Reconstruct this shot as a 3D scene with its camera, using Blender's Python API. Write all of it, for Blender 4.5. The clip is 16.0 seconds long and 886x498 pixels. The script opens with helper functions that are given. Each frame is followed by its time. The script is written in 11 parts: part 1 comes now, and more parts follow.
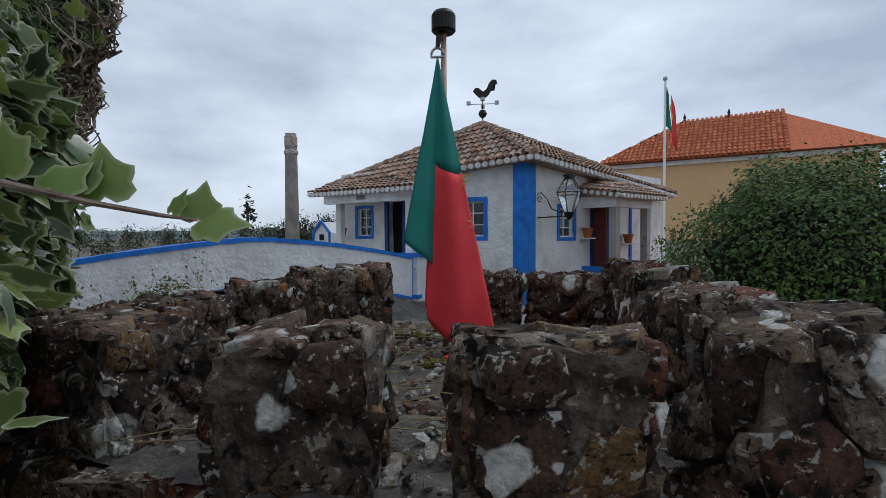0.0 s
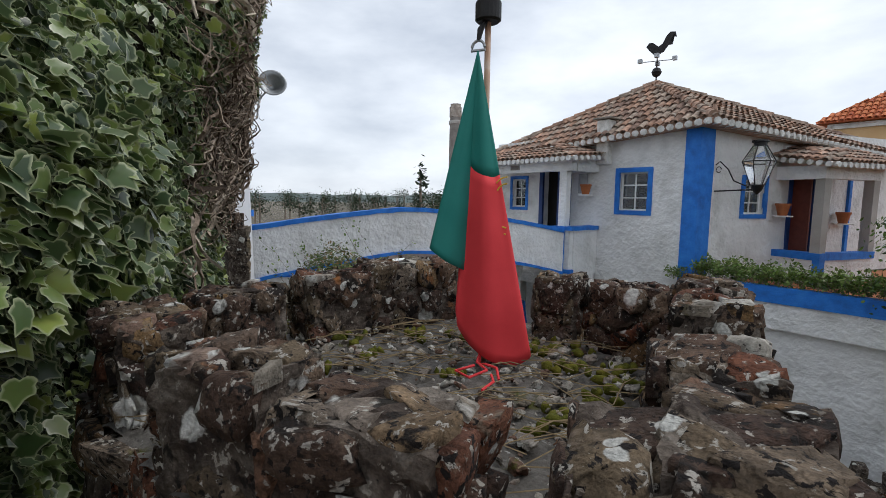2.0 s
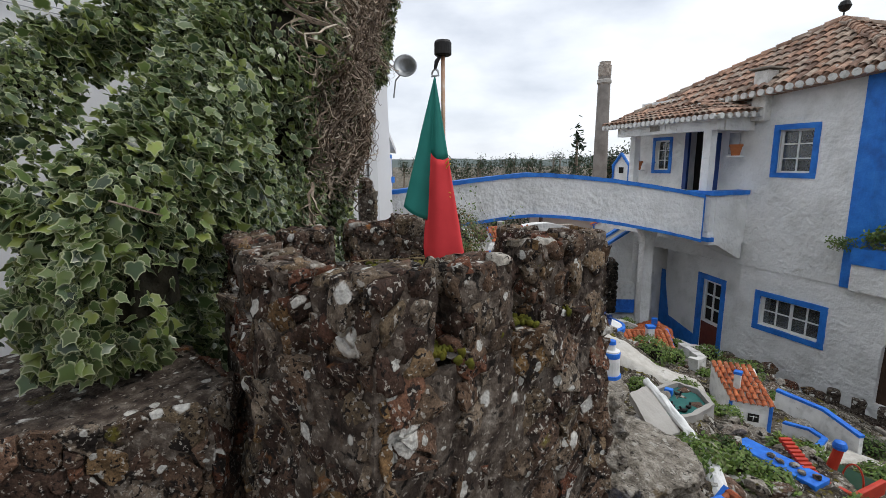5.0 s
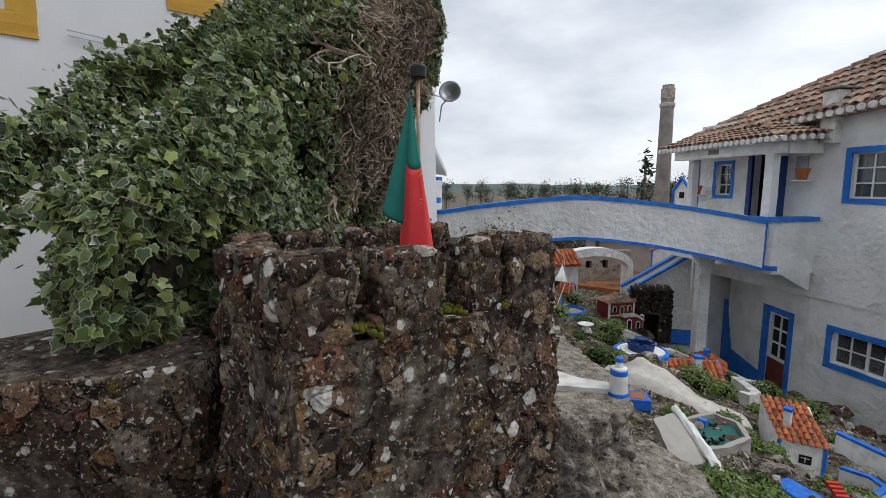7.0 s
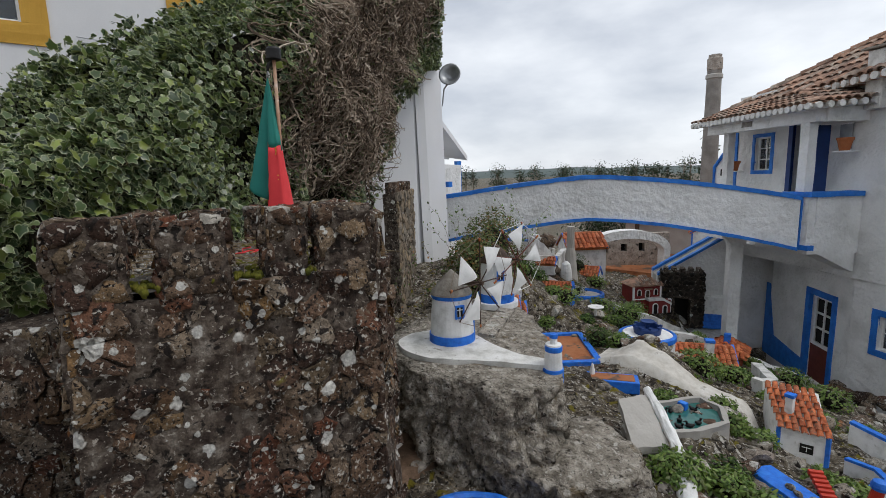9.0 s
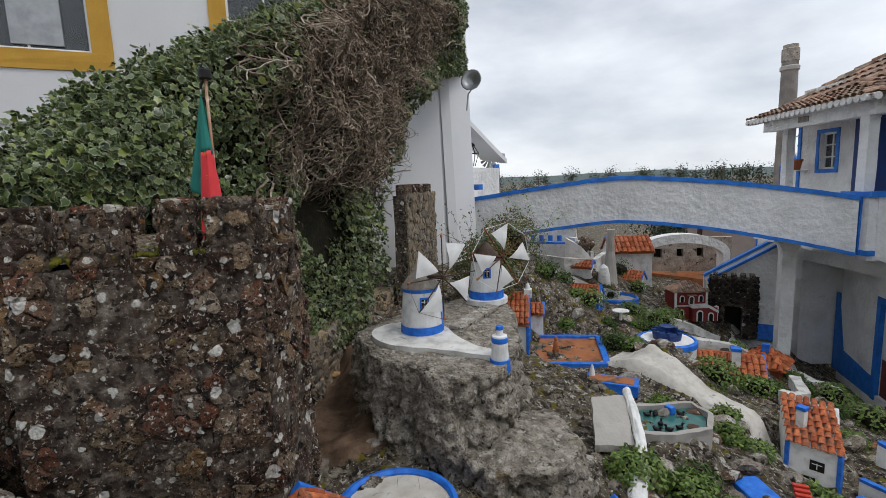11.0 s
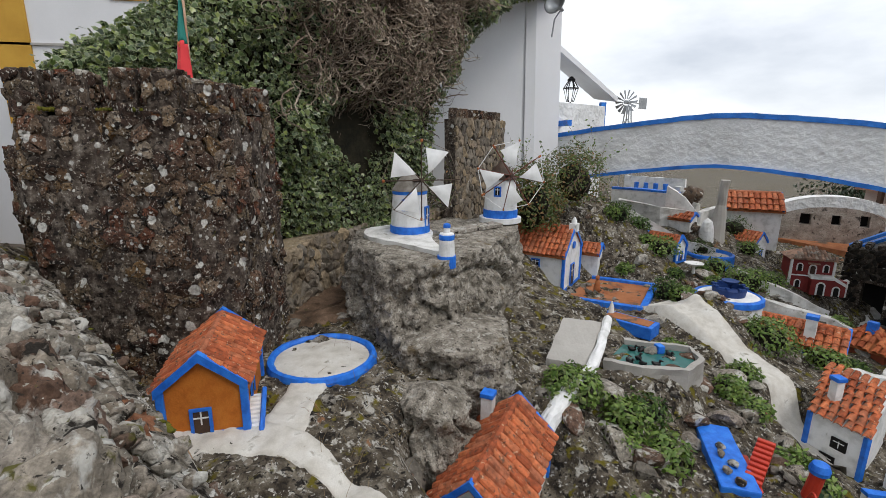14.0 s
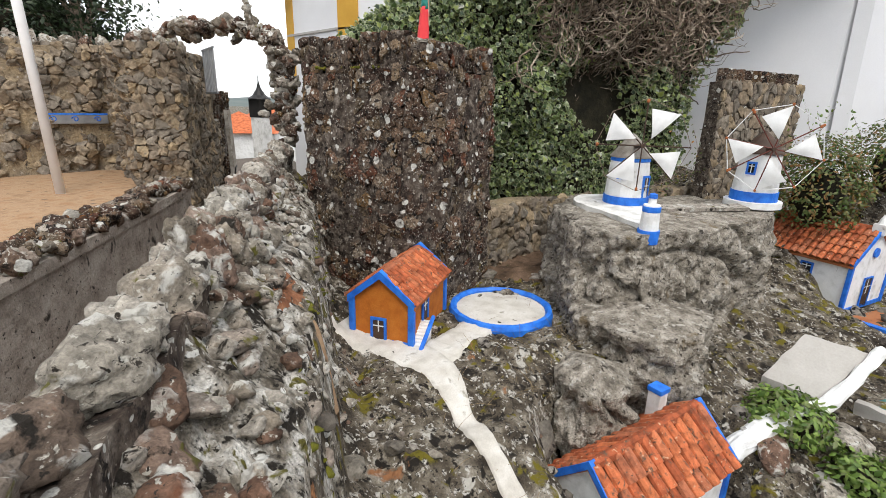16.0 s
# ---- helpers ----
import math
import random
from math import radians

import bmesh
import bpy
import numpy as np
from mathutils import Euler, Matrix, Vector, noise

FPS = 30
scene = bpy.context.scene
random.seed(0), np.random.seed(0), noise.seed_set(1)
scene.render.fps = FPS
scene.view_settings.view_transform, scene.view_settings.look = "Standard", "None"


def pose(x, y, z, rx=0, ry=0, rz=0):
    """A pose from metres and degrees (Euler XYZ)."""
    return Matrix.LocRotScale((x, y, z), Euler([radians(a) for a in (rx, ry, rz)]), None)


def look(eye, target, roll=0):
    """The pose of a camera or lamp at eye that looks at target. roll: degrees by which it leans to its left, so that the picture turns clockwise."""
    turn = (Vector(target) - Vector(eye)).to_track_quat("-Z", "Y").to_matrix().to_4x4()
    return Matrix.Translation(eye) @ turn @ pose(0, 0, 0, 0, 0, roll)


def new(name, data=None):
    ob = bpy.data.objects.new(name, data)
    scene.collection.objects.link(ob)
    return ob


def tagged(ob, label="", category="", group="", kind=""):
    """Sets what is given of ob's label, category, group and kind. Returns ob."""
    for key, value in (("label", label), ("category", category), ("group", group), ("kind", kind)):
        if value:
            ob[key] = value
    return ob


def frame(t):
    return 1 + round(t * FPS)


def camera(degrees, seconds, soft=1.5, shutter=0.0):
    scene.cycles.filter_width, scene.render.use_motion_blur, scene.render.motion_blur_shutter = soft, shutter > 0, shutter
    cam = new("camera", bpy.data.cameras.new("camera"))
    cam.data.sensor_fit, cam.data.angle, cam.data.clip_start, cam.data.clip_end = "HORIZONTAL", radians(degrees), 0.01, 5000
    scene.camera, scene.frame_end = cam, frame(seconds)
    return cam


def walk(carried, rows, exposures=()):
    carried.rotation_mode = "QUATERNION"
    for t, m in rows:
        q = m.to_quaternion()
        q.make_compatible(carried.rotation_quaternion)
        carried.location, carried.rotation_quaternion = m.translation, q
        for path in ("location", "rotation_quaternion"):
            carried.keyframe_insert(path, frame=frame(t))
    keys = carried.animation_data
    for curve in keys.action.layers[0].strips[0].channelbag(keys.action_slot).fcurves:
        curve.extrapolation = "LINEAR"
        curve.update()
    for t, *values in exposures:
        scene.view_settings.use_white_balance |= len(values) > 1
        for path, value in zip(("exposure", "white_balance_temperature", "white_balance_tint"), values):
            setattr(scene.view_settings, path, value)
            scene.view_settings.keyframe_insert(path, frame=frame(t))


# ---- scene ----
cam = camera(86, 16.0, soft=0.8)
PATH = [
    (0, (0.221, -0.021, 5.225), (0.135, 1.976, 5.157), -0.37),
    (0.5, (0.270, -0.008, 5.271), (0.018, 1.974, 5.183), -1.06),
    (1, (0.368, 0.064, 5.301), (-0.111, 2.002, 5.182), -1.17),
    (1.5, (0.474, 0.104, 5.319), (-0.158, 1.995, 5.158), -0.10),
    (2, (0.577, 0.104, 5.333), (-0.178, 1.944, 5.125), 0.75),
    (2.5, (0.655, 0.022, 5.345), (-0.196, 1.815, 5.095), 1.41),
    (3, (0.779, -0.071, 5.340), (-0.154, 1.673, 5.044), 1.06),
    (3.5, (0.891, -0.129, 5.336), (-0.112, 1.562, 4.972), 0.46),
    (4, (1.074, -0.114, 5.361), (-0.025, 1.508, 4.958), -0.64),
    (4.2, (1.192, -0.163, 5.368), (0.043, 1.422, 4.955), -0.67),
    (6.3, (1.845, -0.128, 5.386), (0.419, 1.250, 5.125), 0.63),
    (6.5, (1.894, -0.080, 5.369), (0.452, 1.282, 5.110), 0.96),
    (7, (1.983, -0.014, 5.313), (0.489, 1.290, 5.057), 0.19),
    (7.5, (2.145, 0.143, 5.269), (0.606, 1.393, 5.007), -0.52),
    (8, (2.487, 0.352, 5.274), (0.887, 1.525, 5.020), -0.82),
    (8.5, (2.566, 0.519, 5.229), (0.945, 1.662, 4.967), -1.23),
    (8.7, (2.598, 0.591, 5.236), (0.978, 1.728, 4.949), -1.37),
    (10.8, (3.266, 1.347, 5.187), (1.472, 2.186, 4.912), -2.83),
    (11, (3.387, 1.410, 5.162), (1.594, 2.250, 4.887), -2.21),
    (11.5, (3.570, 1.591, 5.088), (1.781, 2.433, 4.784), -1.22),
    (12, (3.639, 1.876, 5.003), (1.853, 2.722, 4.694), -0.55),
    (12.5, (3.845, 2.156, 4.895), (2.027, 2.924, 4.567), -0.47),
    (13, (4.112, 2.386, 4.837), (2.267, 3.067, 4.471), -0.19),
    (13.5, (4.140, 2.627, 4.786), (2.260, 3.186, 4.395), -0.38),
    (14, (4.175, 2.883, 4.722), (2.241, 3.109, 4.264), 0.44),
    (14.5, (4.301, 3.015, 4.687), (2.367, 2.918, 4.187), 1.04),
    (15, (4.242, 3.117, 4.649), (2.353, 2.731, 4.117), 1.37),
    (15.5, (4.138, 3.237, 4.621), (2.321, 2.621, 4.054), 1.24),
    (16, (4.116, 3.468, 4.592), (2.382, 2.652, 4.021), 1.42),
]
walk(cam, [(t, look(eye, target, roll)) for t, eye, target, roll in PATH],
     [(0, -0.25, 5750, 8), (1.5, 0.0, 6050, 9), (3.5, 0.35, 6350, 10), (7, 0.1, 6350, 10), (8.5, 0.05, 6350, 10), (12, 0.1, 6350, 10), (13.5, 0.25, 6400, 10), (15, 0.6, 6550, 10), (16, 0.95, 6600, 10)])

# ---- light: an overcast day ----
world = bpy.data.worlds.new("overcast_sky")
scene.world = world
world.use_nodes = True
wn, wl = world.node_tree.nodes, world.node_tree.links
sky = wn.new("ShaderNodeTexSky")
sky.sky_type, sky.sun_disc = "NISHITA", False
sky.sun_elevation, sky.sun_rotation = radians(48), radians(30)
wco = wn.new("ShaderNodeTexCoord")
wmap = wn.new("ShaderNodeMapping")
wmap.inputs["Scale"].default_value = (1.0, 1.0, 2.6)
cloud = wn.new("ShaderNodeTexNoise")
cloud.inputs["Scale"].default_value, cloud.inputs["Detail"].default_value = 2.2, 7
cloud.inputs["Roughness"].default_value = 0.52
cramp = wn.new("ShaderNodeValToRGB")
cramp.color_ramp.elements[0].position, cramp.color_ramp.elements[1].position = 0.3, 0.66
cramp.color_ramp.elements[0].color = (5.2, 5.6, 6.3, 1)
cramp.color_ramp.elements[1].color = (10.6, 10.8, 11.0, 1)
wmix = wn.new("ShaderNodeMix")
wmix.data_type = "RGBA"
wmix.inputs[0].default_value = 0.9
wl.new(wco.outputs["Generated"], wmap.inputs["Vector"])
wl.new(wmap.outputs["Vector"], cloud.inputs["Vector"])
wl.new(cloud.outputs["Fac"], cramp.inputs["Fac"])
wl.new(sky.outputs[0], wmix.inputs[6])
wl.new(cramp.outputs[0], wmix.inputs[7])
wl.new(wmix.outputs[2], wn["Background"].inputs[0])
wn["Background"].inputs[1].default_value = 0.1

sun = new("sun", bpy.data.lights.new("sun", "SUN"))
sun.data.energy, sun.data.angle, sun.data.color = 1.1, radians(22), (1.0, 0.96, 0.9)
sun.matrix_world = look((6, 5, 12), (0, 0, 0))


# ---- helpers ----
def thing(name, label, category, at=(0, 0, 0), turn=0.0, group="", kind=""):
    """An Empty at a thing's base, that its parts hang on."""
    ob = new(name)
    ob.empty_display_size = 0.05
    ob.matrix_basis = pose(*at, 0, 0, turn)
    return tagged(ob, label, category, group, kind)


def part(name, bm, material, parent=None, label="", smooth=False):
    """One bmesh as one mesh object under a thing or a part."""
    me = bpy.data.meshes.new(name)
    bmesh.ops.recalc_face_normals(bm, faces=bm.faces)
    bm.to_mesh(me)
    bm.free()
    return hang(name, me, material, parent, label, smooth)


def hang(name, me, material, parent=None, label="", smooth=False):
    if material is not None and not me.materials:
        me.materials.append(material)
    if smooth:
        me.polygons.foreach_set("use_smooth", [True] * len(me.polygons))
    ob = new(name, me)
    ob.parent = parent
    if label:
        tagged(ob, label)
    return ob


def raw(name, verts, faces, material, parent=None, label="", smooth=False):
    me = bpy.data.meshes.new(name)
    me.from_pydata([tuple(v) for v in verts], [], [tuple(f) for f in faces])
    return hang(name, me, material, parent, label, smooth)


def single(name, bm, material, label, category, group="", kind="", smooth=False):
    """A thing that is one mesh."""
    return tagged(part(name, bm, material, None, "", smooth), label, category, group, kind)


def box(bm, x0, y0, z0, x1, y1, z1, bevel=0.0):
    m = Matrix.LocRotScale(((x0 + x1) / 2, (y0 + y1) / 2, (z0 + z1) / 2), None, (abs(x1 - x0), abs(y1 - y0), abs(z1 - z0)))
    got = bmesh.ops.create_cube(bm, size=1, matrix=m)["verts"]
    if bevel:
        edges = list({e for v in got for e in v.link_edges})
        bmesh.ops.bevel(bm, geom=edges, offset=bevel, segments=2, affect="EDGES", profile=0.6)
    return bm


def boxed(*a, **k):
    return box(bmesh.new(), *a, **k)


def prism(bm, pts, z0, z1):
    n = len(pts)
    a = [bm.verts.new((p[0], p[1], z0)) for p in pts]
    b = [bm.verts.new((p[0], p[1], z1)) for p in pts]
    bm.faces.new(b)
    bm.faces.new(a[::-1])
    for i in range(n):
        bm.faces.new((a[i], a[(i + 1) % n], b[(i + 1) % n], b[i]))
    return bm


def cyl(bm, p0, p1, r0, r1=None, seg=12):
    p0, p1 = Vector(p0), Vector(p1)
    r1 = r0 if r1 is None else r1
    d = p1 - p0
    m = Matrix.Translation((p0 + p1) / 2) @ d.to_track_quat("Z", "Y").to_matrix().to_4x4()
    bmesh.ops.create_cone(bm, cap_ends=True, segments=seg, radius1=max(r0, 1e-4), radius2=max(r1, 1e-4), depth=d.length, matrix=m)
    return bm


def tube(bm, pts, r, seg=6):
    """A bent tube through points; r one radius or one for each point."""
    pts = [Vector(p) for p in pts]
    rs = r if hasattr(r, "__len__") else [r] * len(pts)
    rings = []
    for i, p in enumerate(pts):
        d = pts[min(i + 1, len(pts) - 1)] - pts[max(i - 1, 0)]
        q = d.to_track_quat("Z", "Y")
        rings.append([bm.verts.new(p + q @ Vector((rs[i] * math.cos(k * math.tau / seg), rs[i] * math.sin(k * math.tau / seg), 0))) for k in range(seg)])
    for a, b in zip(rings, rings[1:]):
        for k in range(seg):
            bm.faces.new((a[k], a[(k + 1) % seg], b[(k + 1) % seg], b[k]))
    bm.faces.new(rings[0][::-1])
    bm.faces.new(rings[-1])
    return bm


def lathe(bm, profile, seg=24, centre=(0, 0), ring=False):
    rings = []
    for r, z in profile:
        rings.append([bm.verts.new((centre[0] + r * math.cos(k * math.tau / seg), centre[1] + r * math.sin(k * math.tau / seg), z)) for k in range(seg)])
    for a, b in zip(rings, rings[1:] + (rings[:1] if ring else [])):
        for k in range(seg):
            bm.faces.new((a[k], a[(k + 1) % seg], b[(k + 1) % seg], b[k]))
    if not ring:
        bm.faces.new(rings[0][::-1])
        bm.faces.new(rings[-1])
    return bm


def strip(bm, line, width, z0, z1):
    """A level-sided band along a plan line of (x, y) or (x, y, z) points, z counted from the point's own z."""
    left, right = [], []
    pts = [Vector(p if len(p) == 3 else (*p, 0)) for p in line]
    for i, p in enumerate(pts):
        d = pts[min(i + 1, len(pts) - 1)] - pts[max(i - 1, 0)]
        n = Vector((-d.y, d.x, 0)).normalized() * (width[i] if hasattr(width, "__len__") else width) / 2
        left.append((p + n, p - n))
    rings = [[bm.verts.new(a + Vector((0, 0, z0))), bm.verts.new(b + Vector((0, 0, z0))), bm.verts.new(b + Vector((0, 0, z1))), bm.verts.new(a + Vector((0, 0, z1)))] for a, b in left]
    for a, b in zip(rings, rings[1:]):
        for k in range(4):
            bm.faces.new((a[k], a[(k + 1) % 4], b[(k + 1) % 4], b[k]))
    bm.faces.new(rings[0][::-1])
    bm.faces.new(rings[-1])
    return bm


def holed(bm, w, h, holes, depth, place):
    """A wall w wide and h high, depth thick, with real openings (s0, z0, s1, z1); place(s, d, z) gives the world point."""
    ss = sorted({0, w, *[v for o in holes for v in (o[0], o[2])]})
    zs = sorted({0, h, *[v for o in holes for v in (o[1], o[3])]})

    def quad(*c):
        bm.faces.new([bm.verts.new(place(*p)) for p in c])
    for s0, s1 in zip(ss, ss[1:]):
        for z0, z1 in zip(zs, zs[1:]):
            if any(o[0] <= s0 and s1 <= o[2] and o[1] <= z0 and z1 <= o[3] for o in holes):
                continue
            quad((s0, 0, z0), (s1, 0, z0), (s1, 0, z1), (s0, 0, z1))
            quad((s0, depth, z0), (s0, depth, z1), (s1, depth, z1), (s1, depth, z0))
    for a, b, c, d in [(0, 0, w, h), *holes]:
        quad((a, 0, b), (a, depth, b), (c, depth, b), (c, 0, b))
        quad((a, 0, d), (c, 0, d), (c, depth, d), (a, depth, d))
        quad((a, 0, b), (a, 0, d), (a, depth, d), (a, depth, b))
        quad((c, 0, b), (c, depth, b), (c, depth, d), (c, 0, d))
    bmesh.ops.remove_doubles(bm, verts=bm.verts, dist=1e-5)
    return bm


def roughen(bm, cuts, amount, scale, seed=0.0):
    """Hand-made unevenness: subdivide the long edges and push the points by noise."""
    if cuts:
        bmesh.ops.subdivide_edges(bm, edges=bm.edges[:], cuts=cuts, use_grid_fill=True)
    for v in bm.verts:
        v.co += amount * noise.noise_vector(v.co * scale + Vector((seed, seed, seed)))
    return bm


def rock_mesh(name, size, seed, material, detail=3, rough=0.35, near=0.55, crease=1.0):
    """A boulder: a ball cut and pushed by noise."""
    bm = bmesh.new()
    bmesh.ops.create_icosphere(bm, subdivisions=detail, radius=1)
    rng = random.Random(seed)
    planes = [(Vector((rng.uniform(-1, 1), rng.uniform(-1, 1), rng.uniform(-1, 1))).normalized(), rng.uniform(near, 0.92)) for _ in range(13)]
    for v in bm.verts:
        d = v.co.normalized()
        r = min([1.0] + [k / d.dot(n) for n, k in planes if d.dot(n) > 0.01])
        r *= 1 + rough * (0.28 * noise.noise(d * 1.7 + Vector((seed, 0, 0))) + 0.16 * noise.noise(d * 4.6 + Vector((0, seed, 0))) - 0.22 * crease * max(0, 0.16 - abs(noise.noise(d * 3.1 + Vector((seed, seed, 0))))) / 0.16 * (detail > 2) + 0.07 * noise.noise(d * 13))
        v.co = Vector((d.x * size[0], d.y * size[1], d.z * size[2])) * r
    me = bpy.data.meshes.new(name)
    bm.to_mesh(me)
    bm.free()
    me.materials.append(material)
    return me


# ---- materials ----
def shader(name, colours, rough=0.85, metal=0.0, scale=8.0, detail=6.0, contrast=(0.3, 0.7), bump=0.3, bump_scale=40.0, grain=0.25, pieces="", specks=(), bump2=None, blobs=()):
    """A surface: a ramp of colours over noise (or over the piece's random number), a fine grain, patches of other colours, and relief.
    pieces: "object" or "island" where each piece takes its own colour. specks: rows of (colour, scale, threshold, softness[, detail])."""
    m = bpy.data.materials.new(name)
    m.use_nodes = True
    n, l = m.node_tree.nodes, m.node_tree.links
    bsdf = n["Principled BSDF"]
    geo = n.new("ShaderNodeNewGeometry")
    where = geo.outputs["Position"]

    def noisy(s, d=6.0, r=0.55, dist=0.0):
        t = n.new("ShaderNodeTexNoise")
        t.inputs["Scale"].default_value, t.inputs["Detail"].default_value, t.inputs["Roughness"].default_value = s, d, r
        t.inputs["Distortion"].default_value = dist
        l.new(where, t.inputs["Vector"])
        return t.outputs["Fac"]

    def ramp(fac, stops):
        r = n.new("ShaderNodeValToRGB")
        e = r.color_ramp.elements
        while len(e) < len(stops):
            e.new(0.5)
        for el, (p, c) in zip(e, stops):
            el.position, el.color = p, (*c, 1)
        l.new(fac, r.inputs["Fac"])
        return r.outputs["Color"]

    def mix(fac, a, b, mode="MIX"):
        x = n.new("ShaderNodeMix")
        x.data_type, x.blend_type = "RGBA", mode
        for sock, v in ((x.inputs[0], fac), (x.inputs[6], a), (x.inputs[7], b)):
            if isinstance(v, (int, float)):
                sock.default_value = v
            elif isinstance(v, tuple):
                sock.default_value = (*v, 1)
            else:
                l.new(v, sock)
        return x.outputs[2]
    k = len(colours)
    if pieces:
        if pieces == "object":
            rnd = n.new("ShaderNodeObjectInfo").outputs["Random"]
        else:
            rnd = geo.outputs["Random Per Island"]
        base = ramp(rnd, [((i + 0.5) / k, c) for i, c in enumerate(colours)])
        soft = ramp(noisy(scale, detail), [(contrast[0], (0.5,) * 3), (contrast[1], (1.45,) * 3)])
        base = mix(1.0, base, soft, "MULTIPLY")
    else:
        lo, hi = contrast
        base = ramp(noisy(scale, detail), [(lo + (hi - lo) * i / max(1, k - 1), c) for i, c in enumerate(colours)])
    if grain:
        g = ramp(noisy(bump_scale * 2.2, 5.0, 0.7), [(0.25, (1 - grain,) * 3), (0.75, (1 + grain,) * 3)])
        base = mix(1.0, base, g, "MULTIPLY")
    for colour, s, th, softness, *fine in specks:
        f = ramp(noisy(s, fine[0] if fine else 5.0, 0.6, 0.4), [(th, (0, 0, 0)), (th + softness, (1, 1, 1))])
        base = mix(f, base, colour)
    # round spots of lichen: (colour, scale, radius, share of the cells that bear one)
    for colour, s, radius, share in blobs:
        warp = n.new("ShaderNodeTexNoise")
        warp.inputs["Scale"].default_value, warp.inputs["Detail"].default_value = s * 1.6, 4
        l.new(where, warp.inputs["Vector"])
        off = n.new("ShaderNodeVectorMath")
        off.operation = "SCALE"
        off.inputs["Scale"].default_value = 0.55 / s
        l.new(warp.outputs["Color"], off.inputs[0])
        at = n.new("ShaderNodeVectorMath")
        l.new(where, at.inputs[0])
        l.new(off.outputs[0], at.inputs[1])
        vor = n.new("ShaderNodeTexVoronoi")
        vor.inputs["Scale"].default_value = s
        l.new(at.outputs[0], vor.inputs["Vector"])
        sep = n.new("ShaderNodeSeparateColor")
        l.new(vor.outputs["Color"], sep.inputs[0])
        size = n.new("ShaderNodeMapRange")
        size.inputs["From Min"].default_value, size.inputs["From Max"].default_value = 1 - share, 1.0
        size.inputs["To Min"].default_value, size.inputs["To Max"].default_value = 0.12 * radius, radius
        l.new(sep.outputs[0], size.inputs["Value"])
        gate = n.new("ShaderNodeMath")
        gate.operation = "GREATER_THAN"
        gate.inputs[1].default_value = 1 - share
        l.new(sep.outputs[0], gate.inputs[0])
        diff = n.new("ShaderNodeMath")
        diff.operation = "SUBTRACT"
        l.new(size.outputs[0], diff.inputs[0])
        l.new(vor.outputs["Distance"], diff.inputs[1])
        soft_ = n.new("ShaderNodeMapRange")
        soft_.inputs["From Min"].default_value, soft_.inputs["From Max"].default_value = 0.0, 0.05
        l.new(diff.outputs[0], soft_.inputs["Value"])
        both = n.new("ShaderNodeMath")
        both.operation = "MULTIPLY"
        l.new(soft_.outputs[0], both.inputs[0])
        l.new(gate.outputs[0], both.inputs[1])
        mottled = ramp(noisy(s * 6, 4.0, 0.6), [(0.3, tuple(0.55 * c for c in colour)), (0.6, colour)])
        base = mix(both.outputs[0], base, mottled)
    l.new(base, bsdf.inputs["Base Color"])
    bsdf.inputs["Roughness"].default_value = rough
    bsdf.inputs["Metallic"].default_value = metal
    if rough > 0.75:
        bsdf.inputs["Specular IOR Level"].default_value = 0.25
    if bump:
        b = n.new("ShaderNodeBump")
        b.inputs["Strength"].default_value, b.inputs["Distance"].default_value = bump, 0.6 / bump_scale
        l.new(noisy(bump_scale, 8.0, 0.62), b.inputs["Height"])
        if bump2:
            b2 = n.new("ShaderNodeBump")
            b2.inputs["Strength"].default_value, b2.inputs["Distance"].default_value = bump2[0], bump2[1]
            l.new(noisy(bump2[2], 4.0, 0.5), b2.inputs["Height"])
            l.new(b.outputs[0], b2.inputs["Normal"])
            b = b2
        l.new(b.outputs[0], bsdf.inputs["Normal"])
    return m


WHITEWASH = shader("whitewash", [(0.60, 0.60, 0.58), (0.76, 0.76, 0.75), (0.82, 0.82, 0.81)], 0.9, scale=1.6, bump=0.35, bump_scale=14, grain=0.05,
                   bump2=(1.0, 0.05, 9.0), specks=[((0.48, 0.47, 0.43), 2.3, 0.66, 0.12)])
MINI_WHITE = shader("miniature_whitewash", [(0.58, 0.58, 0.56), (0.78, 0.78, 0.77), (0.84, 0.84, 0.83)], 0.85, scale=9, bump=0.3, bump_scale=60, grain=0.06,
                    specks=[((0.40, 0.39, 0.34), 14, 0.66, 0.1)])
OLD_WHITE = shader("worn_white_concrete", [(0.42, 0.41, 0.38), (0.66, 0.65, 0.62), (0.76, 0.75, 0.73)], 0.9, scale=7, bump=0.5, bump_scale=45, grain=0.14,
                   specks=[((0.25, 0.23, 0.19), 11, 0.63, 0.1), ((0.10, 0.09, 0.07), 26, 0.68, 0.08)])
SMOOTH_WHITE = shader("painted_wall", [(0.70, 0.70, 0.71), (0.76, 0.76, 0.77)], 0.8, scale=1.1, bump=0.1, bump_scale=30, grain=0.03)
BLUE = shader("blue_paint", [(0.010, 0.115, 0.44), (0.014, 0.165, 0.60), (0.03, 0.21, 0.66)], 0.6, scale=5, bump=0.35, bump_scale=22, grain=0.1)
MINI_BLUE = shader("miniature_blue_paint", [(0.008, 0.10, 0.48), (0.015, 0.16, 0.68), (0.03, 0.22, 0.75)], 0.55, scale=14, bump=0.25, bump_scale=70, grain=0.1,
                   specks=[((0.3, 0.36, 0.45), 30, 0.72, 0.06)])
DARK_BLUE = shader("dark_blue_paint", [(0.006, 0.03, 0.14), (0.01, 0.05, 0.2)], 0.55, scale=4, bump=0.15, bump_scale=40, grain=0.08)
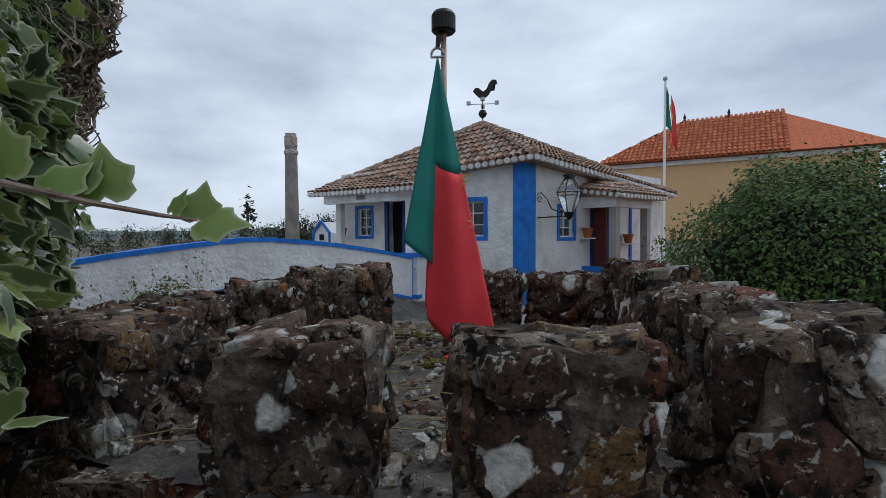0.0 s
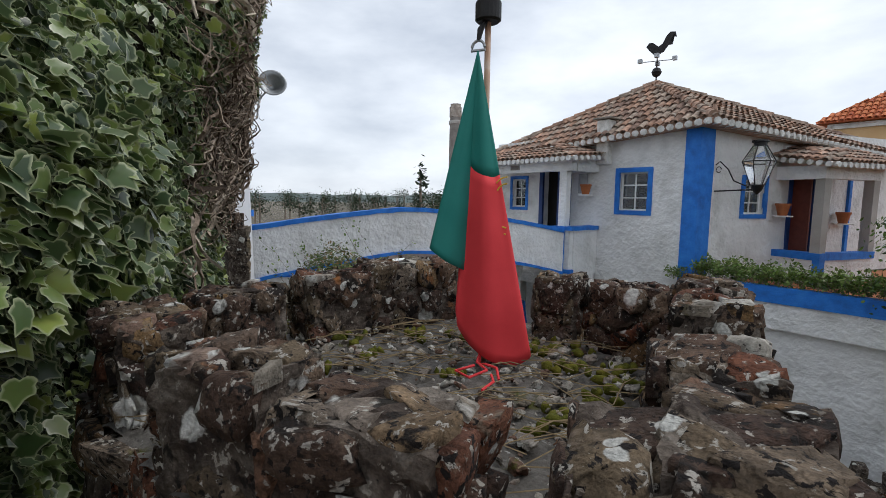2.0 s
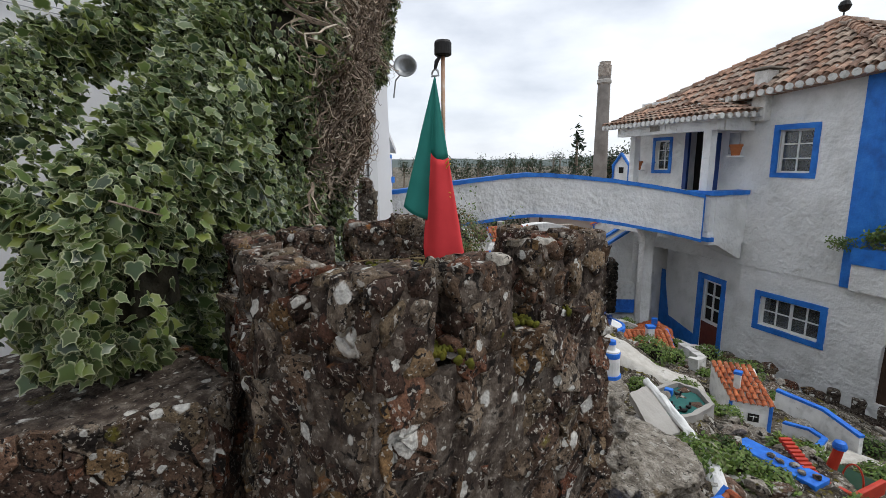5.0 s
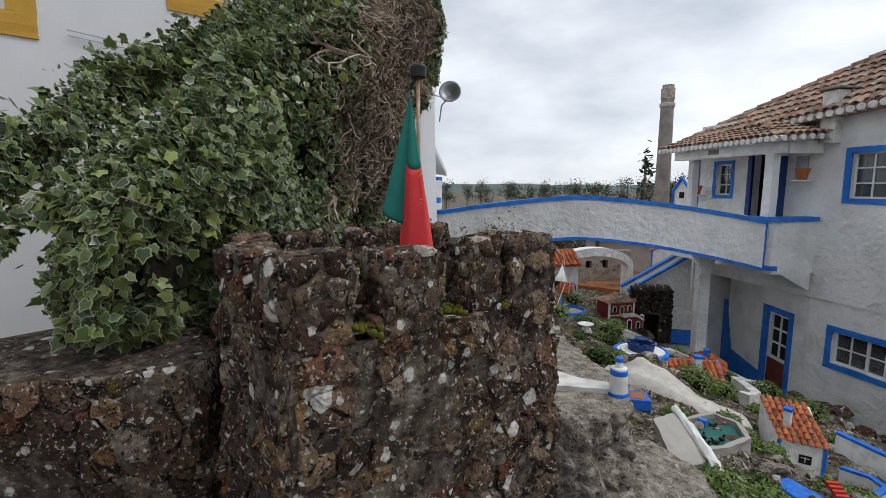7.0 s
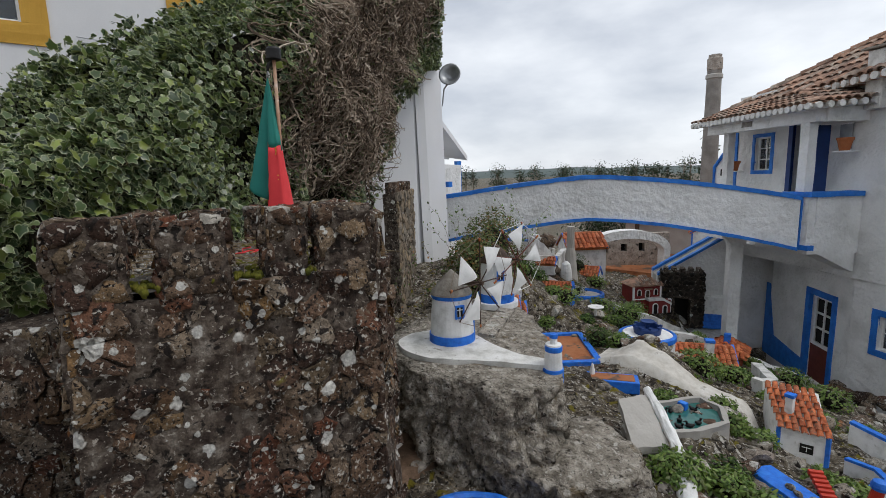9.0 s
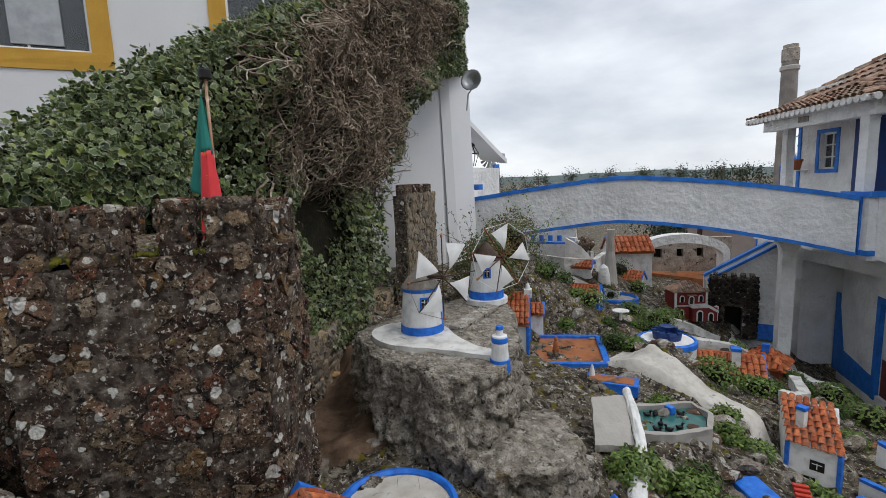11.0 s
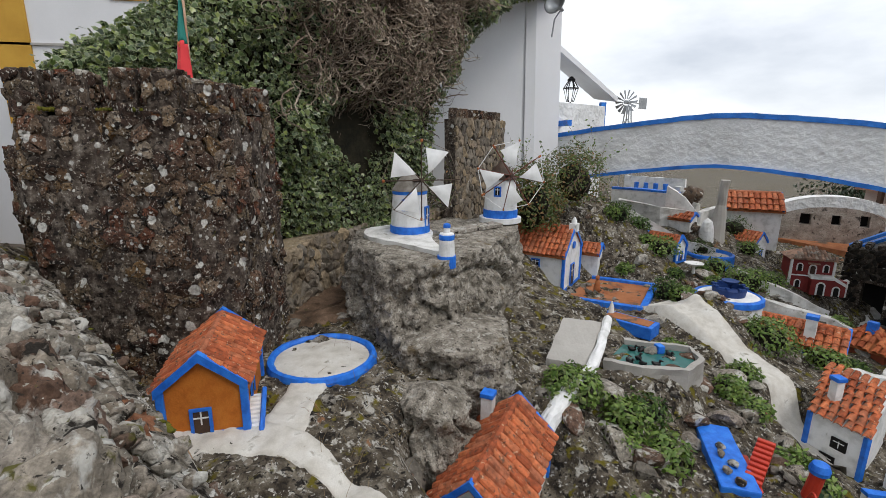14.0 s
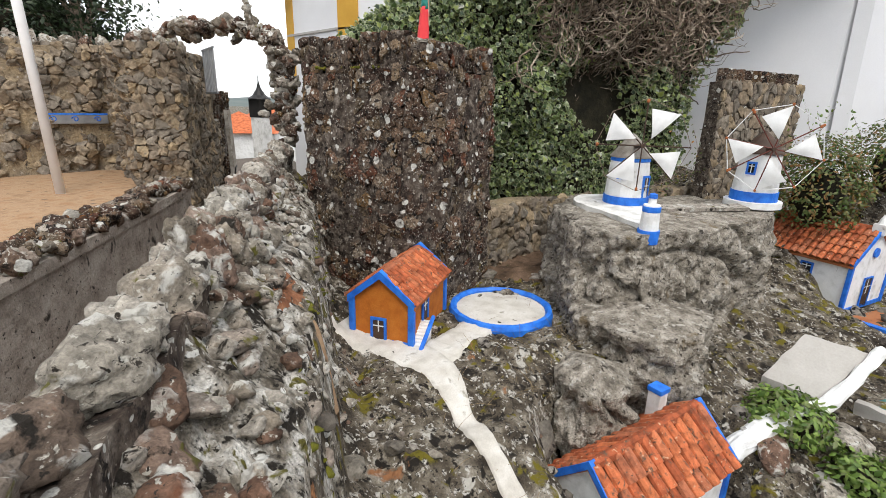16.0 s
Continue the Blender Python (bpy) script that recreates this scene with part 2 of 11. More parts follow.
YELLOW = shader("ochre_yellow_paint", [(0.50, 0.27, 0.03), (0.60, 0.34, 0.045)], 0.75, scale=3, bump=0.2, bump_scale=40, grain=0.1)
ORANGE = shader("orange_paint", [(0.38, 0.105, 0.015), (0.50, 0.15, 0.02), (0.56, 0.19, 0.03)], 0.8, scale=11, bump=0.35, bump_scale=60, grain=0.12)
PEACH = shader("peach_wall", [(0.62, 0.40, 0.20), (0.68, 0.46, 0.25)], 0.85, scale=0.6, bump=0.1, bump_scale=10, grain=0.04)
DARK_RED = shader("dark_red_paint", [(0.16, 0.014, 0.012), (0.24, 0.022, 0.018)], 0.7, scale=12, bump=0.2, bump_scale=70, grain=0.1)
TILE_NEW = shader("orange_roof_tile", [(0.30, 0.075, 0.03), (0.42, 0.11, 0.045), (0.50, 0.15, 0.06), (0.36, 0.12, 0.06)], 0.8, scale=20, bump=0.3, bump_scale=90, grain=0.16, pieces="object",
                  specks=[((0.13, 0.075, 0.05), 22, 0.58, 0.07, 8.0), ((0.52, 0.32, 0.20), 30, 0.62, 0.05, 8.0), ((0.06, 0.045, 0.035), 45, 0.63, 0.04)])
TILE_FAR = shader("orange_roof_tile_joined", [(0.38, 0.09, 0.035), (0.48, 0.13, 0.05), (0.54, 0.18, 0.07), (0.42, 0.12, 0.05)], 0.8, scale=9, bump=0.2, bump_scale=60, grain=0.1, pieces="island")
TILE_OLD = shader("weathered_roof_tile", [(0.20, 0.13, 0.10), (0.32, 0.19, 0.13), (0.40, 0.25, 0.18), (0.26, 0.20, 0.16), (0.36, 0.28, 0.22)], 0.9, scale=6, bump=0.3, bump_scale=40, grain=0.2, pieces="island",
                  specks=[((0.42, 0.40, 0.35), 8, 0.60, 0.1), ((0.10, 0.09, 0.07), 10, 0.64, 0.08)])
LICHEN = [((0.16, 0.12, 0.085), 18, 0.60, 0.07, 8.0), ((0.016, 0.012, 0.010), 13, 0.56, 0.05, 8.0), ((0.34, 0.315, 0.275), 58, 0.585, 0.03), ((0.012, 0.009, 0.008), 62, 0.575, 0.03), ((0.19, 0.075, 0.022), 6, 0.645, 0.05, 9.0), ((0.12, 0.105, 0.016), 7, 0.675, 0.05, 9.0)]
SPOTS = [((0.62, 0.605, 0.56), 10, 0.44, 0.3), ((0.52, 0.51, 0.47), 24, 0.45, 0.2)]
STONES = [(0.048, 0.028, 0.020), (0.062, 0.037, 0.026), (0.085, 0.051, 0.034), (0.115, 0.072, 0.046), (0.15, 0.112, 0.078), (0.125, 0.046, 0.024), (0.055, 0.032, 0.023), (0.16, 0.095, 0.04), (0.18, 0.145, 0.11), (0.088, 0.056, 0.039), (0.04, 0.024, 0.018), (0.12, 0.088, 0.055)]
RUBBLE = shader("rubble_stone", STONES, 0.93, scale=24, bump=1.0, bump_scale=80, grain=0.6, bump2=(1.0, 0.025, 26.0), pieces="object", specks=LICHEN, blobs=SPOTS)
RUBBLE_JOINED = shader("rubble_stone_joined", STONES, 0.93, scale=24, bump=1.0, bump_scale=80, grain=0.6, bump2=(1.0, 0.025, 26.0), pieces="island", specks=LICHEN, blobs=SPOTS)
MORTAR = shader("old_mortar", [(0.022, 0.015, 0.012), (0.05, 0.036, 0.028), (0.11, 0.088, 0.07), (0.22, 0.19, 0.16)], 0.95, scale=15, bump=1.0, bump_scale=70, grain=0.45, bump2=(0.9, 0.02, 30.0), specks=[((0.30, 0.27, 0.23), 48, 0.60, 0.04), ((0.014, 0.011, 0.009), 20, 0.575, 0.05), ((0.10, 0.09, 0.015), 7, 0.67, 0.05)], blobs=SPOTS)
SANDY = [(0.17, 0.145, 0.115), (0.21, 0.18, 0.145), (0.14, 0.12, 0.095), (0.26, 0.225, 0.18), (0.19, 0.15, 0.11), (0.25, 0.195, 0.135), (0.28, 0.22, 0.15), (0.20, 0.17, 0.135), (0.31, 0.235, 0.145), (0.17, 0.14, 0.11)]
SANDSTONE = shader("sandy_rubble", SANDY, 0.92, scale=16, bump=0.8, bump_scale=45, grain=0.25, pieces="island", specks=[((0.10, 0.09, 0.08), 9, 0.62, 0.08), ((0.45, 0.43, 0.38), 20, 0.68, 0.05)])
SAND_MORTAR = shader("sandy_mortar", [(0.15, 0.12, 0.09), (0.25, 0.20, 0.135), (0.35, 0.265, 0.16)], 0.95, scale=3, bump=1.0, bump_scale=24, grain=0.35, bump2=(1.0, 0.05, 9.0), specks=[((0.06, 0.05, 0.04), 9, 0.60, 0.08), ((0.40, 0.36, 0.30), 14, 0.62, 0.06)])
COPING = shader("grey_coping_stone", [(0.16, 0.135, 0.105), (0.27, 0.245, 0.205), (0.36, 0.335, 0.29), (0.20, 0.165, 0.125), (0.31, 0.28, 0.24), (0.135, 0.075, 0.05), (0.105, 0.07, 0.05), (0.33, 0.30, 0.255)], 0.93, scale=26, bump=1.0, bump_scale=55, grain=0.4, bump2=(0.8, 0.02, 26.0), pieces="object",
                specks=[((0.47, 0.455, 0.415), 8, 0.545, 0.08, 9.0), ((0.42, 0.40, 0.35), 30, 0.60, 0.04), ((0.022, 0.018, 0.014), 11, 0.595, 0.05, 9.0), ((0.03, 0.025, 0.02), 42, 0.615, 0.04), ((0.10, 0.092, 0.02), 10, 0.63, 0.05, 9.0), ((0.13, 0.055, 0.03), 4, 0.66, 0.05)], blobs=[((0.56, 0.545, 0.50), 11, 0.5, 0.2)])
COPING_JOINED = shader("grey_rubble_joined", [(0.16, 0.135, 0.105), (0.27, 0.245, 0.205), (0.36, 0.335, 0.29), (0.20, 0.165, 0.125), (0.31, 0.28, 0.24), (0.135, 0.075, 0.05), (0.105, 0.07, 0.05), (0.33, 0.30, 0.255)], 0.93, scale=26, bump=1.0, bump_scale=55, grain=0.4, bump2=(0.8, 0.02, 26.0), pieces="island",
                specks=[((0.47, 0.455, 0.415), 8, 0.545, 0.08, 9.0), ((0.42, 0.40, 0.35), 30, 0.60, 0.04), ((0.022, 0.018, 0.014), 11, 0.595, 0.05, 9.0), ((0.03, 0.025, 0.02), 42, 0.615, 0.04), ((0.10, 0.092, 0.02), 10, 0.63, 0.05, 9.0), ((0.13, 0.055, 0.03), 4, 0.66, 0.05)], blobs=[((0.56, 0.545, 0.50), 11, 0.5, 0.2)])
BEDROCK = shader("grey_rock", [(0.11, 0.094, 0.075), (0.215, 0.19, 0.155), (0.32, 0.287, 0.24), (0.43, 0.395, 0.34)], 0.93, scale=11, detail=10, bump=1.0, bump_scale=34, grain=0.5,
                 bump2=(1.0, 0.06, 18.0), specks=[((0.06, 0.05, 0.04), 20, 0.60, 0.05, 9.0), ((0.44, 0.41, 0.36), 14, 0.57, 0.06, 9.0), ((0.45, 0.43, 0.39), 34, 0.63, 0.05), ((0.05, 0.042, 0.034), 9, 0.63, 0.06), ((0.045, 0.038, 0.032), 38, 0.62, 0.05), ((0.16, 0.12, 0.07), 3.5, 0.62, 0.08)])
SOIL = shader("mossy_earth_and_rock", [(0.028, 0.022, 0.016), (0.075, 0.06, 0.043), (0.15, 0.128, 0.097), (0.27, 0.24, 0.195)], 0.95, scale=8, contrast=(0.34, 0.68), bump=1.0, bump_scale=42, grain=0.5,
              bump2=(1.0, 0.05, 16.0), specks=[((0.42, 0.40, 0.355), 9, 0.575, 0.05, 9.0), ((0.46, 0.44, 0.40), 30, 0.59, 0.04), ((0.016, 0.013, 0.010), 12, 0.555, 0.05, 8.0), ((0.015, 0.012, 0.010), 40, 0.585, 0.04), ((0.13, 0.108, 0.012), 6.0, 0.575, 0.05, 9.0), ((0.26, 0.12, 0.055), 3.4, 0.675, 0.04)])
MOSS = shader("green_moss", [(0.045, 0.05, 0.008), (0.10, 0.10, 0.012), (0.16, 0.14, 0.02)], 1.0, scale=22, bump=0.9, bump_scale=110, grain=0.35)
GRAVEL = shader("stony_tower_floor", [(0.06, 0.052, 0.044), (0.11, 0.10, 0.088), (0.18, 0.165, 0.15)], 0.95, scale=16, bump=1.0, bump_scale=60, grain=0.35, specks=[((0.33, 0.32, 0.30), 26, 0.64, 0.05), ((0.07, 0.07, 0.012), 7, 0.62, 0.07)])
COBBLE = shader("paving_stone", [(0.19, 0.145, 0.118), (0.24, 0.19, 0.155), (0.29, 0.235, 0.195), (0.22, 0.15, 0.125), (0.26, 0.205, 0.18)], 0.85, scale=12, bump=0.4, bump_scale=45, grain=0.15, pieces="object", specks=[((0.16, 0.13, 0.11), 9, 0.63, 0.1)])
JOINT = shader("paving_joint", [(0.08, 0.065, 0.052), (0.13, 0.106, 0.086)], 0.95, scale=12, bump=0.6, bump_scale=70, grain=0.2)
EARTH = shader("orange_earth", [(0.25, 0.15, 0.085), (0.36, 0.24, 0.145), (0.30, 0.17, 0.09)], 0.95, scale=5, bump=0.7, bump_scale=40, grain=0.25, specks=[((0.14, 0.10, 0.07), 9, 0.62, 0.06)])
TERRACOTTA = shader("terracotta_paving", [(0.26, 0.085, 0.035), (0.36, 0.14, 0.06), (0.40, 0.17, 0.08)], 0.85, scale=5, bump=0.3, bump_scale=40, grain=0.12, specks=[((0.12, 0.085, 0.065), 3.2, 0.55, 0.1)])
POT = shader("terracotta_pot", [(0.34, 0.11, 0.04), (0.42, 0.15, 0.06)], 0.8, scale=15, bump=0.15, bump_scale=60, grain=0.1)
ROAD = shader("pale_cement_path", [(0.44, 0.41, 0.36), (0.56, 0.53, 0.48), (0.64, 0.62, 0.58)], 0.92, scale=8, bump=0.4, bump_scale=60, grain=0.14, specks=[((0.30, 0.28, 0.23), 8, 0.62, 0.1)])
RENDER_GREY = shader("grey_render", [(0.35, 0.33, 0.30), (0.44, 0.42, 0.39)], 0.92, scale=2.2, bump=0.3, bump_scale=30, grain=0.08)
RETAINING = shader("stained_render_wall", [(0.23, 0.195, 0.165), (0.37, 0.32, 0.275), (0.47, 0.42, 0.37)], 0.95, scale=6, bump=0.9, bump_scale=40, grain=0.35, bump2=(0.8, 0.03, 14.0), specks=[((0.05, 0.042, 0.036), 7, 0.59, 0.08), ((0.32, 0.29, 0.25), 16, 0.63, 0.05), ((0.04, 0.034, 0.03), 30, 0.62, 0.05)])
WOOD_DARK = shader("dark_brown_wood", [(0.035, 0.018, 0.01), (0.07, 0.036, 0.02)], 0.7, scale=9, bump=0.4, bump_scale=60, grain=0.2)
WOOD_GREY = shader("weathered_grey_wood", [(0.14, 0.12, 0.10), (0.24, 0.22, 0.19), (0.33, 0.31, 0.28)], 0.85, scale=10, bump=0.5, bump_scale=70, grain=0.2)
WOOD_RED = shader("red_brown_wood", [(0.10, 0.02, 0.012), (0.16, 0.035, 0.02)], 0.6, scale=9, bump=0.2, bump_scale=60, grain=0.1)
IRON = shader("dark_iron", [(0.012, 0.012, 0.013), (0.03, 0.028, 0.027)], 0.5, 0.6, scale=12, bump=0.2, bump_scale=80, grain=0.2)
GREY_METAL = shader("grey_metal", [(0.30, 0.31, 0.32), (0.42, 0.43, 0.44)], 0.45, 0.7, scale=8, bump=0.1, bump_scale=60, grain=0.06)
WHITE_METAL = shader("white_painted_metal", [(0.74, 0.74, 0.74), (0.82, 0.82, 0.82)], 0.45, scale=6, bump=0.05, bump_scale=60, grain=0.03)
WHITE_WOOD = shader("white_painted_wood", [(0.70, 0.70, 0.68), (0.82, 0.82, 0.81)], 0.6, scale=12, bump=0.15, bump_scale=80, grain=0.05)
SAILCLOTH = shader("white_sailcloth", [(0.70, 0.70, 0.69), (0.82, 0.82, 0.81)], 0.9, scale=14, bump=0.2, bump_scale=90, grain=0.05)
CANVAS_RED = shader("red_flag_cloth", [(0.62, 0.030, 0.036), (0.72, 0.042, 0.048)], 0.75, scale=8, bump=0.1, bump_scale=220, grain=0.05)
CANVAS_GREEN = shader("green_flag_cloth", [(0.007, 0.15, 0.12), (0.011, 0.19, 0.155)], 0.75, scale=8, bump=0.1, bump_scale=220, grain=0.05)
FLAG_GOLD = shader("yellow_flag_cloth", [(0.60, 0.42, 0.03), (0.66, 0.48, 0.05)], 0.75, scale=20, bump=0.1, bump_scale=200, grain=0.05)
WATER_PAINT = shader("teal_pond_water", [(0.03, 0.12, 0.11), (0.045, 0.17, 0.15)], 0.12, scale=6, bump=0.08, bump_scale=18, grain=0.05)
WATER_GREEN = shader("dark_green_pool", [(0.008, 0.035, 0.014), (0.016, 0.055, 0.022)], 0.3, scale=8, bump=0.08, bump_scale=20, grain=0.1)
RED_PAINT = shader("red_paint", [(0.45, 0.03, 0.015), (0.56, 0.05, 0.02)], 0.5, scale=12, bump=0.15, bump_scale=80, grain=0.08)
BARK = shader("brown_vine_bark", [(0.11, 0.08, 0.06), (0.22, 0.17, 0.132), (0.34, 0.28, 0.23)], 0.95, scale=30, bump=0.6, bump_scale=120, grain=0.3)
VINE = shader("dry_vine_stem", [(0.07, 0.05, 0.037), (0.15, 0.112, 0.082), (0.25, 0.195, 0.145), (0.38, 0.31, 0.24), (0.19, 0.135, 0.098), (0.46, 0.39, 0.31)], 0.95, scale=30, bump=0.6, bump_scale=120, grain=0.25, pieces="island")
STRAW = shader("dry_straw", [(0.16, 0.115, 0.06), (0.28, 0.21, 0.12)], 0.9, scale=40, bump=0.2, bump_scale=150, grain=0.1)
# near-black paint, and the shade of unlit interiors and openings as colour
DARK = shader("near_black", [(0.012, 0.011, 0.010), (0.02, 0.018, 0.016)], 0.95, scale=4, bump=0.1, bump_scale=20, grain=0.1)
INK = shader("dark_lettering", [(0.03, 0.03, 0.035), (0.05, 0.05, 0.055)], 0.8, scale=20, bump=0.0, grain=0.0)


def glass(name, tint, rough=0.05):
    m = bpy.data.materials.new(name)
    m.use_nodes = True
    b = m.node_tree.nodes["Principled BSDF"]
    b.inputs["Base Color"].default_value = (*tint, 1)
    b.inputs["Roughness"].default_value = rough
    b.inputs["Transmission Weight"].default_value = 0.85
    return m


GLASS = glass("window_glass", (0.30, 0.33, 0.35), 0.02)
LAMP_GLASS = glass("lantern_glass", (0.9, 0.92, 0.92))


def leaf_shader(name, colours, edge=None, rough=0.5):
    """Leaves: each takes its own green; edge: a paler rim, from the leaf's own 'rim' attribute; light shines through a little."""
    m = bpy.data.materials.new(name)
    m.use_nodes = True
    n, l = m.node_tree.nodes, m.node_tree.links
    b = n["Principled BSDF"]
    geo = n.new("ShaderNodeNewGeometry")
    r = n.new("ShaderNodeValToRGB")
    e = r.color_ramp.elements
    while len(e) < len(colours):
        e.new(0.5)
    for i, (el, c) in enumerate(zip(e, colours)):
        el.position, el.color = (i + 0.5) / len(colours), (*c, 1)
    l.new(geo.outputs["Random Per Island"], r.inputs["Fac"])
    out = r.outputs["Color"]
    t = n.new("ShaderNodeTexNoise")
    t.inputs["Scale"].default_value, t.inputs["Detail"].default_value = 60, 4
    l.new(geo.outputs["Position"], t.inputs["Vector"])
    g = n.new("ShaderNodeMix")
    g.data_type, g.blend_type = "RGBA", "MULTIPLY"
    g.inputs[0].default_value = 0.5
    l.new(out, g.inputs[6])
    l.new(t.outputs["Color"], g.inputs[7])
    gg = n.new("ShaderNodeMix")
    gg.data_type = "RGBA"
    gg.inputs[0].default_value = 0.6
    l.new(g.outputs[2], gg.inputs[6])
    l.new(out, gg.inputs[7])
    out = gg.outputs[2]
    if edge:
        a = n.new("ShaderNodeAttribute")
        a.attribute_name = "rim"
        rr = n.new("ShaderNodeValToRGB")
        rr.color_ramp.elements[0].position, rr.color_ramp.elements[1].position = 0.76, 0.98
        l.new(a.outputs["Fac"], rr.inputs["Fac"])
        x = n.new("ShaderNodeMix")
        x.data_type = "RGBA"
        l.new(rr.outputs["Color"], x.inputs[0])
        l.new(out, x.inputs[6])
        x.inputs[7].default_value = (*edge, 1)
        out = x.outputs[2]
    l.new(out, b.inputs["Base Color"])
    b.inputs["Roughness"].default_value = rough
    b.inputs["Specular IOR Level"].default_value = 0.45
    tr = n.new("ShaderNodeBsdfTranslucent")
    l.new(out, tr.inputs["Color"])
    ms = n.new("ShaderNodeMixShader")
    ms.inputs[0].default_value = 0.22
    l.new(b.outputs[0], ms.inputs[1])
    l.new(tr.outputs[0], ms.inputs[2])
    l.new(ms.outputs[0], n["Material Output"].inputs["Surface"])
    return m


IVY = leaf_shader("ivy_leaf", [(0.020, 0.038, 0.016), (0.038, 0.068, 0.026), (0.062, 0.105, 0.035), (0.10, 0.155, 0.048), (0.16, 0.22, 0.062), (0.045, 0.078, 0.03), (0.085, 0.13, 0.052), (0.028, 0.05, 0.022), (0.33, 0.39, 0.09), (0.052, 0.09, 0.034), (0.13, 0.175, 0.07), (0.21, 0.28, 0.075)], edge=(0.38, 0.41, 0.24), rough=0.28)
BUSH = leaf_shader("bush_leaf", [(0.026, 0.055, 0.011), (0.05, 0.10, 0.018), (0.08, 0.14, 0.024), (0.12, 0.19, 0.034)], rough=0.72)
HERB = leaf_shader("herb_leaf", [(0.07, 0.13, 0.022), (0.12, 0.205, 0.034), (0.18, 0.285, 0.05), (0.25, 0.34, 0.08), (0.15, 0.18, 0.065)])
TREE_GREEN = leaf_shader("far_tree_leaf", [(0.018, 0.035, 0.014), (0.03, 0.05, 0.02), (0.045, 0.07, 0.028)])
AUTUMN = leaf_shader("reddish_leaf", [(0.06, 0.11, 0.025), (0.09, 0.14, 0.03), (0.13, 0.17, 0.045), (0.30, 0.14, 0.045), (0.10, 0.13, 0.035), (0.17, 0.19, 0.06)])


# ---- stonework ----
def cells(w, h, size, rng, squash=1.0):
    """Uneven cells that fill a w x h rectangle: each the part of it nearest to one of the scattered seeds."""
    nx, ny = max(1, round(w / size)), max(1, round(h / (size * squash)))
    seeds = [((i + 0.5 + rng.uniform(-0.42, 0.42) + (0.5 if j % 2 else 0) * 0.6) * w / nx, (j + 0.5 + rng.uniform(-0.42, 0.42)) * h / ny) for j in range(ny) for i in range(-1, nx + 1)]
    dx, dy = w / nx, h / ny
    out = []
    for a, (sx, sy) in enumerate(seeds):
        poly = [(max(0, sx - 2 * dx), max(0, sy - 2 * dy)), (min(w, sx + 2 * dx), max(0, sy - 2 * dy)), (min(w, sx + 2 * dx), min(h, sy + 2 * dy)), (max(0, sx - 2 * dx), min(h, sy + 2 * dy))]
        if poly[0][0] >= poly[1][0] or poly[0][1] >= poly[2][1]:
            continue
        for b, (tx, ty) in enumerate(seeds):
            if a == b or abs(tx - sx) > 3 * dx or abs(ty - sy) > 3 * dy:
                continue
            mx, my, nx_, ny_ = (sx + tx) / 2, (sy + ty) / 2, tx - sx, ty - sy
            side = [(p[0] - mx) * nx_ + (p[1] - my) * ny_ for p in poly]
            cut = []
            for i in range(len(poly)):
                p, q, sp, sq = poly[i - 1], poly[i], side[i - 1], side[i]
                if (sp < 0) != (sq < 0):
                    k = sp / (sp - sq)
                    cut.append((p[0] + k * (q[0] - p[0]), p[1] + k * (q[1] - p[1])))
                if sq < 0:
                    cut.append(q)
            poly = cut
            if len(poly) < 3:
                break
        if len(poly) >= 3:
            out.append(poly)
    return out


def stone(poly, rng, gap, proud, uneven, flat=0.62, cut=0.28):
    """A lump over a cell: points (s, out, z) and faces. flat: how far its level face reaches; cut: how much of each corner is off."""
    cx, cy = sum(p[0] for p in poly) / len(poly), sum(p[1] for p in poly) / len(poly)
    span = min(max(p[0] for p in poly) - min(p[0] for p in poly), max(p[1] for p in poly) - min(p[1] for p in poly))
    if span < gap * 2.2:
        return None
    lift, tx, ty = proud * rng.uniform(0.45, 1.25), rng.uniform(-0.3, 0.3), rng.uniform(-0.3, 0.3)
    # corners cut, so that the outline is rounder than the cell
    rim = []
    for i, p in enumerate(poly):
        q = poly[(i + 1) % len(poly)]
        if math.hypot(q[0] - p[0], q[1] - p[1]) > span * 0.25:
            rim += [(p[0] * (1 - cut) + q[0] * cut, p[1] * (1 - cut) + q[1] * cut), (p[0] * cut + q[0] * (1 - cut), p[1] * cut + q[1] * (1 - cut))]
        else:
            rim.append(((p[0] + q[0]) / 2, (p[1] + q[1]) / 2))
    n = len(rim)
    v, f = [], []
    for shrink, out in ((1 - gap / span, -0.02), (1 - 1.5 * gap / span, 0.55 * lift), (flat, lift)):
        for x, y in rim:
            jx = rng.uniform(-uneven, uneven) * span * 0.2
            x, y = cx + (x - cx) * shrink + jx, cy + (y - cy) * shrink + rng.uniform(-uneven, uneven) * span * 0.2
            v.append((x, out + (tx * (x - cx) + ty * (y - cy)) * (out > 0) + rng.uniform(-uneven, uneven) * lift * 0.4, y))
    for r in range(2):
        for k in range(n):
            f.append((r * n + k, r * n + (k + 1) % n, (r + 1) * n + (k + 1) % n, (r + 1) * n + k))
    v.append((cx, lift * rng.uniform(0.9, 1.25), cy))
    for k in range(n):
        f.append((2 * n + k, 2 * n + (k + 1) % n, 3 * n))
    return v, f


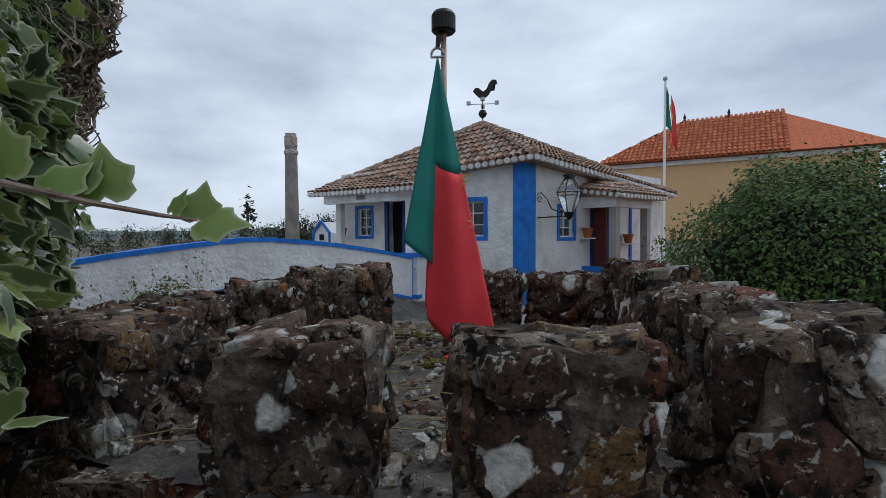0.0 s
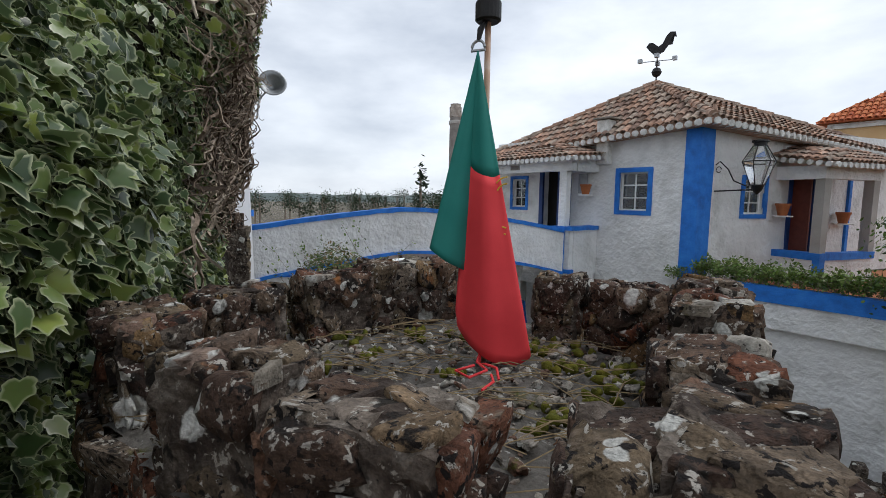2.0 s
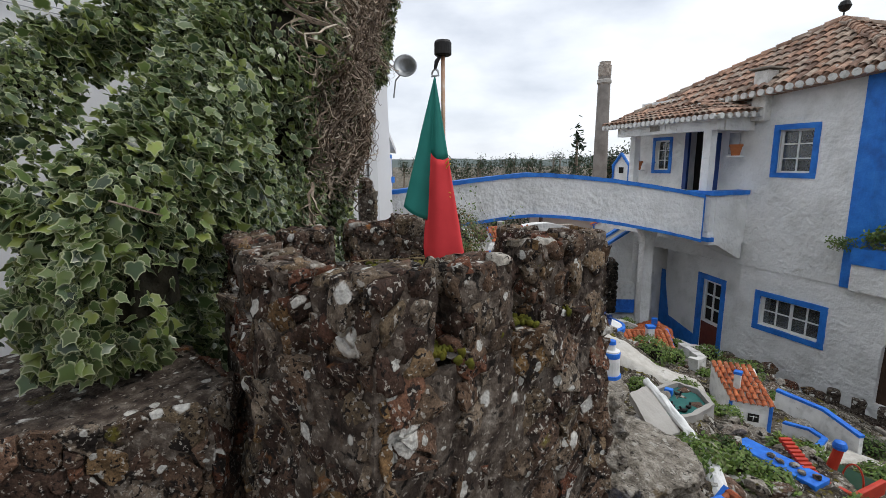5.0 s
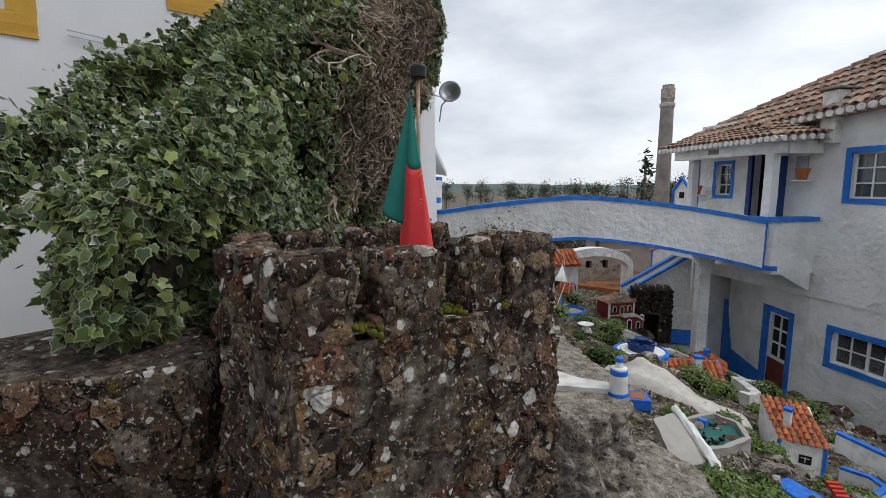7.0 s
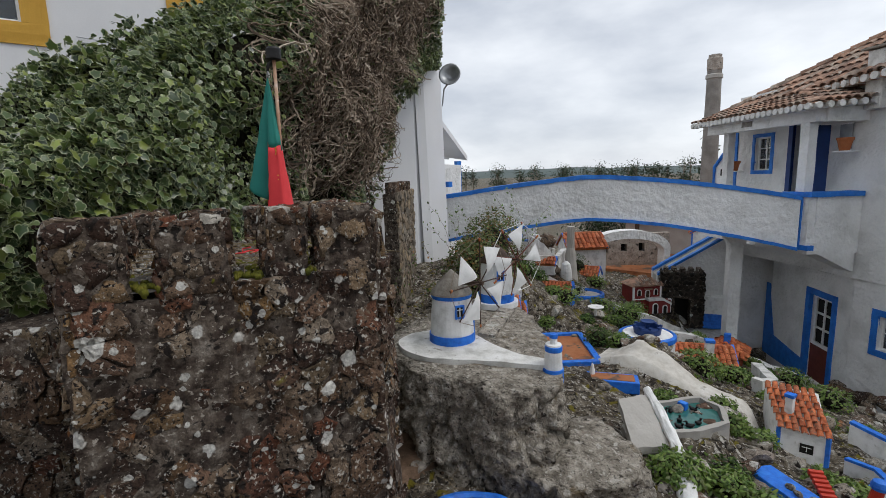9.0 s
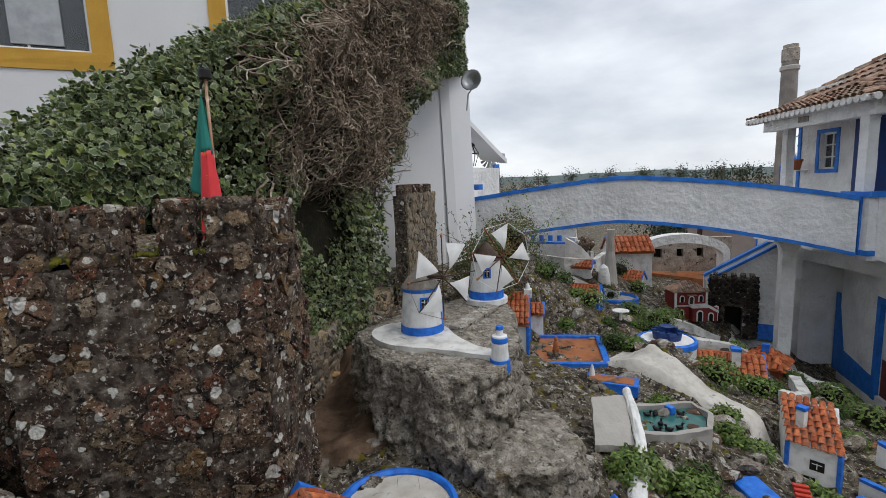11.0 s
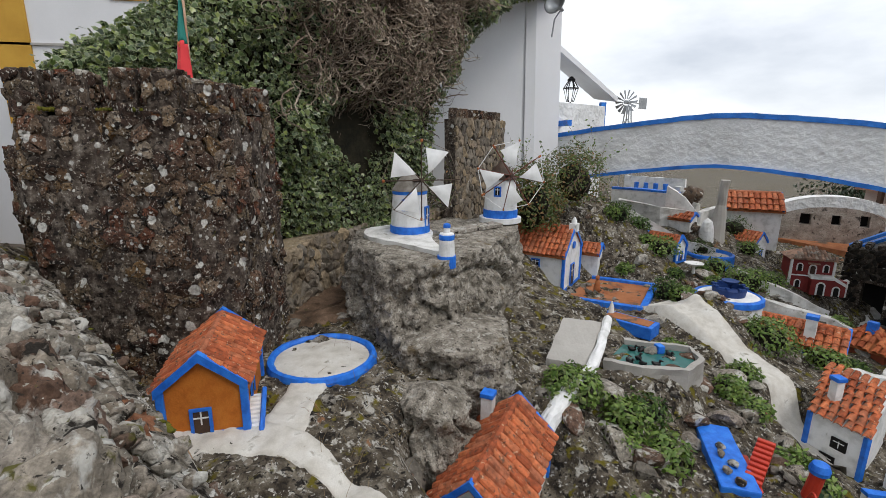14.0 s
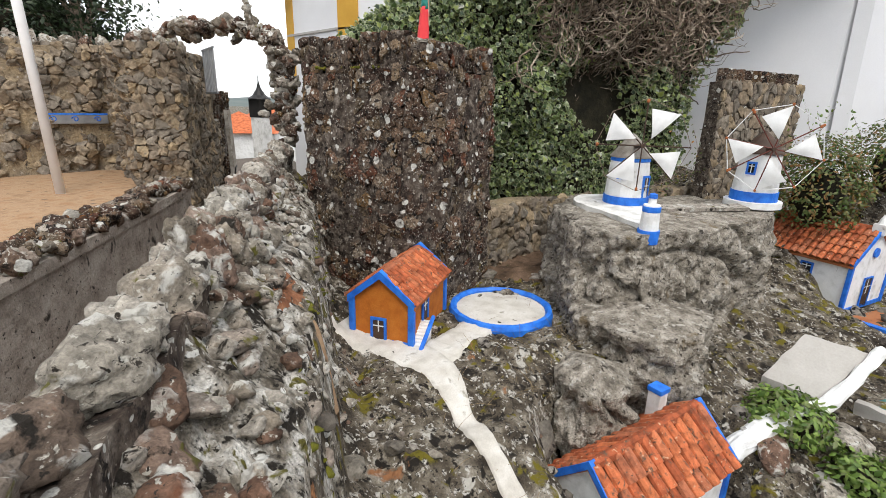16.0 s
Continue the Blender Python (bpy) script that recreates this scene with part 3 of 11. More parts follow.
def face_place(a, b, z0, lean=0.0, wave=0.0):
    """Turns (s, out, z) on a wall from a to b (plan points; the outside lies to the right of that line) into the world."""
    a, b = Vector(a).to_2d(), Vector(b).to_2d()
    d = (b - a).normalized()
    n = Vector((d.y, -d.x))

    def place(s, out, z):
        o = out - lean * z + (wave * noise.noise(Vector((a.x + s, a.y, z)) * 3.1) if wave else 0)
        p = a + d * s + n * o
        return (p.x, p.y, z0 + z)
    return place, (b - a).length


def stones_on(a, b, z0, z1, size, rng, gap=0.012, proud=0.03, uneven=0.5, lean=0.0, wave=0.0, squash=0.85, keep=None, flat=0.62, cut=0.28):
    place, w = face_place(a, b, z0, lean, wave)
    out = []
    for poly in cells(w, z1 - z0, size, rng, squash):
        if keep and not keep(sum(p[0] for p in poly) / len(poly), z0 + sum(p[1] for p in poly) / len(poly)):
            continue
        got = stone(poly, rng, gap, proud, uneven, flat, cut)
        if got:
            out.append(([place(*p) for p in got[0]], got[1]))
    return out


def joined(name, pieces, material, parent=None, label="", smooth=False):
    """Many pieces in one mesh."""
    v, f = [], []
    for pv, pf in pieces:
        k = len(v)
        v += pv
        f += [tuple(i + k for i in q) for q in pf]
    ob = raw(name, v, f, material, parent, label, smooth)
    return tagged(ob, kind="stuff")


def single_stones(name, pieces, material, parent):
    for pv, pf in pieces:
        raw(name, pv, pf, material, parent)


# ---- the ground ----
WALL_A, WALL_T, WALL_N = Vector((3.06, 2.04)), Vector((-0.77, -0.64)).normalized(), Vector((-0.64, 0.77)).normalized()


def clamp(x, a=0.0, b=1.0):
    return min(b, max(a, x))


def smooth(x):
    x = clamp(x)
    return x * x * (3 - 2 * x)


PADS = [(-1.2, 1.75, 0.75, 2.9), (-2.1, 2.1, 0.5, 2.95), (-2.35, 6.25, 1.0, 2.42), (-1.75, 7.55, 0.45, 2.55), (0.2, 5.2, 0.5, 2.62), (0.52, 2.33, 0.62, 2.925), (1.2, 1.8, 0.45, 2.97), (1.46, 3.65, 0.6, 2.19), (0.7, 7.05, 0.5, 1.8),
        (-1.6, 8.8, 0.5, 1.72), (-4.9, 12.2, 0.9, 1.5), (1.4, 5.4, 0.5, 2.28), (-3.6, 8.2, 0.5, 2.5), (-8.0, 15.0, 2.0, 1.9)]


def ground_height(x, y):
    """The village slope: level round the small houses, falling away towards the big house, rising to the low wall and the hillside."""
    h = 2.98 - 0.2 * max(0, y - 3.0) - 0.25 * max(0, x - 0.2) * clamp((y - 2.4) / 2) + 0.17 * max(0, -x - 0.5)
    h -= 0.95 * smooth((y - 9.6) / 2.2) * smooth((x + 4.5) / 2)
    # hillside behind the chapel
    h += 0.75 * math.exp(-((x + 4.3) ** 2 / 1.2 + (y - 6.5) ** 2 / 2.2))
    h += 0.75 * math.exp(-((x + 7.0) ** 2 / 2.2 + (y - 10.0) ** 2 / 1.6))
    h += 0.45 * math.exp(-((x + 1.3) ** 2 / 0.7 + (y - 7.0) ** 2 / 0.25))
    for px, py, r, z in PADS:
        k = 1 - smooth((math.hypot(x - px, y - py) - r * 0.75) / (r * 0.6))
        h += (z - h) * k
    d = (Vector((x, y)) - WALL_A).dot(WALL_N)
    if d < 0.75:
        h = max(h, float(np.interp(d, (0.02, 0.1, 0.2, 0.37, 0.46, 0.75), (4.0, 3.82, 3.74, 3.63, 3.08, 2.86)))) if d > -0.3 else 3.9
    p = Vector((x, y, 0))
    near_wall = clamp(1 - abs(d - 0.3) / 0.5)
    h += near_wall * (0.05 * abs(noise.noise(p * 6.5)) + 0.03 * abs(noise.noise(p * 14 + Vector((4, 0, 0)))))
    h += 0.055 * noise.noise(p * 2.3) + 0.05 * noise.noise(p * 5.1) + 0.03 * abs(noise.noise(p * 9)) + 0.022 * noise.noise(p * 18)
    return h


def patch(name, x0, x1, y0, y1, step, material, label, inside=None):
    nx, ny = int((x1 - x0) / step), int((y1 - y0) / step)
    ids, verts, faces = {}, [], []
    ok = lambda x, y: inside is None or inside(x, y)  # noqa: E731
    for j in range(ny + 1):
        for i in range(nx + 1):
            x, y = x0 + i * step, y0 + j * step
            if ok(x, y):
                ids[i, j] = len(verts)
                verts.append((x, y, ground_height(x, y)))
    for j in range(ny):
        for i in range(nx):
            q = [(i, j), (i + 1, j), (i + 1, j + 1), (i, j + 1)]
            if all(c in ids for c in q):
                faces.append([ids[c] for c in q])
    ob = raw(name, verts, faces, material, None, "", True)
    return tagged(ob, label, "ground", kind="structure")


side = lambda x, y: (Vector((x, y)) - WALL_A).dot(WALL_N)  # noqa: E731
patch("ground_village_near", -2.6, 4.52, -0.5, 7.02, 0.03, SOIL, "mossy stony earth slope between the miniature houses", lambda x, y: side(x, y) > -0.05)
patch("ground_village_far", -10.0, 5.0, 1.0, 17.0, 0.12, SOIL, "rough earth falling towards the big white house", lambda x, y: side(x, y) > 0.3 and not (-2.5 < x < 4.42 and y < 6.9))
bm = bmesh.new()
bmesh.ops.create_circle(bm, cap_ends=True, radius=1500, segments=64)
tagged(part("ground", bm, SOIL), "wide dark ground reaching to the hills", "ground", kind="structure")

# ---- the castle tower ----
FOOT = [(-0.580, 1.180), (-0.620, 0.750), (-0.130, 0.580), (0.210, 0.470), (0.750, 0.500), (0.900, 1.550), (0.620, 1.790), (-0.190, 1.930), (-0.520, 1.460)]
TOWER = [(-0.565, 1.180), (-0.590, 0.760), (-0.130, 0.610), (0.210, 0.490), (0.730, 0.515), (0.840, 1.580), (0.540, 1.770), (-0.190, 1.890), (-0.510, 1.430)]
FLOOR_Z, FOOT_Z = 4.865, 2.75
tower = thing("castle_tower", "miniature castle tower of dark rubble stone with battlements and lichen", "tower")
rng = random.Random(4)
inner = lambda k: [((x - 0.19) * k + 0.19, (y - 1.18) * k + 1.18) for x, y in TOWER]  # noqa: E731
bm = prism(bmesh.new(), inner(1.01), FOOT_Z, FLOOR_Z - 0.03)
for v, p in zip(list(bm.verts)[:len(FOOT)], FOOT):
    v.co.x, v.co.y = p
bmesh.ops.subdivide_edges(bm, edges=bm.edges[:], cuts=22, use_grid_fill=True)
part("core", roughen(roughen(roughen(bm, 1, 0.022, 6), 0, 0.012, 23), 0, 0.006, 60), MORTAR, tower, "rough grey mortar core")
# the stony platform inside the battlements
v, f, n = [], [], 72
for j in range(n + 1):
    for i in range(n + 1):
        x, y = -0.66 + 1.58 * i / n, 0.43 + 1.54 * j / n
        p = Vector((x, y, 0))
        v.append((x, y, FLOOR_Z + 0.012 * noise.noise(p * 9) + 0.012 * noise.noise(p * 26) + 0.03 * noise.noise(p * 3)))


def in_poly(x, y, poly):
    hit = False
    for (ax, ay), (bx, by) in zip(poly, poly[1:] + poly[:1]):
        if (ay > y) != (by > y) and x < ax + (y - ay) * (bx - ax) / (by - ay):
            hit = not hit
    return hit


for j in range(n):
    for i in range(n):
        q = [j * (n + 1) + i, j * (n + 1) + i + 1, (j + 1) * (n + 1) + i + 1, (j + 1) * (n + 1) + i]
        if all(in_poly(v[k][0], v[k][1], inner(1.02)) for k in q):
            f.append(q)
raw("platform", v, f, GRAVEL, tower, "grey gravelly platform with moss", True)
near, rest = [], []
for i, a in enumerate(TOWER):
    a2, b2 = Vector(a), Vector(TOWER[(i + 1) % len(TOWER)])
    a1, b1 = Vector(FOOT[i]), Vector(FOOT[(i + 1) % len(TOWER)])
    w, hgt = (b2 - a2).length, FLOOR_Z + 0.015 - FOOT_Z
    got = []
    for poly in cells(w, hgt, 0.115, rng, 0.8):
        lump = stone(poly, rng, 0.004, 0.017, 0.66, 0.78, 0.16)
        if not lump or rng.random() < 0.16:
            continue
        pts = []
        for s, o, z in lump[0]:
            q0, q1 = a1.lerp(a2, z / hgt), b1.lerp(b2, z / hgt)
            d = (q1 - q0).normalized()
            q = q0.lerp(q1, s / w) + Vector((d.y, -d.x)) * (o + 0.05 * noise.noise(Vector((q0.x + s, q0.y, z)) * 3) + 0.026 * noise.noise(Vector((q0.x + s, q0.y, z)) * 8))
            pts.append((q.x, q.y, min(FOOT_Z + z, FLOOR_Z + 0.004)))
        got.append((pts, lump[1]))
    for g in got:
        z = sum(p[2] for p in g[0]) / len(g[0])
        seen = a in TOWER[1:5]
        (near if seen and z > 4.1 else rest).append(g)
near.sort(key=lambda g: -max(p[2] for p in g[0]))
single_stones("stone", near[:290], RUBBLE, tower)
joined("stonework", near[290:] + rest, RUBBLE_JOINED, tower, "rubble stones of the lower tower")


# the battlements: rough blocks of two or three courses with a flat cap
def merlon(a, b, height, thick, seed):
    r = random.Random(seed)
    a, b = Vector(a), Vector(b)
    d = (b - a).normalized()
    n2 = Vector((d.y, -d.x))
    w = (b - a).length
    bm = bmesh.new()
    z0, z1 = FLOOR_Z - 0.03, FLOOR_Z + height
    prism(bm, [a + n2 * 0.0, b + n2 * 0.0, b - n2 * thick, a - n2 * thick], z0, z1 - 0.01)
    part_ob = part("merlon", roughen(roughen(roughen(bm, 11, 0.014, 7, seed), 0, 0.012, 20, seed), 0, 0.008, 50, seed), MORTAR, tower, "rough battlement block")
    ring = [a, b, b - n2 * thick, a - n2 * thick]
    for p, q in zip(ring, ring[1:] + ring[:1]):
        for g in stones_on(p, q, z0, z1, 0.092, r, gap=0.005, proud=0.016, uneven=0.55, wave=0.025, squash=0.9, flat=0.76, cut=0.2):
            if r.random() < 0.78:
                raw("stone", g[0], g[1], RUBBLE, part_ob, "", True)
    # cap stones, thin and lying flat
    for poly in cells(w + 0.01, thick + 0.01, 0.085, r):
        got = stone(poly, r, 0.004, 0.016, 0.5, 0.72, 0.22)
        if got:
            pts = []
            for s, o, q in got[0]:
                c = a + d * (s - 0.005) - n2 * (q - 0.005)
                pts.append((c.x, c.y, z1 - 0.012 + max(o, -0.01)))
            raw("cap_stone", pts, got[1], RUBBLE if r.random() < 0.7 else COPING, part_ob, "", True)


BATTLEMENTS = [((-0.570, 0.800), (-0.350, 0.700), 0.215, 0.15), ((-0.130, 0.610), (0.090, 0.595), 0.215, 0.14), ((0.215, 0.486), (0.420, 0.488), 0.24, 0.14), ((0.530, 0.488), (0.700, 0.500), 0.245, 0.15),
               ((0.738, 0.505), (0.752, 0.700), 0.26, 0.13), ((0.765, 0.800), (0.780, 1.010), 0.245, 0.14), ((0.795, 1.150), (0.806, 1.300), 0.265, 0.14), ((0.812, 1.345), (0.838, 1.565), 0.265, 0.14),
               ((0.830, 1.590), (0.530, 1.775), 0.215, 0.14), ((0.425, 1.790), (0.290, 1.812), 0.215, 0.13), ((-0.170, 1.890), (-0.390, 1.610), 0.235, 0.14), ((-0.395, 1.590), (-0.505, 1.390), 0.21, 0.15), ((-0.550, 1.250), (-0.580, 1.040), 0.205, 0.15)]
for k, (a, b, hgt, th) in enumerate(BATTLEMENTS):
    merlon(a, b, hgt, th, 1.1 * (k + 1))
# moss cushions and dry straw on the platform
rng = random.Random(8)
for mx, my, r in ((0.64, 0.72, 0.05), (0.66, 1.05, 0.06), (0.67, 1.09, 0.05), (0.69, 1.29, 0.04), (0.60, 0.72, 0.07), (0.58, 0.66, 0.06), (0.66, 0.75, 0.05), (0.36, 1.05, 0.06), (0.42, 1.18, 0.05), (0.33, 1.36, 0.06), (-0.2, 1.5, 0.05), (-0.06, 1.55, 0.06), (0.12, 1.6, 0.05), (-0.22, 1.25, 0.04), (0.5, 0.95, 0.055), (0.3, 1.55, 0.06), (-0.3, 1.1, 0.04), (0.05, 1.2, 0.035), (0.63, 1.0, 0.05), (0.66, 1.28, 0.05), (0.5, 1.3, 0.07), (0.46, 1.42, 0.06), (0.52, 1.1, 0.06), (0.42, 0.78, 0.05), (-0.36, 1.35, 0.06), (0.2, 1.5, 0.06)):
    for _ in range(9):
        me = rock_mesh("moss_clump", (r * rng.uniform(0.15, 0.4), r * rng.uniform(0.15, 0.4), 0.017), rng.random() * 50, MOSS, 2, 1.2)
        ob = hang("moss_clump", me, None, tower, "", True)
        ob.location = (mx + 0.09 + rng.gauss(0, r * 0.55), my + 0.03 + rng.gauss(0, r * 0.55), FLOOR_Z + 0.012)
bm = bmesh.new()
for _ in range(190):
    x, y, a, ln = rng.uniform(-0.36, 0.66), rng.uniform(0.66, 1.62), rng.gauss(0.4, 0.6), rng.uniform(0.05, 0.24)
    p = Vector((x, y, FLOOR_Z + 0.03))
    d = Vector((math.cos(a), math.sin(a), 0)) * ln
    tube(bm, [p, p + d * 0.5 + Vector((0, 0, rng.uniform(0, 0.015))), p + d + Vector((0.01, 0.0, -0.005))], 0.0014, 4)
tagged(part("dry_straw", bm, STRAW), "dry straw scattered on the tower platform", "straw", kind="stuff")

# ---- stone ledge under the ivy, beside the tower ----
ledge = thing("stone_ledge", "rough brown rubble wall under the ivy", "wall")
rng = random.Random(21)
LEDGE = [(-0.95, -0.62), (-0.42, -0.38), (-0.14, 0.06), (0.04, 0.40), (-0.16, 0.585), (-1.2, 0.5)]
part("core", roughen(prism(bmesh.new(), LEDGE, FOOT_Z, 4.60), 12, 0.03, 6), MORTAR, ledge, "mortar core")
got = []
for a, b in zip(LEDGE, LEDGE[1:]):
    got += stones_on(a, b, FOOT_Z, 4.62, 0.115, rng, gap=0.004, proud=0.018, uneven=0.6, wave=0.05, flat=0.78, cut=0.16)
joined("stonework", got, RUBBLE_JOINED, ledge, "brown rubble stones")

# ---- the low wall beside the path ----
low = thing("low_wall", "low rubble wall with big grey lichen-covered coping stones", "wall")
rng = random.Random(31)
P0, P1 = WALL_A - WALL_T * 2.3, WALL_A + WALL_T * 4.6
half = WALL_N * 0.08
part("core", roughen(prism(bmesh.new(), [P0 - half, P1 - half, P1 + half, P0 + half], 2.7, 4.06), 30, 0.035, 7), MORTAR, low, "mortar core")
got = stones_on(P1 - half * 1.1, P0 - half * 1.1, 2.72, 4.1, 0.15, rng, proud=0.04, uneven=0.6, wave=0.05)
got += stones_on(P0 + half * 1.1, P1 + half * 1.1, 3.2, 3.8, 0.11, rng, gap=0.004, proud=0.02, uneven=0.5, wave=0.03)
joined("stonework", got, COPING_JOINED, low, "rubble stones of the wall's faces")
s, k = 0.0, 0
while s < 6.8:
    w = rng.uniform(0.15, 0.27)
    for row in ((-0.03,) if w > 0.19 else (-0.065, 0.035)):
        c = P0 + WALL_T * (s + w / 2 + rng.uniform(-0.03, 0.03)) + WALL_N * (row + rng.uniform(-0.02, 0.02))
        deep = rng.uniform(0.085, 0.105) if w > 0.19 else rng.uniform(0.06, 0.08)
        me = rock_mesh("coping_stone", (w * 0.66, deep, rng.uniform(0.085, 0.115)), 3.1 * k + 1 + row, COPING, 4, 1.05, 0.58, 0.5)
        ob = hang("coping_stone", me, None, low, "", True)
        ob.matrix_basis = pose(c.x, c.y, 4.085 - 0.7 * max(0, row) + rng.uniform(-0.02, 0.02), rng.uniform(-11, 11), rng.uniform(-9, 9), math.degrees(math.atan2(WALL_T.y, WALL_T.x)) + rng.uniform(-20, 20))
    s += w * 0.84
    k += 1
# smaller stones on the slope behind it, steep beside the wall and thinning out below
for k in range(230):
    s, d = rng.uniform(0.2, 5.2), abs(rng.gauss(0.0, 0.13)) + 0.05
    c = P0 + WALL_T * s + WALL_N * d
    r = rng.uniform(0.02, 0.05) * (1.7 if d < 0.14 and rng.random() < 0.6 else 1)
    me = rock_mesh("slope_stone", (r * rng.uniform(0.8, 1.5), r, r * rng.uniform(0.5, 0.9)), 7.7 * k + 100, COPING, 3, 0.9, 0.55, 0.5)
    ob = hang("slope_stone", me, None, low, "", True)
    ob.matrix_basis = pose(c.x, c.y, float(np.interp(d, (-0.04, 0.05, 0.12, 0.22, 0.35, 0.43), (4.03, 3.99, 3.91, 3.82, 3.70, 3.34))) + 0.02, rng.uniform(-35, 35), rng.uniform(-35, 35), rng.uniform(0, 360))
# lichen-crusted old mortar that fills the slope from the wall's back down to its edge
CRUST = shader("lichen_crusted_mortar", [(0.07, 0.058, 0.043), (0.20, 0.175, 0.14), (0.40, 0.375, 0.33), (0.60, 0.58, 0.54)], 0.95, scale=9, detail=10, contrast=(0.36, 0.64), bump=1.0, bump_scale=40, grain=0.5, bump2=(1.0, 0.04, 20.0),
               specks=[((0.02, 0.016, 0.012), 12, 0.56, 0.05, 9.0), ((0.03, 0.025, 0.018), 34, 0.59, 0.04), ((0.105, 0.092, 0.018), 9, 0.595, 0.05, 9.0), ((0.62, 0.61, 0.57), 15, 0.61, 0.04)])
v, f, nu, nv = [], [], 210, 22
for i in range(nu + 1):
    for j in range(nv + 1):
        d = -0.04 + 0.47 * j / nv + 0.05 * noise.noise(Vector((i * 0.13, 0, 5))) * j / nv
        c = P0 + WALL_T * (5.4 * i / nu) + WALL_N * d
        p = Vector((c.x, c.y, 0))
        z = float(np.interp(d, (-0.04, 0.05, 0.12, 0.22, 0.35, 0.43), (4.03, 3.99, 3.91, 3.82, 3.70, 3.34)))
        v.append((c.x, c.y, z + 0.05 * noise.noise(p * 4) + 0.04 * abs(noise.noise(p * 9)) + 0.022 * noise.noise(p * 21) + 0.012 * noise.noise(p * 44)))
for i in range(nu):
    for j in range(nv):
        q = i * (nv + 1) + j
        f.append((q, q + 1, q + nv + 2, q + nv + 1))
raw("crust", v, f, CRUST, low, "pale lichen-crusted mortar slope", True)
v, f = [], []
for i in range(29):
    for j in range(13):
        u, w_ = 2 * i / 28 - 1, 2 * j / 12 - 1
        c = P0 + WALL_T * (2.62 + 0.26 * u) + WALL_N * (0.24 + 0.085 * w_ + 0.05 * u)
        p = Vector((c.x, c.y, 0))
        d = (c - WALL_A).dot(WALL_N)
        z = float(np.interp(d, (-0.04, 0.05, 0.12, 0.22, 0.35, 0.43), (4.03, 3.99, 3.91, 3.82, 3.70, 3.34)))
        v.append((c.x, c.y, z + 0.05 * noise.noise(p * 4) + 0.04 * abs(noise.noise(p * 9)) + 0.014 - 0.12 * max(0, u * u + w_ * w_ - 0.45 + 0.7 * noise.noise(p * 12)) + 0.016 * noise.noise(p * 34)))
for i in range(28):
    for j in range(12):
        q = i * 13 + j
        f.append((q, q + 1, q + 14, q + 13))
raw("red_earth", v, f, shader("red_earth", [(0.12, 0.05, 0.026), (0.22, 0.092, 0.046), (0.30, 0.15, 0.085)], 0.95, scale=14, bump=1.0, bump_scale=60, grain=0.4, specks=[((0.05, 0.035, 0.025), 22, 0.60, 0.05), ((0.42, 0.39, 0.34), 26, 0.64, 0.04)]), low, "bare patch of red earth", True)
# moss in flat broken cushions
for k in range(26):
    s0, d0 = rng.uniform(0.8, 4.6), abs(rng.gauss(0.16, 0.12)) + 0.1
    for _ in range(8):
        c = P0 + WALL_T * (s0 + rng.gauss(0, 0.05)) + WALL_N * (d0 + rng.gauss(0, 0.025))
        r = rng.uniform(0.008, 0.024)
        ob = hang("moss_clump", rock_mesh("moss_clump", (r * 1.5, r, r * 0.5), rng.random() * 900, MOSS, 2, 1.4), None, low, "", True)
        ob.matrix_basis = pose(c.x, c.y, ground_height(c.x, c.y) + 0.003, rng.uniform(-20, 20), rng.uniform(-20, 20), rng.uniform(0, 360))

# ---- the big grey rock with the mills ----
rock = thing("rock_outcrop", "big grey bare rock carrying two model windmills", "rock")


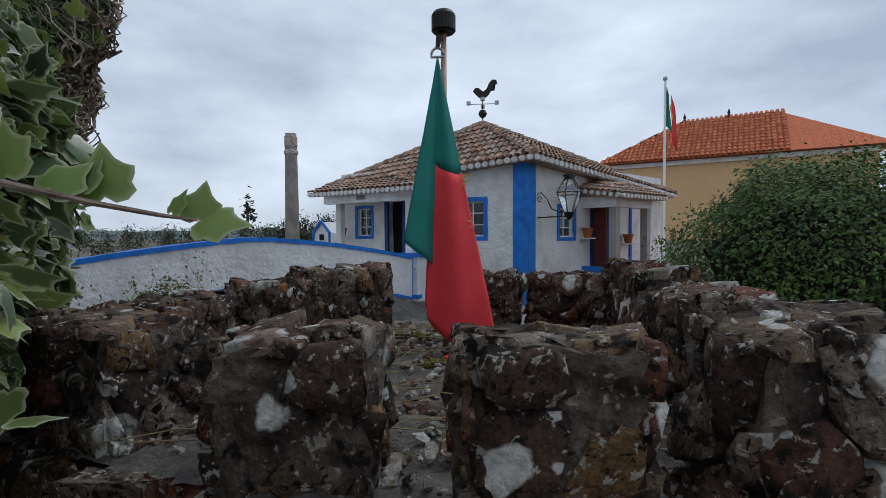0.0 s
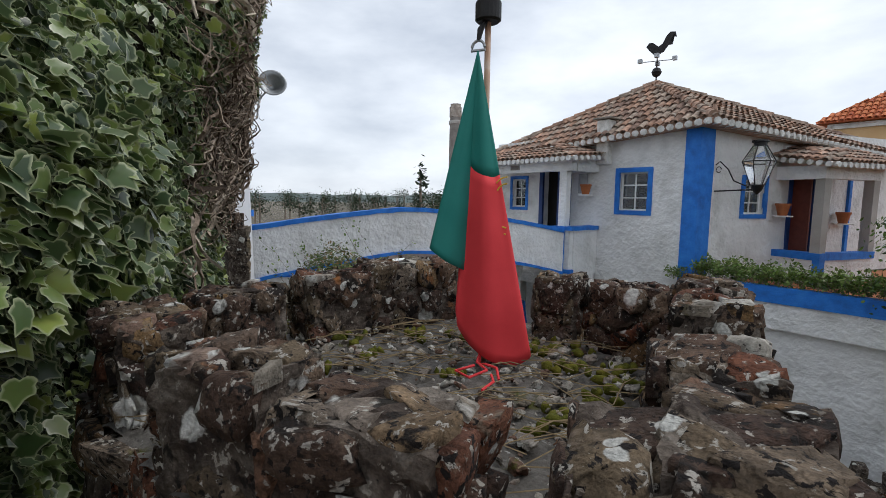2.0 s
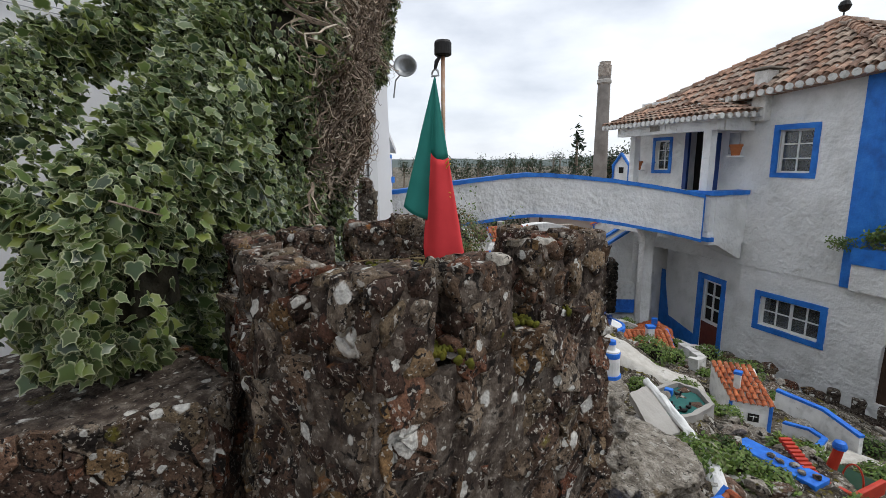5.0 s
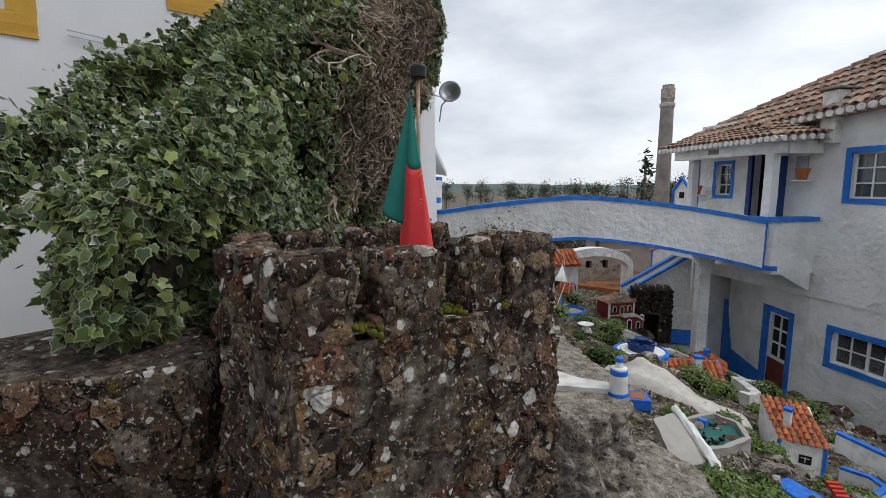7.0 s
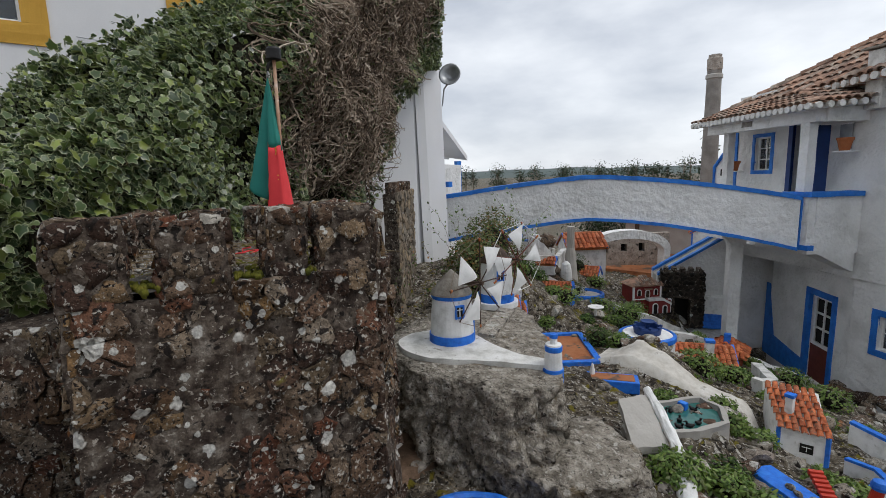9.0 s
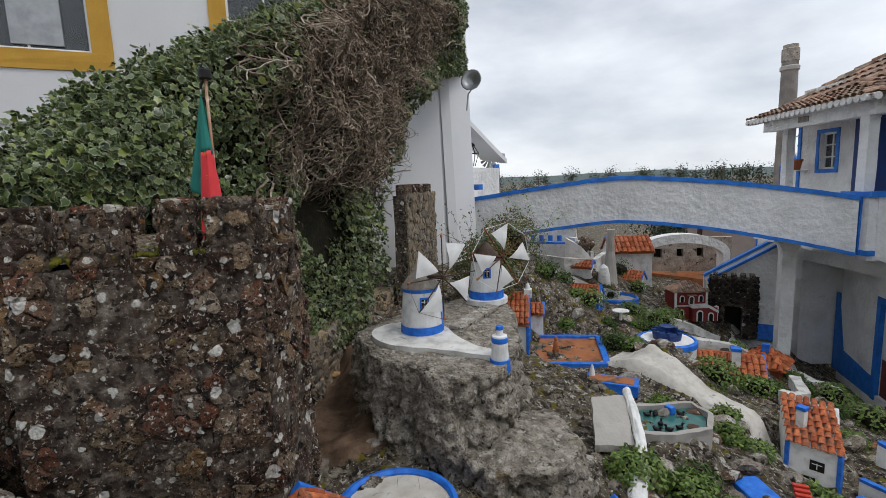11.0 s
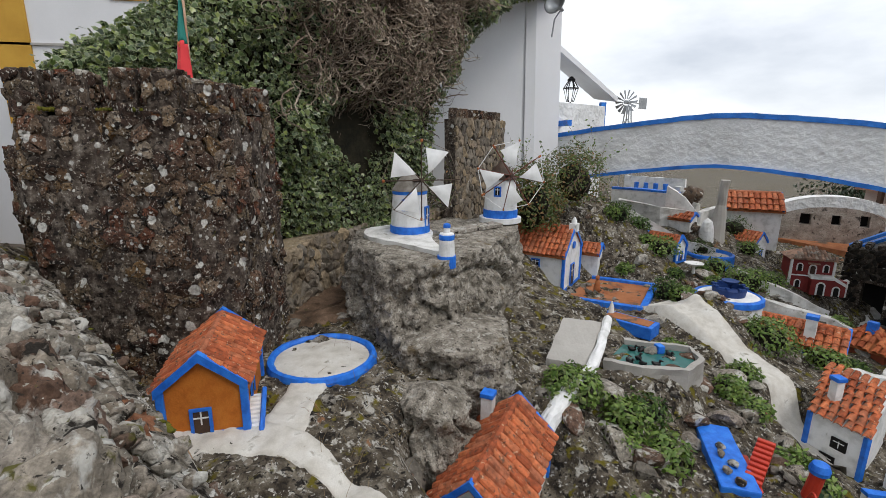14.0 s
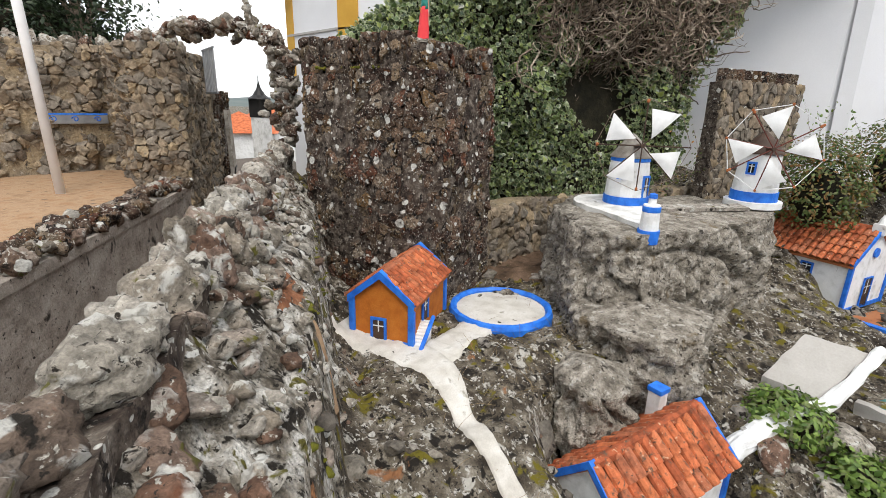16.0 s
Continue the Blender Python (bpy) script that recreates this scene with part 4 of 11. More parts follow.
def outcrop(name, plan, z0, z1, top_bulge, seed, parent, material=BEDROCK, lean=0.12, rough=0.095):
    """A crag: a plan outline drawn up in rings, leaning in, broken by noise; flat on top."""
    pts = []
    n = len(plan)
    for i in range(n):
        a, b = Vector(plan[i]), Vector(plan[(i + 1) % n])
        m = max(2, int((b - a).length / 0.024))
        pts += [a.lerp(b, k / m) for k in range(m)]
    # round the plan off
    for _ in range(16):
        pts = [(pts[i - 1] + pts[i] + pts[(i + 1) % len(pts)]) / 3 for i in range(len(pts))]
    c = sum(pts, Vector((0, 0))) / len(pts)
    rows = max(6, int((z1 - z0) / 0.024))
    verts, faces = [], []
    for j in range(rows + 1):
        t = j / rows
        for p in pts:
            q = c + (p - c) * (1 + lean * (1 - t))
            d3 = Vector((q.x, q.y, z0 + (z1 - z0) * t))
            push = rough * (noise.noise(d3 * 1.9 + Vector((seed, 0, 0))) * 1.1 + 0.55 * noise.noise(d3 * 5.2) + 0.3 * noise.noise(d3 * 11) + 0.16 * noise.noise(d3 * 26) + 0.22 * noise.noise(d3 * 17) - 0.35 * abs(noise.noise(d3 * 9 + Vector((seed, 0, 2)))) - 0.5 * max(0, 0.1 - abs(noise.noise(d3 * 6.5 + Vector((3, 0, seed))))) * 3 - 0.6 * max(0, 0.22 - abs(noise.noise(d3 * 3.0 + Vector((9, seed, 0))))) * 2)
            push -= 0.10 * max(0, 0.11 - abs(noise.noise(d3 * 2.1 + Vector((seed, 5, 0))))) / 0.11 + 0.045 * max(0, 0.09 - abs(noise.noise(d3 * 4.6 + Vector((1, seed, 0))))) / 0.09
            push += 0.03 * (1 - 2.2 * noise.voronoi(d3 * 9 + Vector((seed, 0, 0)))[0][0]) + 0.016 * (1 - 2.2 * noise.voronoi(d3 * 21 + Vector((0, seed, 0)))[0][0])
            push *= 0.35 + 0.65 * clamp((1 - t) * 4)
            o = (q - c).normalized()
            verts.append((q.x + o.x * push, q.y + o.y * push, d3.z + 0.03 * noise.noise(d3 * 4)))
    m = len(pts)
    for j in range(rows):
        for i in range(m):
            faces.append((j * m + i, j * m + (i + 1) % m, (j + 1) * m + (i + 1) % m, (j + 1) * m + i))
    base = rows * m
    for ring, k in ((1, 0.8), (2, 0.55), (3, 0.3)):
        for i in range(m):
            v0 = verts[base + i]
            q = c + (Vector(v0[:2]) - c) * k
            verts.append((q.x, q.y, z1 + top_bulge * (1 - k) + 0.02 * noise.noise(Vector((q.x, q.y, seed)) * 5)))
        for i in range(m):
            a0 = base if ring == 1 else len(verts) - 2 * m
            b0 = len(verts) - m
            faces.append((a0 + i, a0 + (i + 1) % m, b0 + (i + 1) % m, b0 + i))
    verts.append((c.x, c.y, z1 + top_bulge))
    for i in range(m):
        faces.append((len(verts) - 1 - m + i, len(verts) - 1 - m + (i + 1) % m, len(verts) - 1))
    return raw(name, verts, faces, material, parent, "", True)


outcrop("crag", [(-1.22, 2.53), (-0.37, 2.50), (0.28, 2.86), (0.43, 3.23), (-0.02, 3.73), (-1.07, 4.38), (-1.97, 4.48), (-1.82, 3.58)], 2.55, 3.70, 0.03, 3.0, rock)
outcrop("spur", [(0.13, 2.83), (0.68, 2.93), (0.93, 3.38), (0.73, 3.83), (0.13, 3.98), (-0.17, 3.38)], 2.45, 3.12, 0.06, 8.0, rock, lean=0.2)
outcrop("boulder", [(0.86, 2.92), (1.28, 2.92), (1.48, 3.22), (1.24, 3.5), (0.8, 3.36)], 2.4, 2.90, 0.12, 14.0, rock, lean=0.25)
outcrop("back_ledge", [(-2.9, 1.75), (-2.2, 1.75), (-1.9, 2.2), (-2.6, 2.7), (-3.1, 2.4)], 2.6, 2.98, 0.02, 5.0, rock, lean=0.1)
# pale cement apron round the first mill
apron = [(-1.15, 2.74), (-0.87, 2.60), (-0.47, 2.68), (-0.27, 2.98), (0.23, 3.36), (0.15, 3.44), (-0.37, 3.28), (-0.82, 3.38), (-1.12, 3.18)]
for _ in range(3):
    apron = [q for a, b in zip(apron, apron[1:] + apron[:1]) for q in ((0.75 * a[0] + 0.25 * b[0], 0.75 * a[1] + 0.25 * b[1]), (0.25 * a[0] + 0.75 * b[0], 0.25 * a[1] + 0.75 * b[1]))]
part("apron", roughen(prism(bmesh.new(), apron, 3.66, 3.75), 1, 0.012, 6), OLD_WHITE, rock, "pale cement apron")


# ---- the paved path beyond the low wall ----
LEFT_D, LEFT_N = Vector((-0.80, -0.60)), Vector((0.60, -0.80))
L0 = Vector((4.58, 1.56))
rng = random.Random(41)
bm = prism(bmesh.new(), [P0 - WALL_T * 1.5, P0 + WALL_T * 12, L0 + LEFT_D * 12, L0 - LEFT_D * 1.5], 0.0, 2.735)
path = tagged(part("path", bm, JOINT), "paved footpath of irregular flat stones", "path", kind="structure")
place, w = face_place(P0 + WALL_T * 9, P0, 0)
n_made = 0
for poly in cells(9.0, 2.1, 0.21, rng, 0.85):
    cx, cy = sum(p[0] for p in poly) / len(poly), sum(p[1] for p in poly) / len(poly)
    got = stone(poly, rng, 0.008, 0.016, 0.2)
    if not got:
        continue
    pts = []
    for s, o, q in got[0]:
        p = P0 + WALL_T * (9 - s) - WALL_N * (q + 0.02)
        pts.append((p.x, p.y, 2.735 + max(-0.01, min(o, 0.012))))
    c = P0 + WALL_T * (9 - cx) - WALL_N * (cy + 0.02)
    if (c - L0).dot(LEFT_N) < -0.02 and n_made < 380:
        raw("paving_stone", pts, got[1], COBBLE, path)
        n_made += 1

# the retaining wall on the far side of the path, with a rough crest
ret = thing("retaining_wall", "stained grey render wall with a rough stone crest", "wall")
A, B = L0 - LEFT_D * 1.5, L0 + LEFT_D * 5.2
bm = prism(bmesh.new(), [A, B, B + LEFT_N * 0.25, A + LEFT_N * 0.25], 2.6, 3.62)
part("face", roughen(bm, 6, 0.02, 3), RETAINING, ret, "stained grey render")
bm = bmesh.new()
prism(bm, [A - LEFT_N * 0.03, B - LEFT_N * 0.03, B + LEFT_N * 0.1, A + LEFT_N * 0.1], 3.58, 3.66)
part("ledge", roughen(bm, 5, 0.015, 5), RETAINING, ret)
for k in range(330):
    s = 6.7 * (k + rng.random()) / 330
    out = rng.uniform(-0.05, 0.24)
    c = A + LEFT_D * s + LEFT_N * out
    r = rng.uniform(0.035, 0.085)
    me = rock_mesh("crest_stone", (r * rng.uniform(0.8, 1.5), r, r * rng.uniform(0.7, 1.2)), 2.3 * k + 400, COPING if k % 5 < 2 else RUBBLE, 3 if s < 5 else 2, 1.0, 0.5, 0.8)
    ob = hang("crest_stone", me, None, ret, "", True)
    ob.matrix_basis = pose(c.x, c.y, 3.66 + 0.10 * math.sin(math.pi * (out + 0.1) / 0.36) * rng.uniform(0.4, 1.1) + 0.05 * noise.noise(Vector((s * 2, 0, 0))), rng.uniform(-40, 40), rng.uniform(-40, 40), rng.uniform(0, 360))
T1, T2 = Vector((5.2, -7.2)), Vector((-2.1, -4.75))
bm = prism(bmesh.new(), [A + LEFT_N * 0.2, B + LEFT_N * 0.2, T2, T1, (7, -4)], 2.4, 3.42)
tagged(part("ground_terrace", roughen(bm, 4, 0.03, 2), EARTH), "orange earth terrace above the path", "ground", kind="structure")


# the tall sandy wall behind the terrace, crest broken into rough battlements
tall = thing("tall_garden_wall", "tall sandy rubble garden wall with a broken crest", "wall")
rng = random.Random(51)
TW_D = (T2 - T1).normalized()
TW_N = Vector((TW_D.y, -TW_D.x))
part("core", roughen(prism(bmesh.new(), [T1, T2, T2 - TW_N * 0.35, T1 - TW_N * 0.35], 2.4, 5.35), 8, 0.05, 1.6), SAND_MORTAR, tall, "sandy mortar core")
got = stones_on(T1, T2, 3.3, 5.42, 0.15, rng, gap=0.004, proud=0.045, uneven=0.7, wave=0.14, flat=0.74, cut=0.18, keep=lambda s, z: z > 4.5 + 0.5 * noise.noise(Vector((s, z, 0)) * 1.3) or rng.random() < 0.85)
joined("stonework", got, SANDSTONE, tall, "sandy rubble stones")
got = []
for k in range(34):
    c = T1 + TW_D * (k * 0.235 + rng.uniform(-0.04, 0.04)) - TW_N * 0.15
    me = rock_mesh("crest_stone", (rng.uniform(0.1, 0.16), rng.uniform(0.12, 0.18), rng.uniform(0.10, 0.20)), 5.1 * k + 700, COPING, 3, 1.0)
    ob = hang("crest_stone", me, None, tall, "", True)
    ob.matrix_basis = pose(c.x, c.y, 5.42 + rng.uniform(-0.04, 0.05), rng.uniform(-12, 12), rng.uniform(-12, 12), rng.uniform(0, 360))
# its return along the path, up to the arch
R1, R2 = Vector((-0.42, -2.68)), T2 + Vector((-0.5, 0.1))
d = (R2 - R1).normalized()
nn = Vector((-d.y, d.x))
part("return_core", roughen(prism(bmesh.new(), [R1, R2, R2 + nn * 0.5, R1 + nn * 0.5], 2.5, 5.2), 14, 0.05, 3), SAND_MORTAR, tall, "sandy mortar core")
got = stones_on(R1, R2, 2.7, 5.3, 0.13, rng, gap=0.004, proud=0.04, uneven=0.7, wave=0.12, flat=0.74, cut=0.18)
got += stones_on(R2 + nn * 0.5, R1 + nn * 0.5, 3.3, 5.3, 0.13, rng, gap=0.004, proud=0.04, uneven=0.7, wave=0.12, flat=0.74, cut=0.18)
got += stones_on(R1 + nn * 0.6, R1 - nn * 0.05, 2.7, 5.32, 0.13, rng, gap=0.004, proud=0.045, uneven=0.7, wave=0.1, flat=0.74, cut=0.18)
joined("return_stonework", got, SANDSTONE, tall, "grey-brown rubble stones by the path")
# the bare corner between the two, built up with rubble
got = stones_on(T2 - TW_D * 1.1 + TW_N * 0.1, R1 + nn * 0.55, 3.3, 5.32, 0.15, rng, gap=0.004, proud=0.08, uneven=0.8, wave=0.14)
part("corner_core", roughen(prism(bmesh.new(), [R1 + nn * 0.45, R1 + nn * 0.2, T2, T2 - TW_D * 1.1], 2.5, 5.25), 10, 0.05, 3), SAND_MORTAR, tall, "sandy mortar core")
joined("corner_stonework", got, SANDSTONE, tall, "sandy rubble stones at the wall's corner")
for k in range(46):
    c = R1.lerp(T2, k / 45 * 0.7) + nn * rng.uniform(0.05, 0.5)
    r = rng.uniform(0.07, 0.14)
    ob = hang("crest_stone", rock_mesh("crest_stone", (r * 1.2, r, r * 1.1), 3.7 * k + 2100, COPING, 3, 1.0), None, tall, "", True)
    ob.matrix_basis = pose(c.x, c.y, 5.30 + 0.16 * rng.random() * (1 - k / 60), rng.uniform(-40, 40), rng.uniform(-40, 40), rng.uniform(0, 360))
# glazed blue name plate with writing too small to read
plate_c = T1 + TW_D * 6.0
plate = thing("blue_tile_sign", "small blue and white glazed sign on the sandy wall", "sign", (plate_c.x + TW_N.x * 0.07, plate_c.y + TW_N.y * 0.07, 4.28), math.degrees(math.atan2(TW_D.y, TW_D.x)) + 180)
bm = boxed(-0.42, -0.02, -0.08, 0.42, 0.02, 0.08, bevel=0.01)
part("plate", bm, GREY_METAL, plate, "pale grey-blue plate")
bm = bmesh.new()
for x in (-0.28, 0.02, 0.3):
    tube(bm, [(x + 0.05 * math.cos(a) * (1 - a / 9), 0.024, 0.035 * math.sin(a)) for a in np.linspace(0, 6.5, 14)], 0.008, 5)
box(bm, -0.42, 0.018, 0.06, 0.42, 0.028, 0.085)
part("scroll", bm, MINI_BLUE, plate, "blue painted scrolls")

# the white pole on the terrace
pole = thing("white_pole", "tall white painted metal pole at the terrace edge", "pole", (0.82, -3.44, 3.38))
part("shaft", cyl(bmesh.new(), (0, 0, 0), (0.06, -0.05, 4.2), 0.055, 0.05, 16), WHITE_METAL, pole, smooth=True)
# blue play frame behind the wall
swing = thing("blue_play_frame", "blue painted metal play frame behind the sandy wall", "play frame", (-0.4, -7.2, 3.3))
for x in (-0.55, 0.45):
    part("post", cyl(bmesh.new(), (x, 0, 0), (x + 0.1, 0.1, 3.6), 0.045, seg=10), MINI_BLUE, swing)
part("bar", cyl(bmesh.new(), (-0.6, 0, 2.0), (0.0, 0.1, 1.95), 0.03, seg=8), MINI_BLUE, swing)

# ---- the rough arch over the path ----
arch = thing("stone_arch", "rough arch of knobbly rocks over the path", "arch")
rng = random.Random(61)
FA, FB = Vector((-0.46, -0.82)), Vector((-0.28, -2.3))
ad = (FB - FA).normalized()
span = (FB - FA).length
pts = [Vector((*FA, 4.2 + 0.12 * k)) for k in range(9)]
for k in range(13):
    a = math.pi * k / 12
    c = FA.lerp(FB, 0.5 - 0.5 * math.cos(a))
    pts.append(Vector((c.x, c.y, 5.06 + 0.42 * math.sin(min(a, math.pi * 0.62)))))
for i, p in enumerate(pts):
    for j in range(9):
        r = rng.uniform(0.05, 0.105)
        q = p + Vector((rng.gauss(0, 0.075), rng.gauss(0, 0.075), rng.gauss(0, 0.05)))
        ob = hang("rock_piece", rock_mesh("rock_piece", (r * rng.uniform(0.8, 1.3), r, r * rng.uniform(0.6, 1.0)), i * 7.3 + j * 2.9 + 1300, COPING if rng.random() < 0.8 else RUBBLE, 3, 1.1), None, arch, "", True)
        ob.matrix_basis = pose(*q, rng.uniform(-40, 40), rng.uniform(-40, 40), rng.uniform(0, 360))
top = FA.lerp(FB, 0.3)
for k in range(4):
    ob = hang("finial_rock", rock_mesh("finial_rock", (0.07 - 0.01 * k, 0.06, 0.08), 1500 + k, COPING, 3, 1.0), None, arch, "", True)
    ob.location = (top.x + 0.01 * k, top.y, 5.56 + 0.09 * k)

# ---- the tall gate standing open on the left ----
gate = thing("wooden_gate", "open weathered wooden gate with a black handle beside the path", "gate")
g0 = Vector((-1.42, -2.82, 2.75))
for k in range(2):
    q = g0 + Vector((-0.1 * k, -0.2 * k, 0))
    bm = bmesh.new()
    prism(bm, [(0, 0), (0.03, -0.04), (-0.05, -0.13), (-0.08, -0.09)], 0, 1.72)
    for v in bm.verts:
        v.co += q
        if v.co.z > 3.5:
            v.co += Vector((-0.22, -0.30, 0.0))
    part("board", bm, WOOD_GREY, gate)
bm = tube(bmesh.new(), [(-1.36, -2.78, 3.62), (-1.28, -2.72, 3.6), (-1.22, -2.68, 3.42), (-1.30, -2.74, 3.38)], 0.014, 8)
part("handle", bm, IRON, gate, "black iron handle")
grille = thing("metal_grille", "grey vertical metal bars above the gate", "grille", (-1.2, -2.95, 4.72), 62)
for k in range(8):
    part("rod", cyl(bmesh.new(), (-0.4 + k * 0.1, 0, 0), (-0.4 + k * 0.1, 0, 0.62), 0.011, seg=8), GREY_METAL, grille)
for z in (0.0, 0.62):
    part("rail", boxed(-0.44, -0.012, z - 0.012, 0.34, 0.012, z + 0.012), GREY_METAL, grille)
# the lane beyond the arch, between a dark wall and the building
bm = prism(bmesh.new(), [(-1.4, -1.2), (-0.4, -2.6), (-2.6, -4.6), (-7.5, -10.5), (-9.5, -9.5), (-5.2, -3.6)], 0.0, 2.7)
tagged(part("ground_lane", roughen(bm, 3, 0.02, 2), JOINT), "narrow paved lane beyond the arch", "path", kind="structure")
LA, LB = Vector((-2.55, -4.55)), Vector((-4.6, -6.6))
lane = thing("lane_wall", "dark rubble wall along the lane beyond the arch", "wall")
ld = (LB - LA).normalized()
lnrm = Vector((-ld.y, ld.x))
part("core", roughen(prism(bmesh.new(), [LA, LB, LB + Vector((0.2, -0.3)), LA + Vector((0.2, -0.3))], 2.6, 4.7), 8, 0.05, 3), MORTAR, lane, "dark mortar core")
joined("stonework", stones_on(LB, LA, 2.7, 4.8, 0.16, rng, gap=0.005, proud=0.04, uneven=0.8, wave=0.1), RUBBLE_JOINED, lane, "dark rubble stones")
for hx, hy, hz, hw_, turn in ((-12.5, -15.0, 3.3, 1.6, 40), (-17.5, -17.5, 3.6, 2.2, 35), (-10.6, -18.5, 3.2, 1.8, 50)):
    fh = thing("town_house", "white town house with an orange tile roof beyond the lane", "house", (hx, hy, 0), turn)
    part("wall", boxed(-hw_, -hw_, 0, hw_, hw_, hz), WHITEWASH, fh)
    bm = bmesh.new()
    e4 = [bm.verts.new((sx * (hw_ + 0.2), sy * (hw_ + 0.2), hz)) for sx, sy in ((-1, -1), (1, -1), (1, 1), (-1, 1))]
    tip4 = bm.verts.new((0, 0, hz + 0.9))
    for i4 in range(4):
        bm.faces.new((e4[i4], e4[(i4 + 1) % 4], tip4))
    bm.faces.new(e4[::-1])
    part("roof", bm, TILE_FAR, fh, "orange tiled roof")
    part("window", boxed(-0.35, hw_ - 0.02, hz - 1.5, 0.35, hw_ + 0.03, hz - 0.5), DARK, fh, "dark window")
# dark pavilion and far houses seen through the arch
pav = thing("dark_pavilion", "small dark pavilion with a pointed roof beyond the arch", "pavilion", (-7.6, -8.6, 1.75))
part("roof", lathe(bmesh.new(), [(0.36, 2.95), (0.34, 2.98), (0.2, 3.08), (0.07, 3.28), (0.01, 3.5)], 12), IRON, pav, "dark pointed metal roof")
part("body", boxed(-0.24, -0.24, 2.4, 0.24, 0.24, 2.95, bevel=0.02), DARK, pav, "dark boarded body")
part("base", boxed(-0.22, -0.22, 0.3, 0.22, 0.22, 2.4, bevel=0.02), OLD_WHITE, pav, "pale base")
part("finial", cyl(bmesh.new(), (0, 0, 3.45), (0, 0, 3.68), 0.02, 0.004, 8), IRON, pav)


# ---- windows and doors ----
def window(parent, place, s0, z0, s1, z1, cols, rows, surround=0.12, depth=0.14, colour=None, name="window", white=None):
    """A window in the wall: painted surround, white frame with bars, glass and a near-black sheet that paints the unlit
    interior. place as in holed().
    """
    colour, white = colour or BLUE, white or WHITE_WOOD

    def slab(bm, a, b, c, d, o0, o1):
        q = [place(s, o, z) for o in (o0, o1) for s, z in ((a, b), (c, b), (c, d), (a, d))]
        v = [bm.verts.new(p) for p in q]
        for f in ((0, 1, 2, 3), (7, 6, 5, 4), (0, 4, 5, 1), (1, 5, 6, 2), (2, 6, 7, 3), (3, 7, 4, 0)):
            bm.faces.new([v[i] for i in f])
    win = new(name)
    win.empty_display_size = 0.05
    win.parent = parent
    t = surround
    for a, b, c, d in ((s0 - t, z0 - t, s1 + t, z0), (s0 - t, z1, s1 + t, z1 + t), (s0 - t, z0, s0, z1), (s1, z0, s1 + t, z1)):
        bm = bmesh.new()
        slab(bm, a, b, c, d, -0.022, 0.03)
        part("surround", roughen(bm, 3, 0.008, 12), colour, win, "painted surround")
    f = 0.04
    for a, b, c, d in ((s0, z0, s1, z0 + f), (s0, z1 - f, s1, z1), (s0, z0 + f, s0 + f, z1 - f), (s1 - f, z0 + f, s1, z1 - f)):
        bm = bmesh.new()
        slab(bm, a, b, c, d, depth - 0.05, depth)
        part("frame", bm, white, win, "white painted frame")
    for k in range(1, cols):
        s = s0 + (s1 - s0) * k / cols
        e = 0.03 if cols == 4 and k == 2 else 0.014
        bm = bmesh.new()
        slab(bm, s - e, z0 + f, s + e, z1 - f, depth - 0.04, depth - 0.01)
        part("glazing_bar", bm, white, win)
    for k in range(1, rows):
        z = z0 + (z1 - z0) * k / rows
        bm = bmesh.new()
        slab(bm, s0 + f, z - 0.014, s1 - f, z + 0.014, depth - 0.041, depth - 0.009)
        part("glazing_bar", bm, white, win)
    bm = bmesh.new()
    slab(bm, s0 + f, z0 + f, s1 - f, z1 - f, depth - 0.02, depth - 0.012)
    g = part("pane", bm, GLASS, win, "dark window glass")
    g.visible_shadow = False
    # near-black sheet: shade of the unlit interior put into colour
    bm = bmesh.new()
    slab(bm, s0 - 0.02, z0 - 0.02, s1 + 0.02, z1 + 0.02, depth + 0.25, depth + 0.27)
    part("room", bm, DARK, win, "near-black sheet, shade of the unlit interior as colour")
    return win


# ---- the big white house ----
house = thing("white_house", "two-storey whitewashed house with blue trim and old tiled roof", "house")
house.matrix_basis = Matrix.Translation((0, 0, 0.15)) @ Matrix.Diagonal((1, 1, 0.95, 1))
HZ = lambda z: 0.95 * z + 0.15  # noqa: E731
HC = Vector((1.7, 11.45))
HU = Vector((-0.88, 0.475)).normalized()
HV = Vector((0.475, 0.88)).normalized()
HW = Vector((0.73, 0.68)).normalized()
HN = Vector((HW.y, -HW.x))


def front(s, o, z, v0=0.0):
    """On the front wall: s metres to the house's left of the corner, o metres into the wall."""
    p = HC + HU * s + HV * (o + v0)
    return (p.x, p.y, z)


def flank(s, o, z):
    p = HC + HW * s - HN * o
    return (p.x, p.y, z)


shifted = lambda g, ds, dz: (lambda s, o, z: g(s + ds, o, z + dz))  # noqa: E731
# upper front wall with its window
bm = holed(bmesh.new(), 5.85, 4.2, [(1.08, 2.22, 1.82, 3.2), (4.72, 2.26, 5.22, 3.1), (3.55, 1.7, 4.15, 3.3)], 0.3, shifted(front, 0.0, 3.0))
part("upper_front_wall", roughen(bm, 3, 0.012, 2.5), WHITEWASH, house)
window(house, front, 1.10, 5.24, 1.80, 6.18, 2, 3, 0.11)
window(house, front, 4.72, 5.26, 5.22, 6.1, 2, 3, 0.09)
# flank wall
bm = holed(bmesh.new(), 7.0, 3.5, [(1.36, 1.5, 1.99, 2.3), (2.85, 0.3, 3.65, 2.5)], 0.3, shifted(flank, 0.0, 3.7))
part("flank_wall", roughen(bm, 3, 0.012, 2.5), WHITEWASH, house)
window(house, flank, 1.36, 5.2, 1.99, 6.0, 2, 3, 0.1)
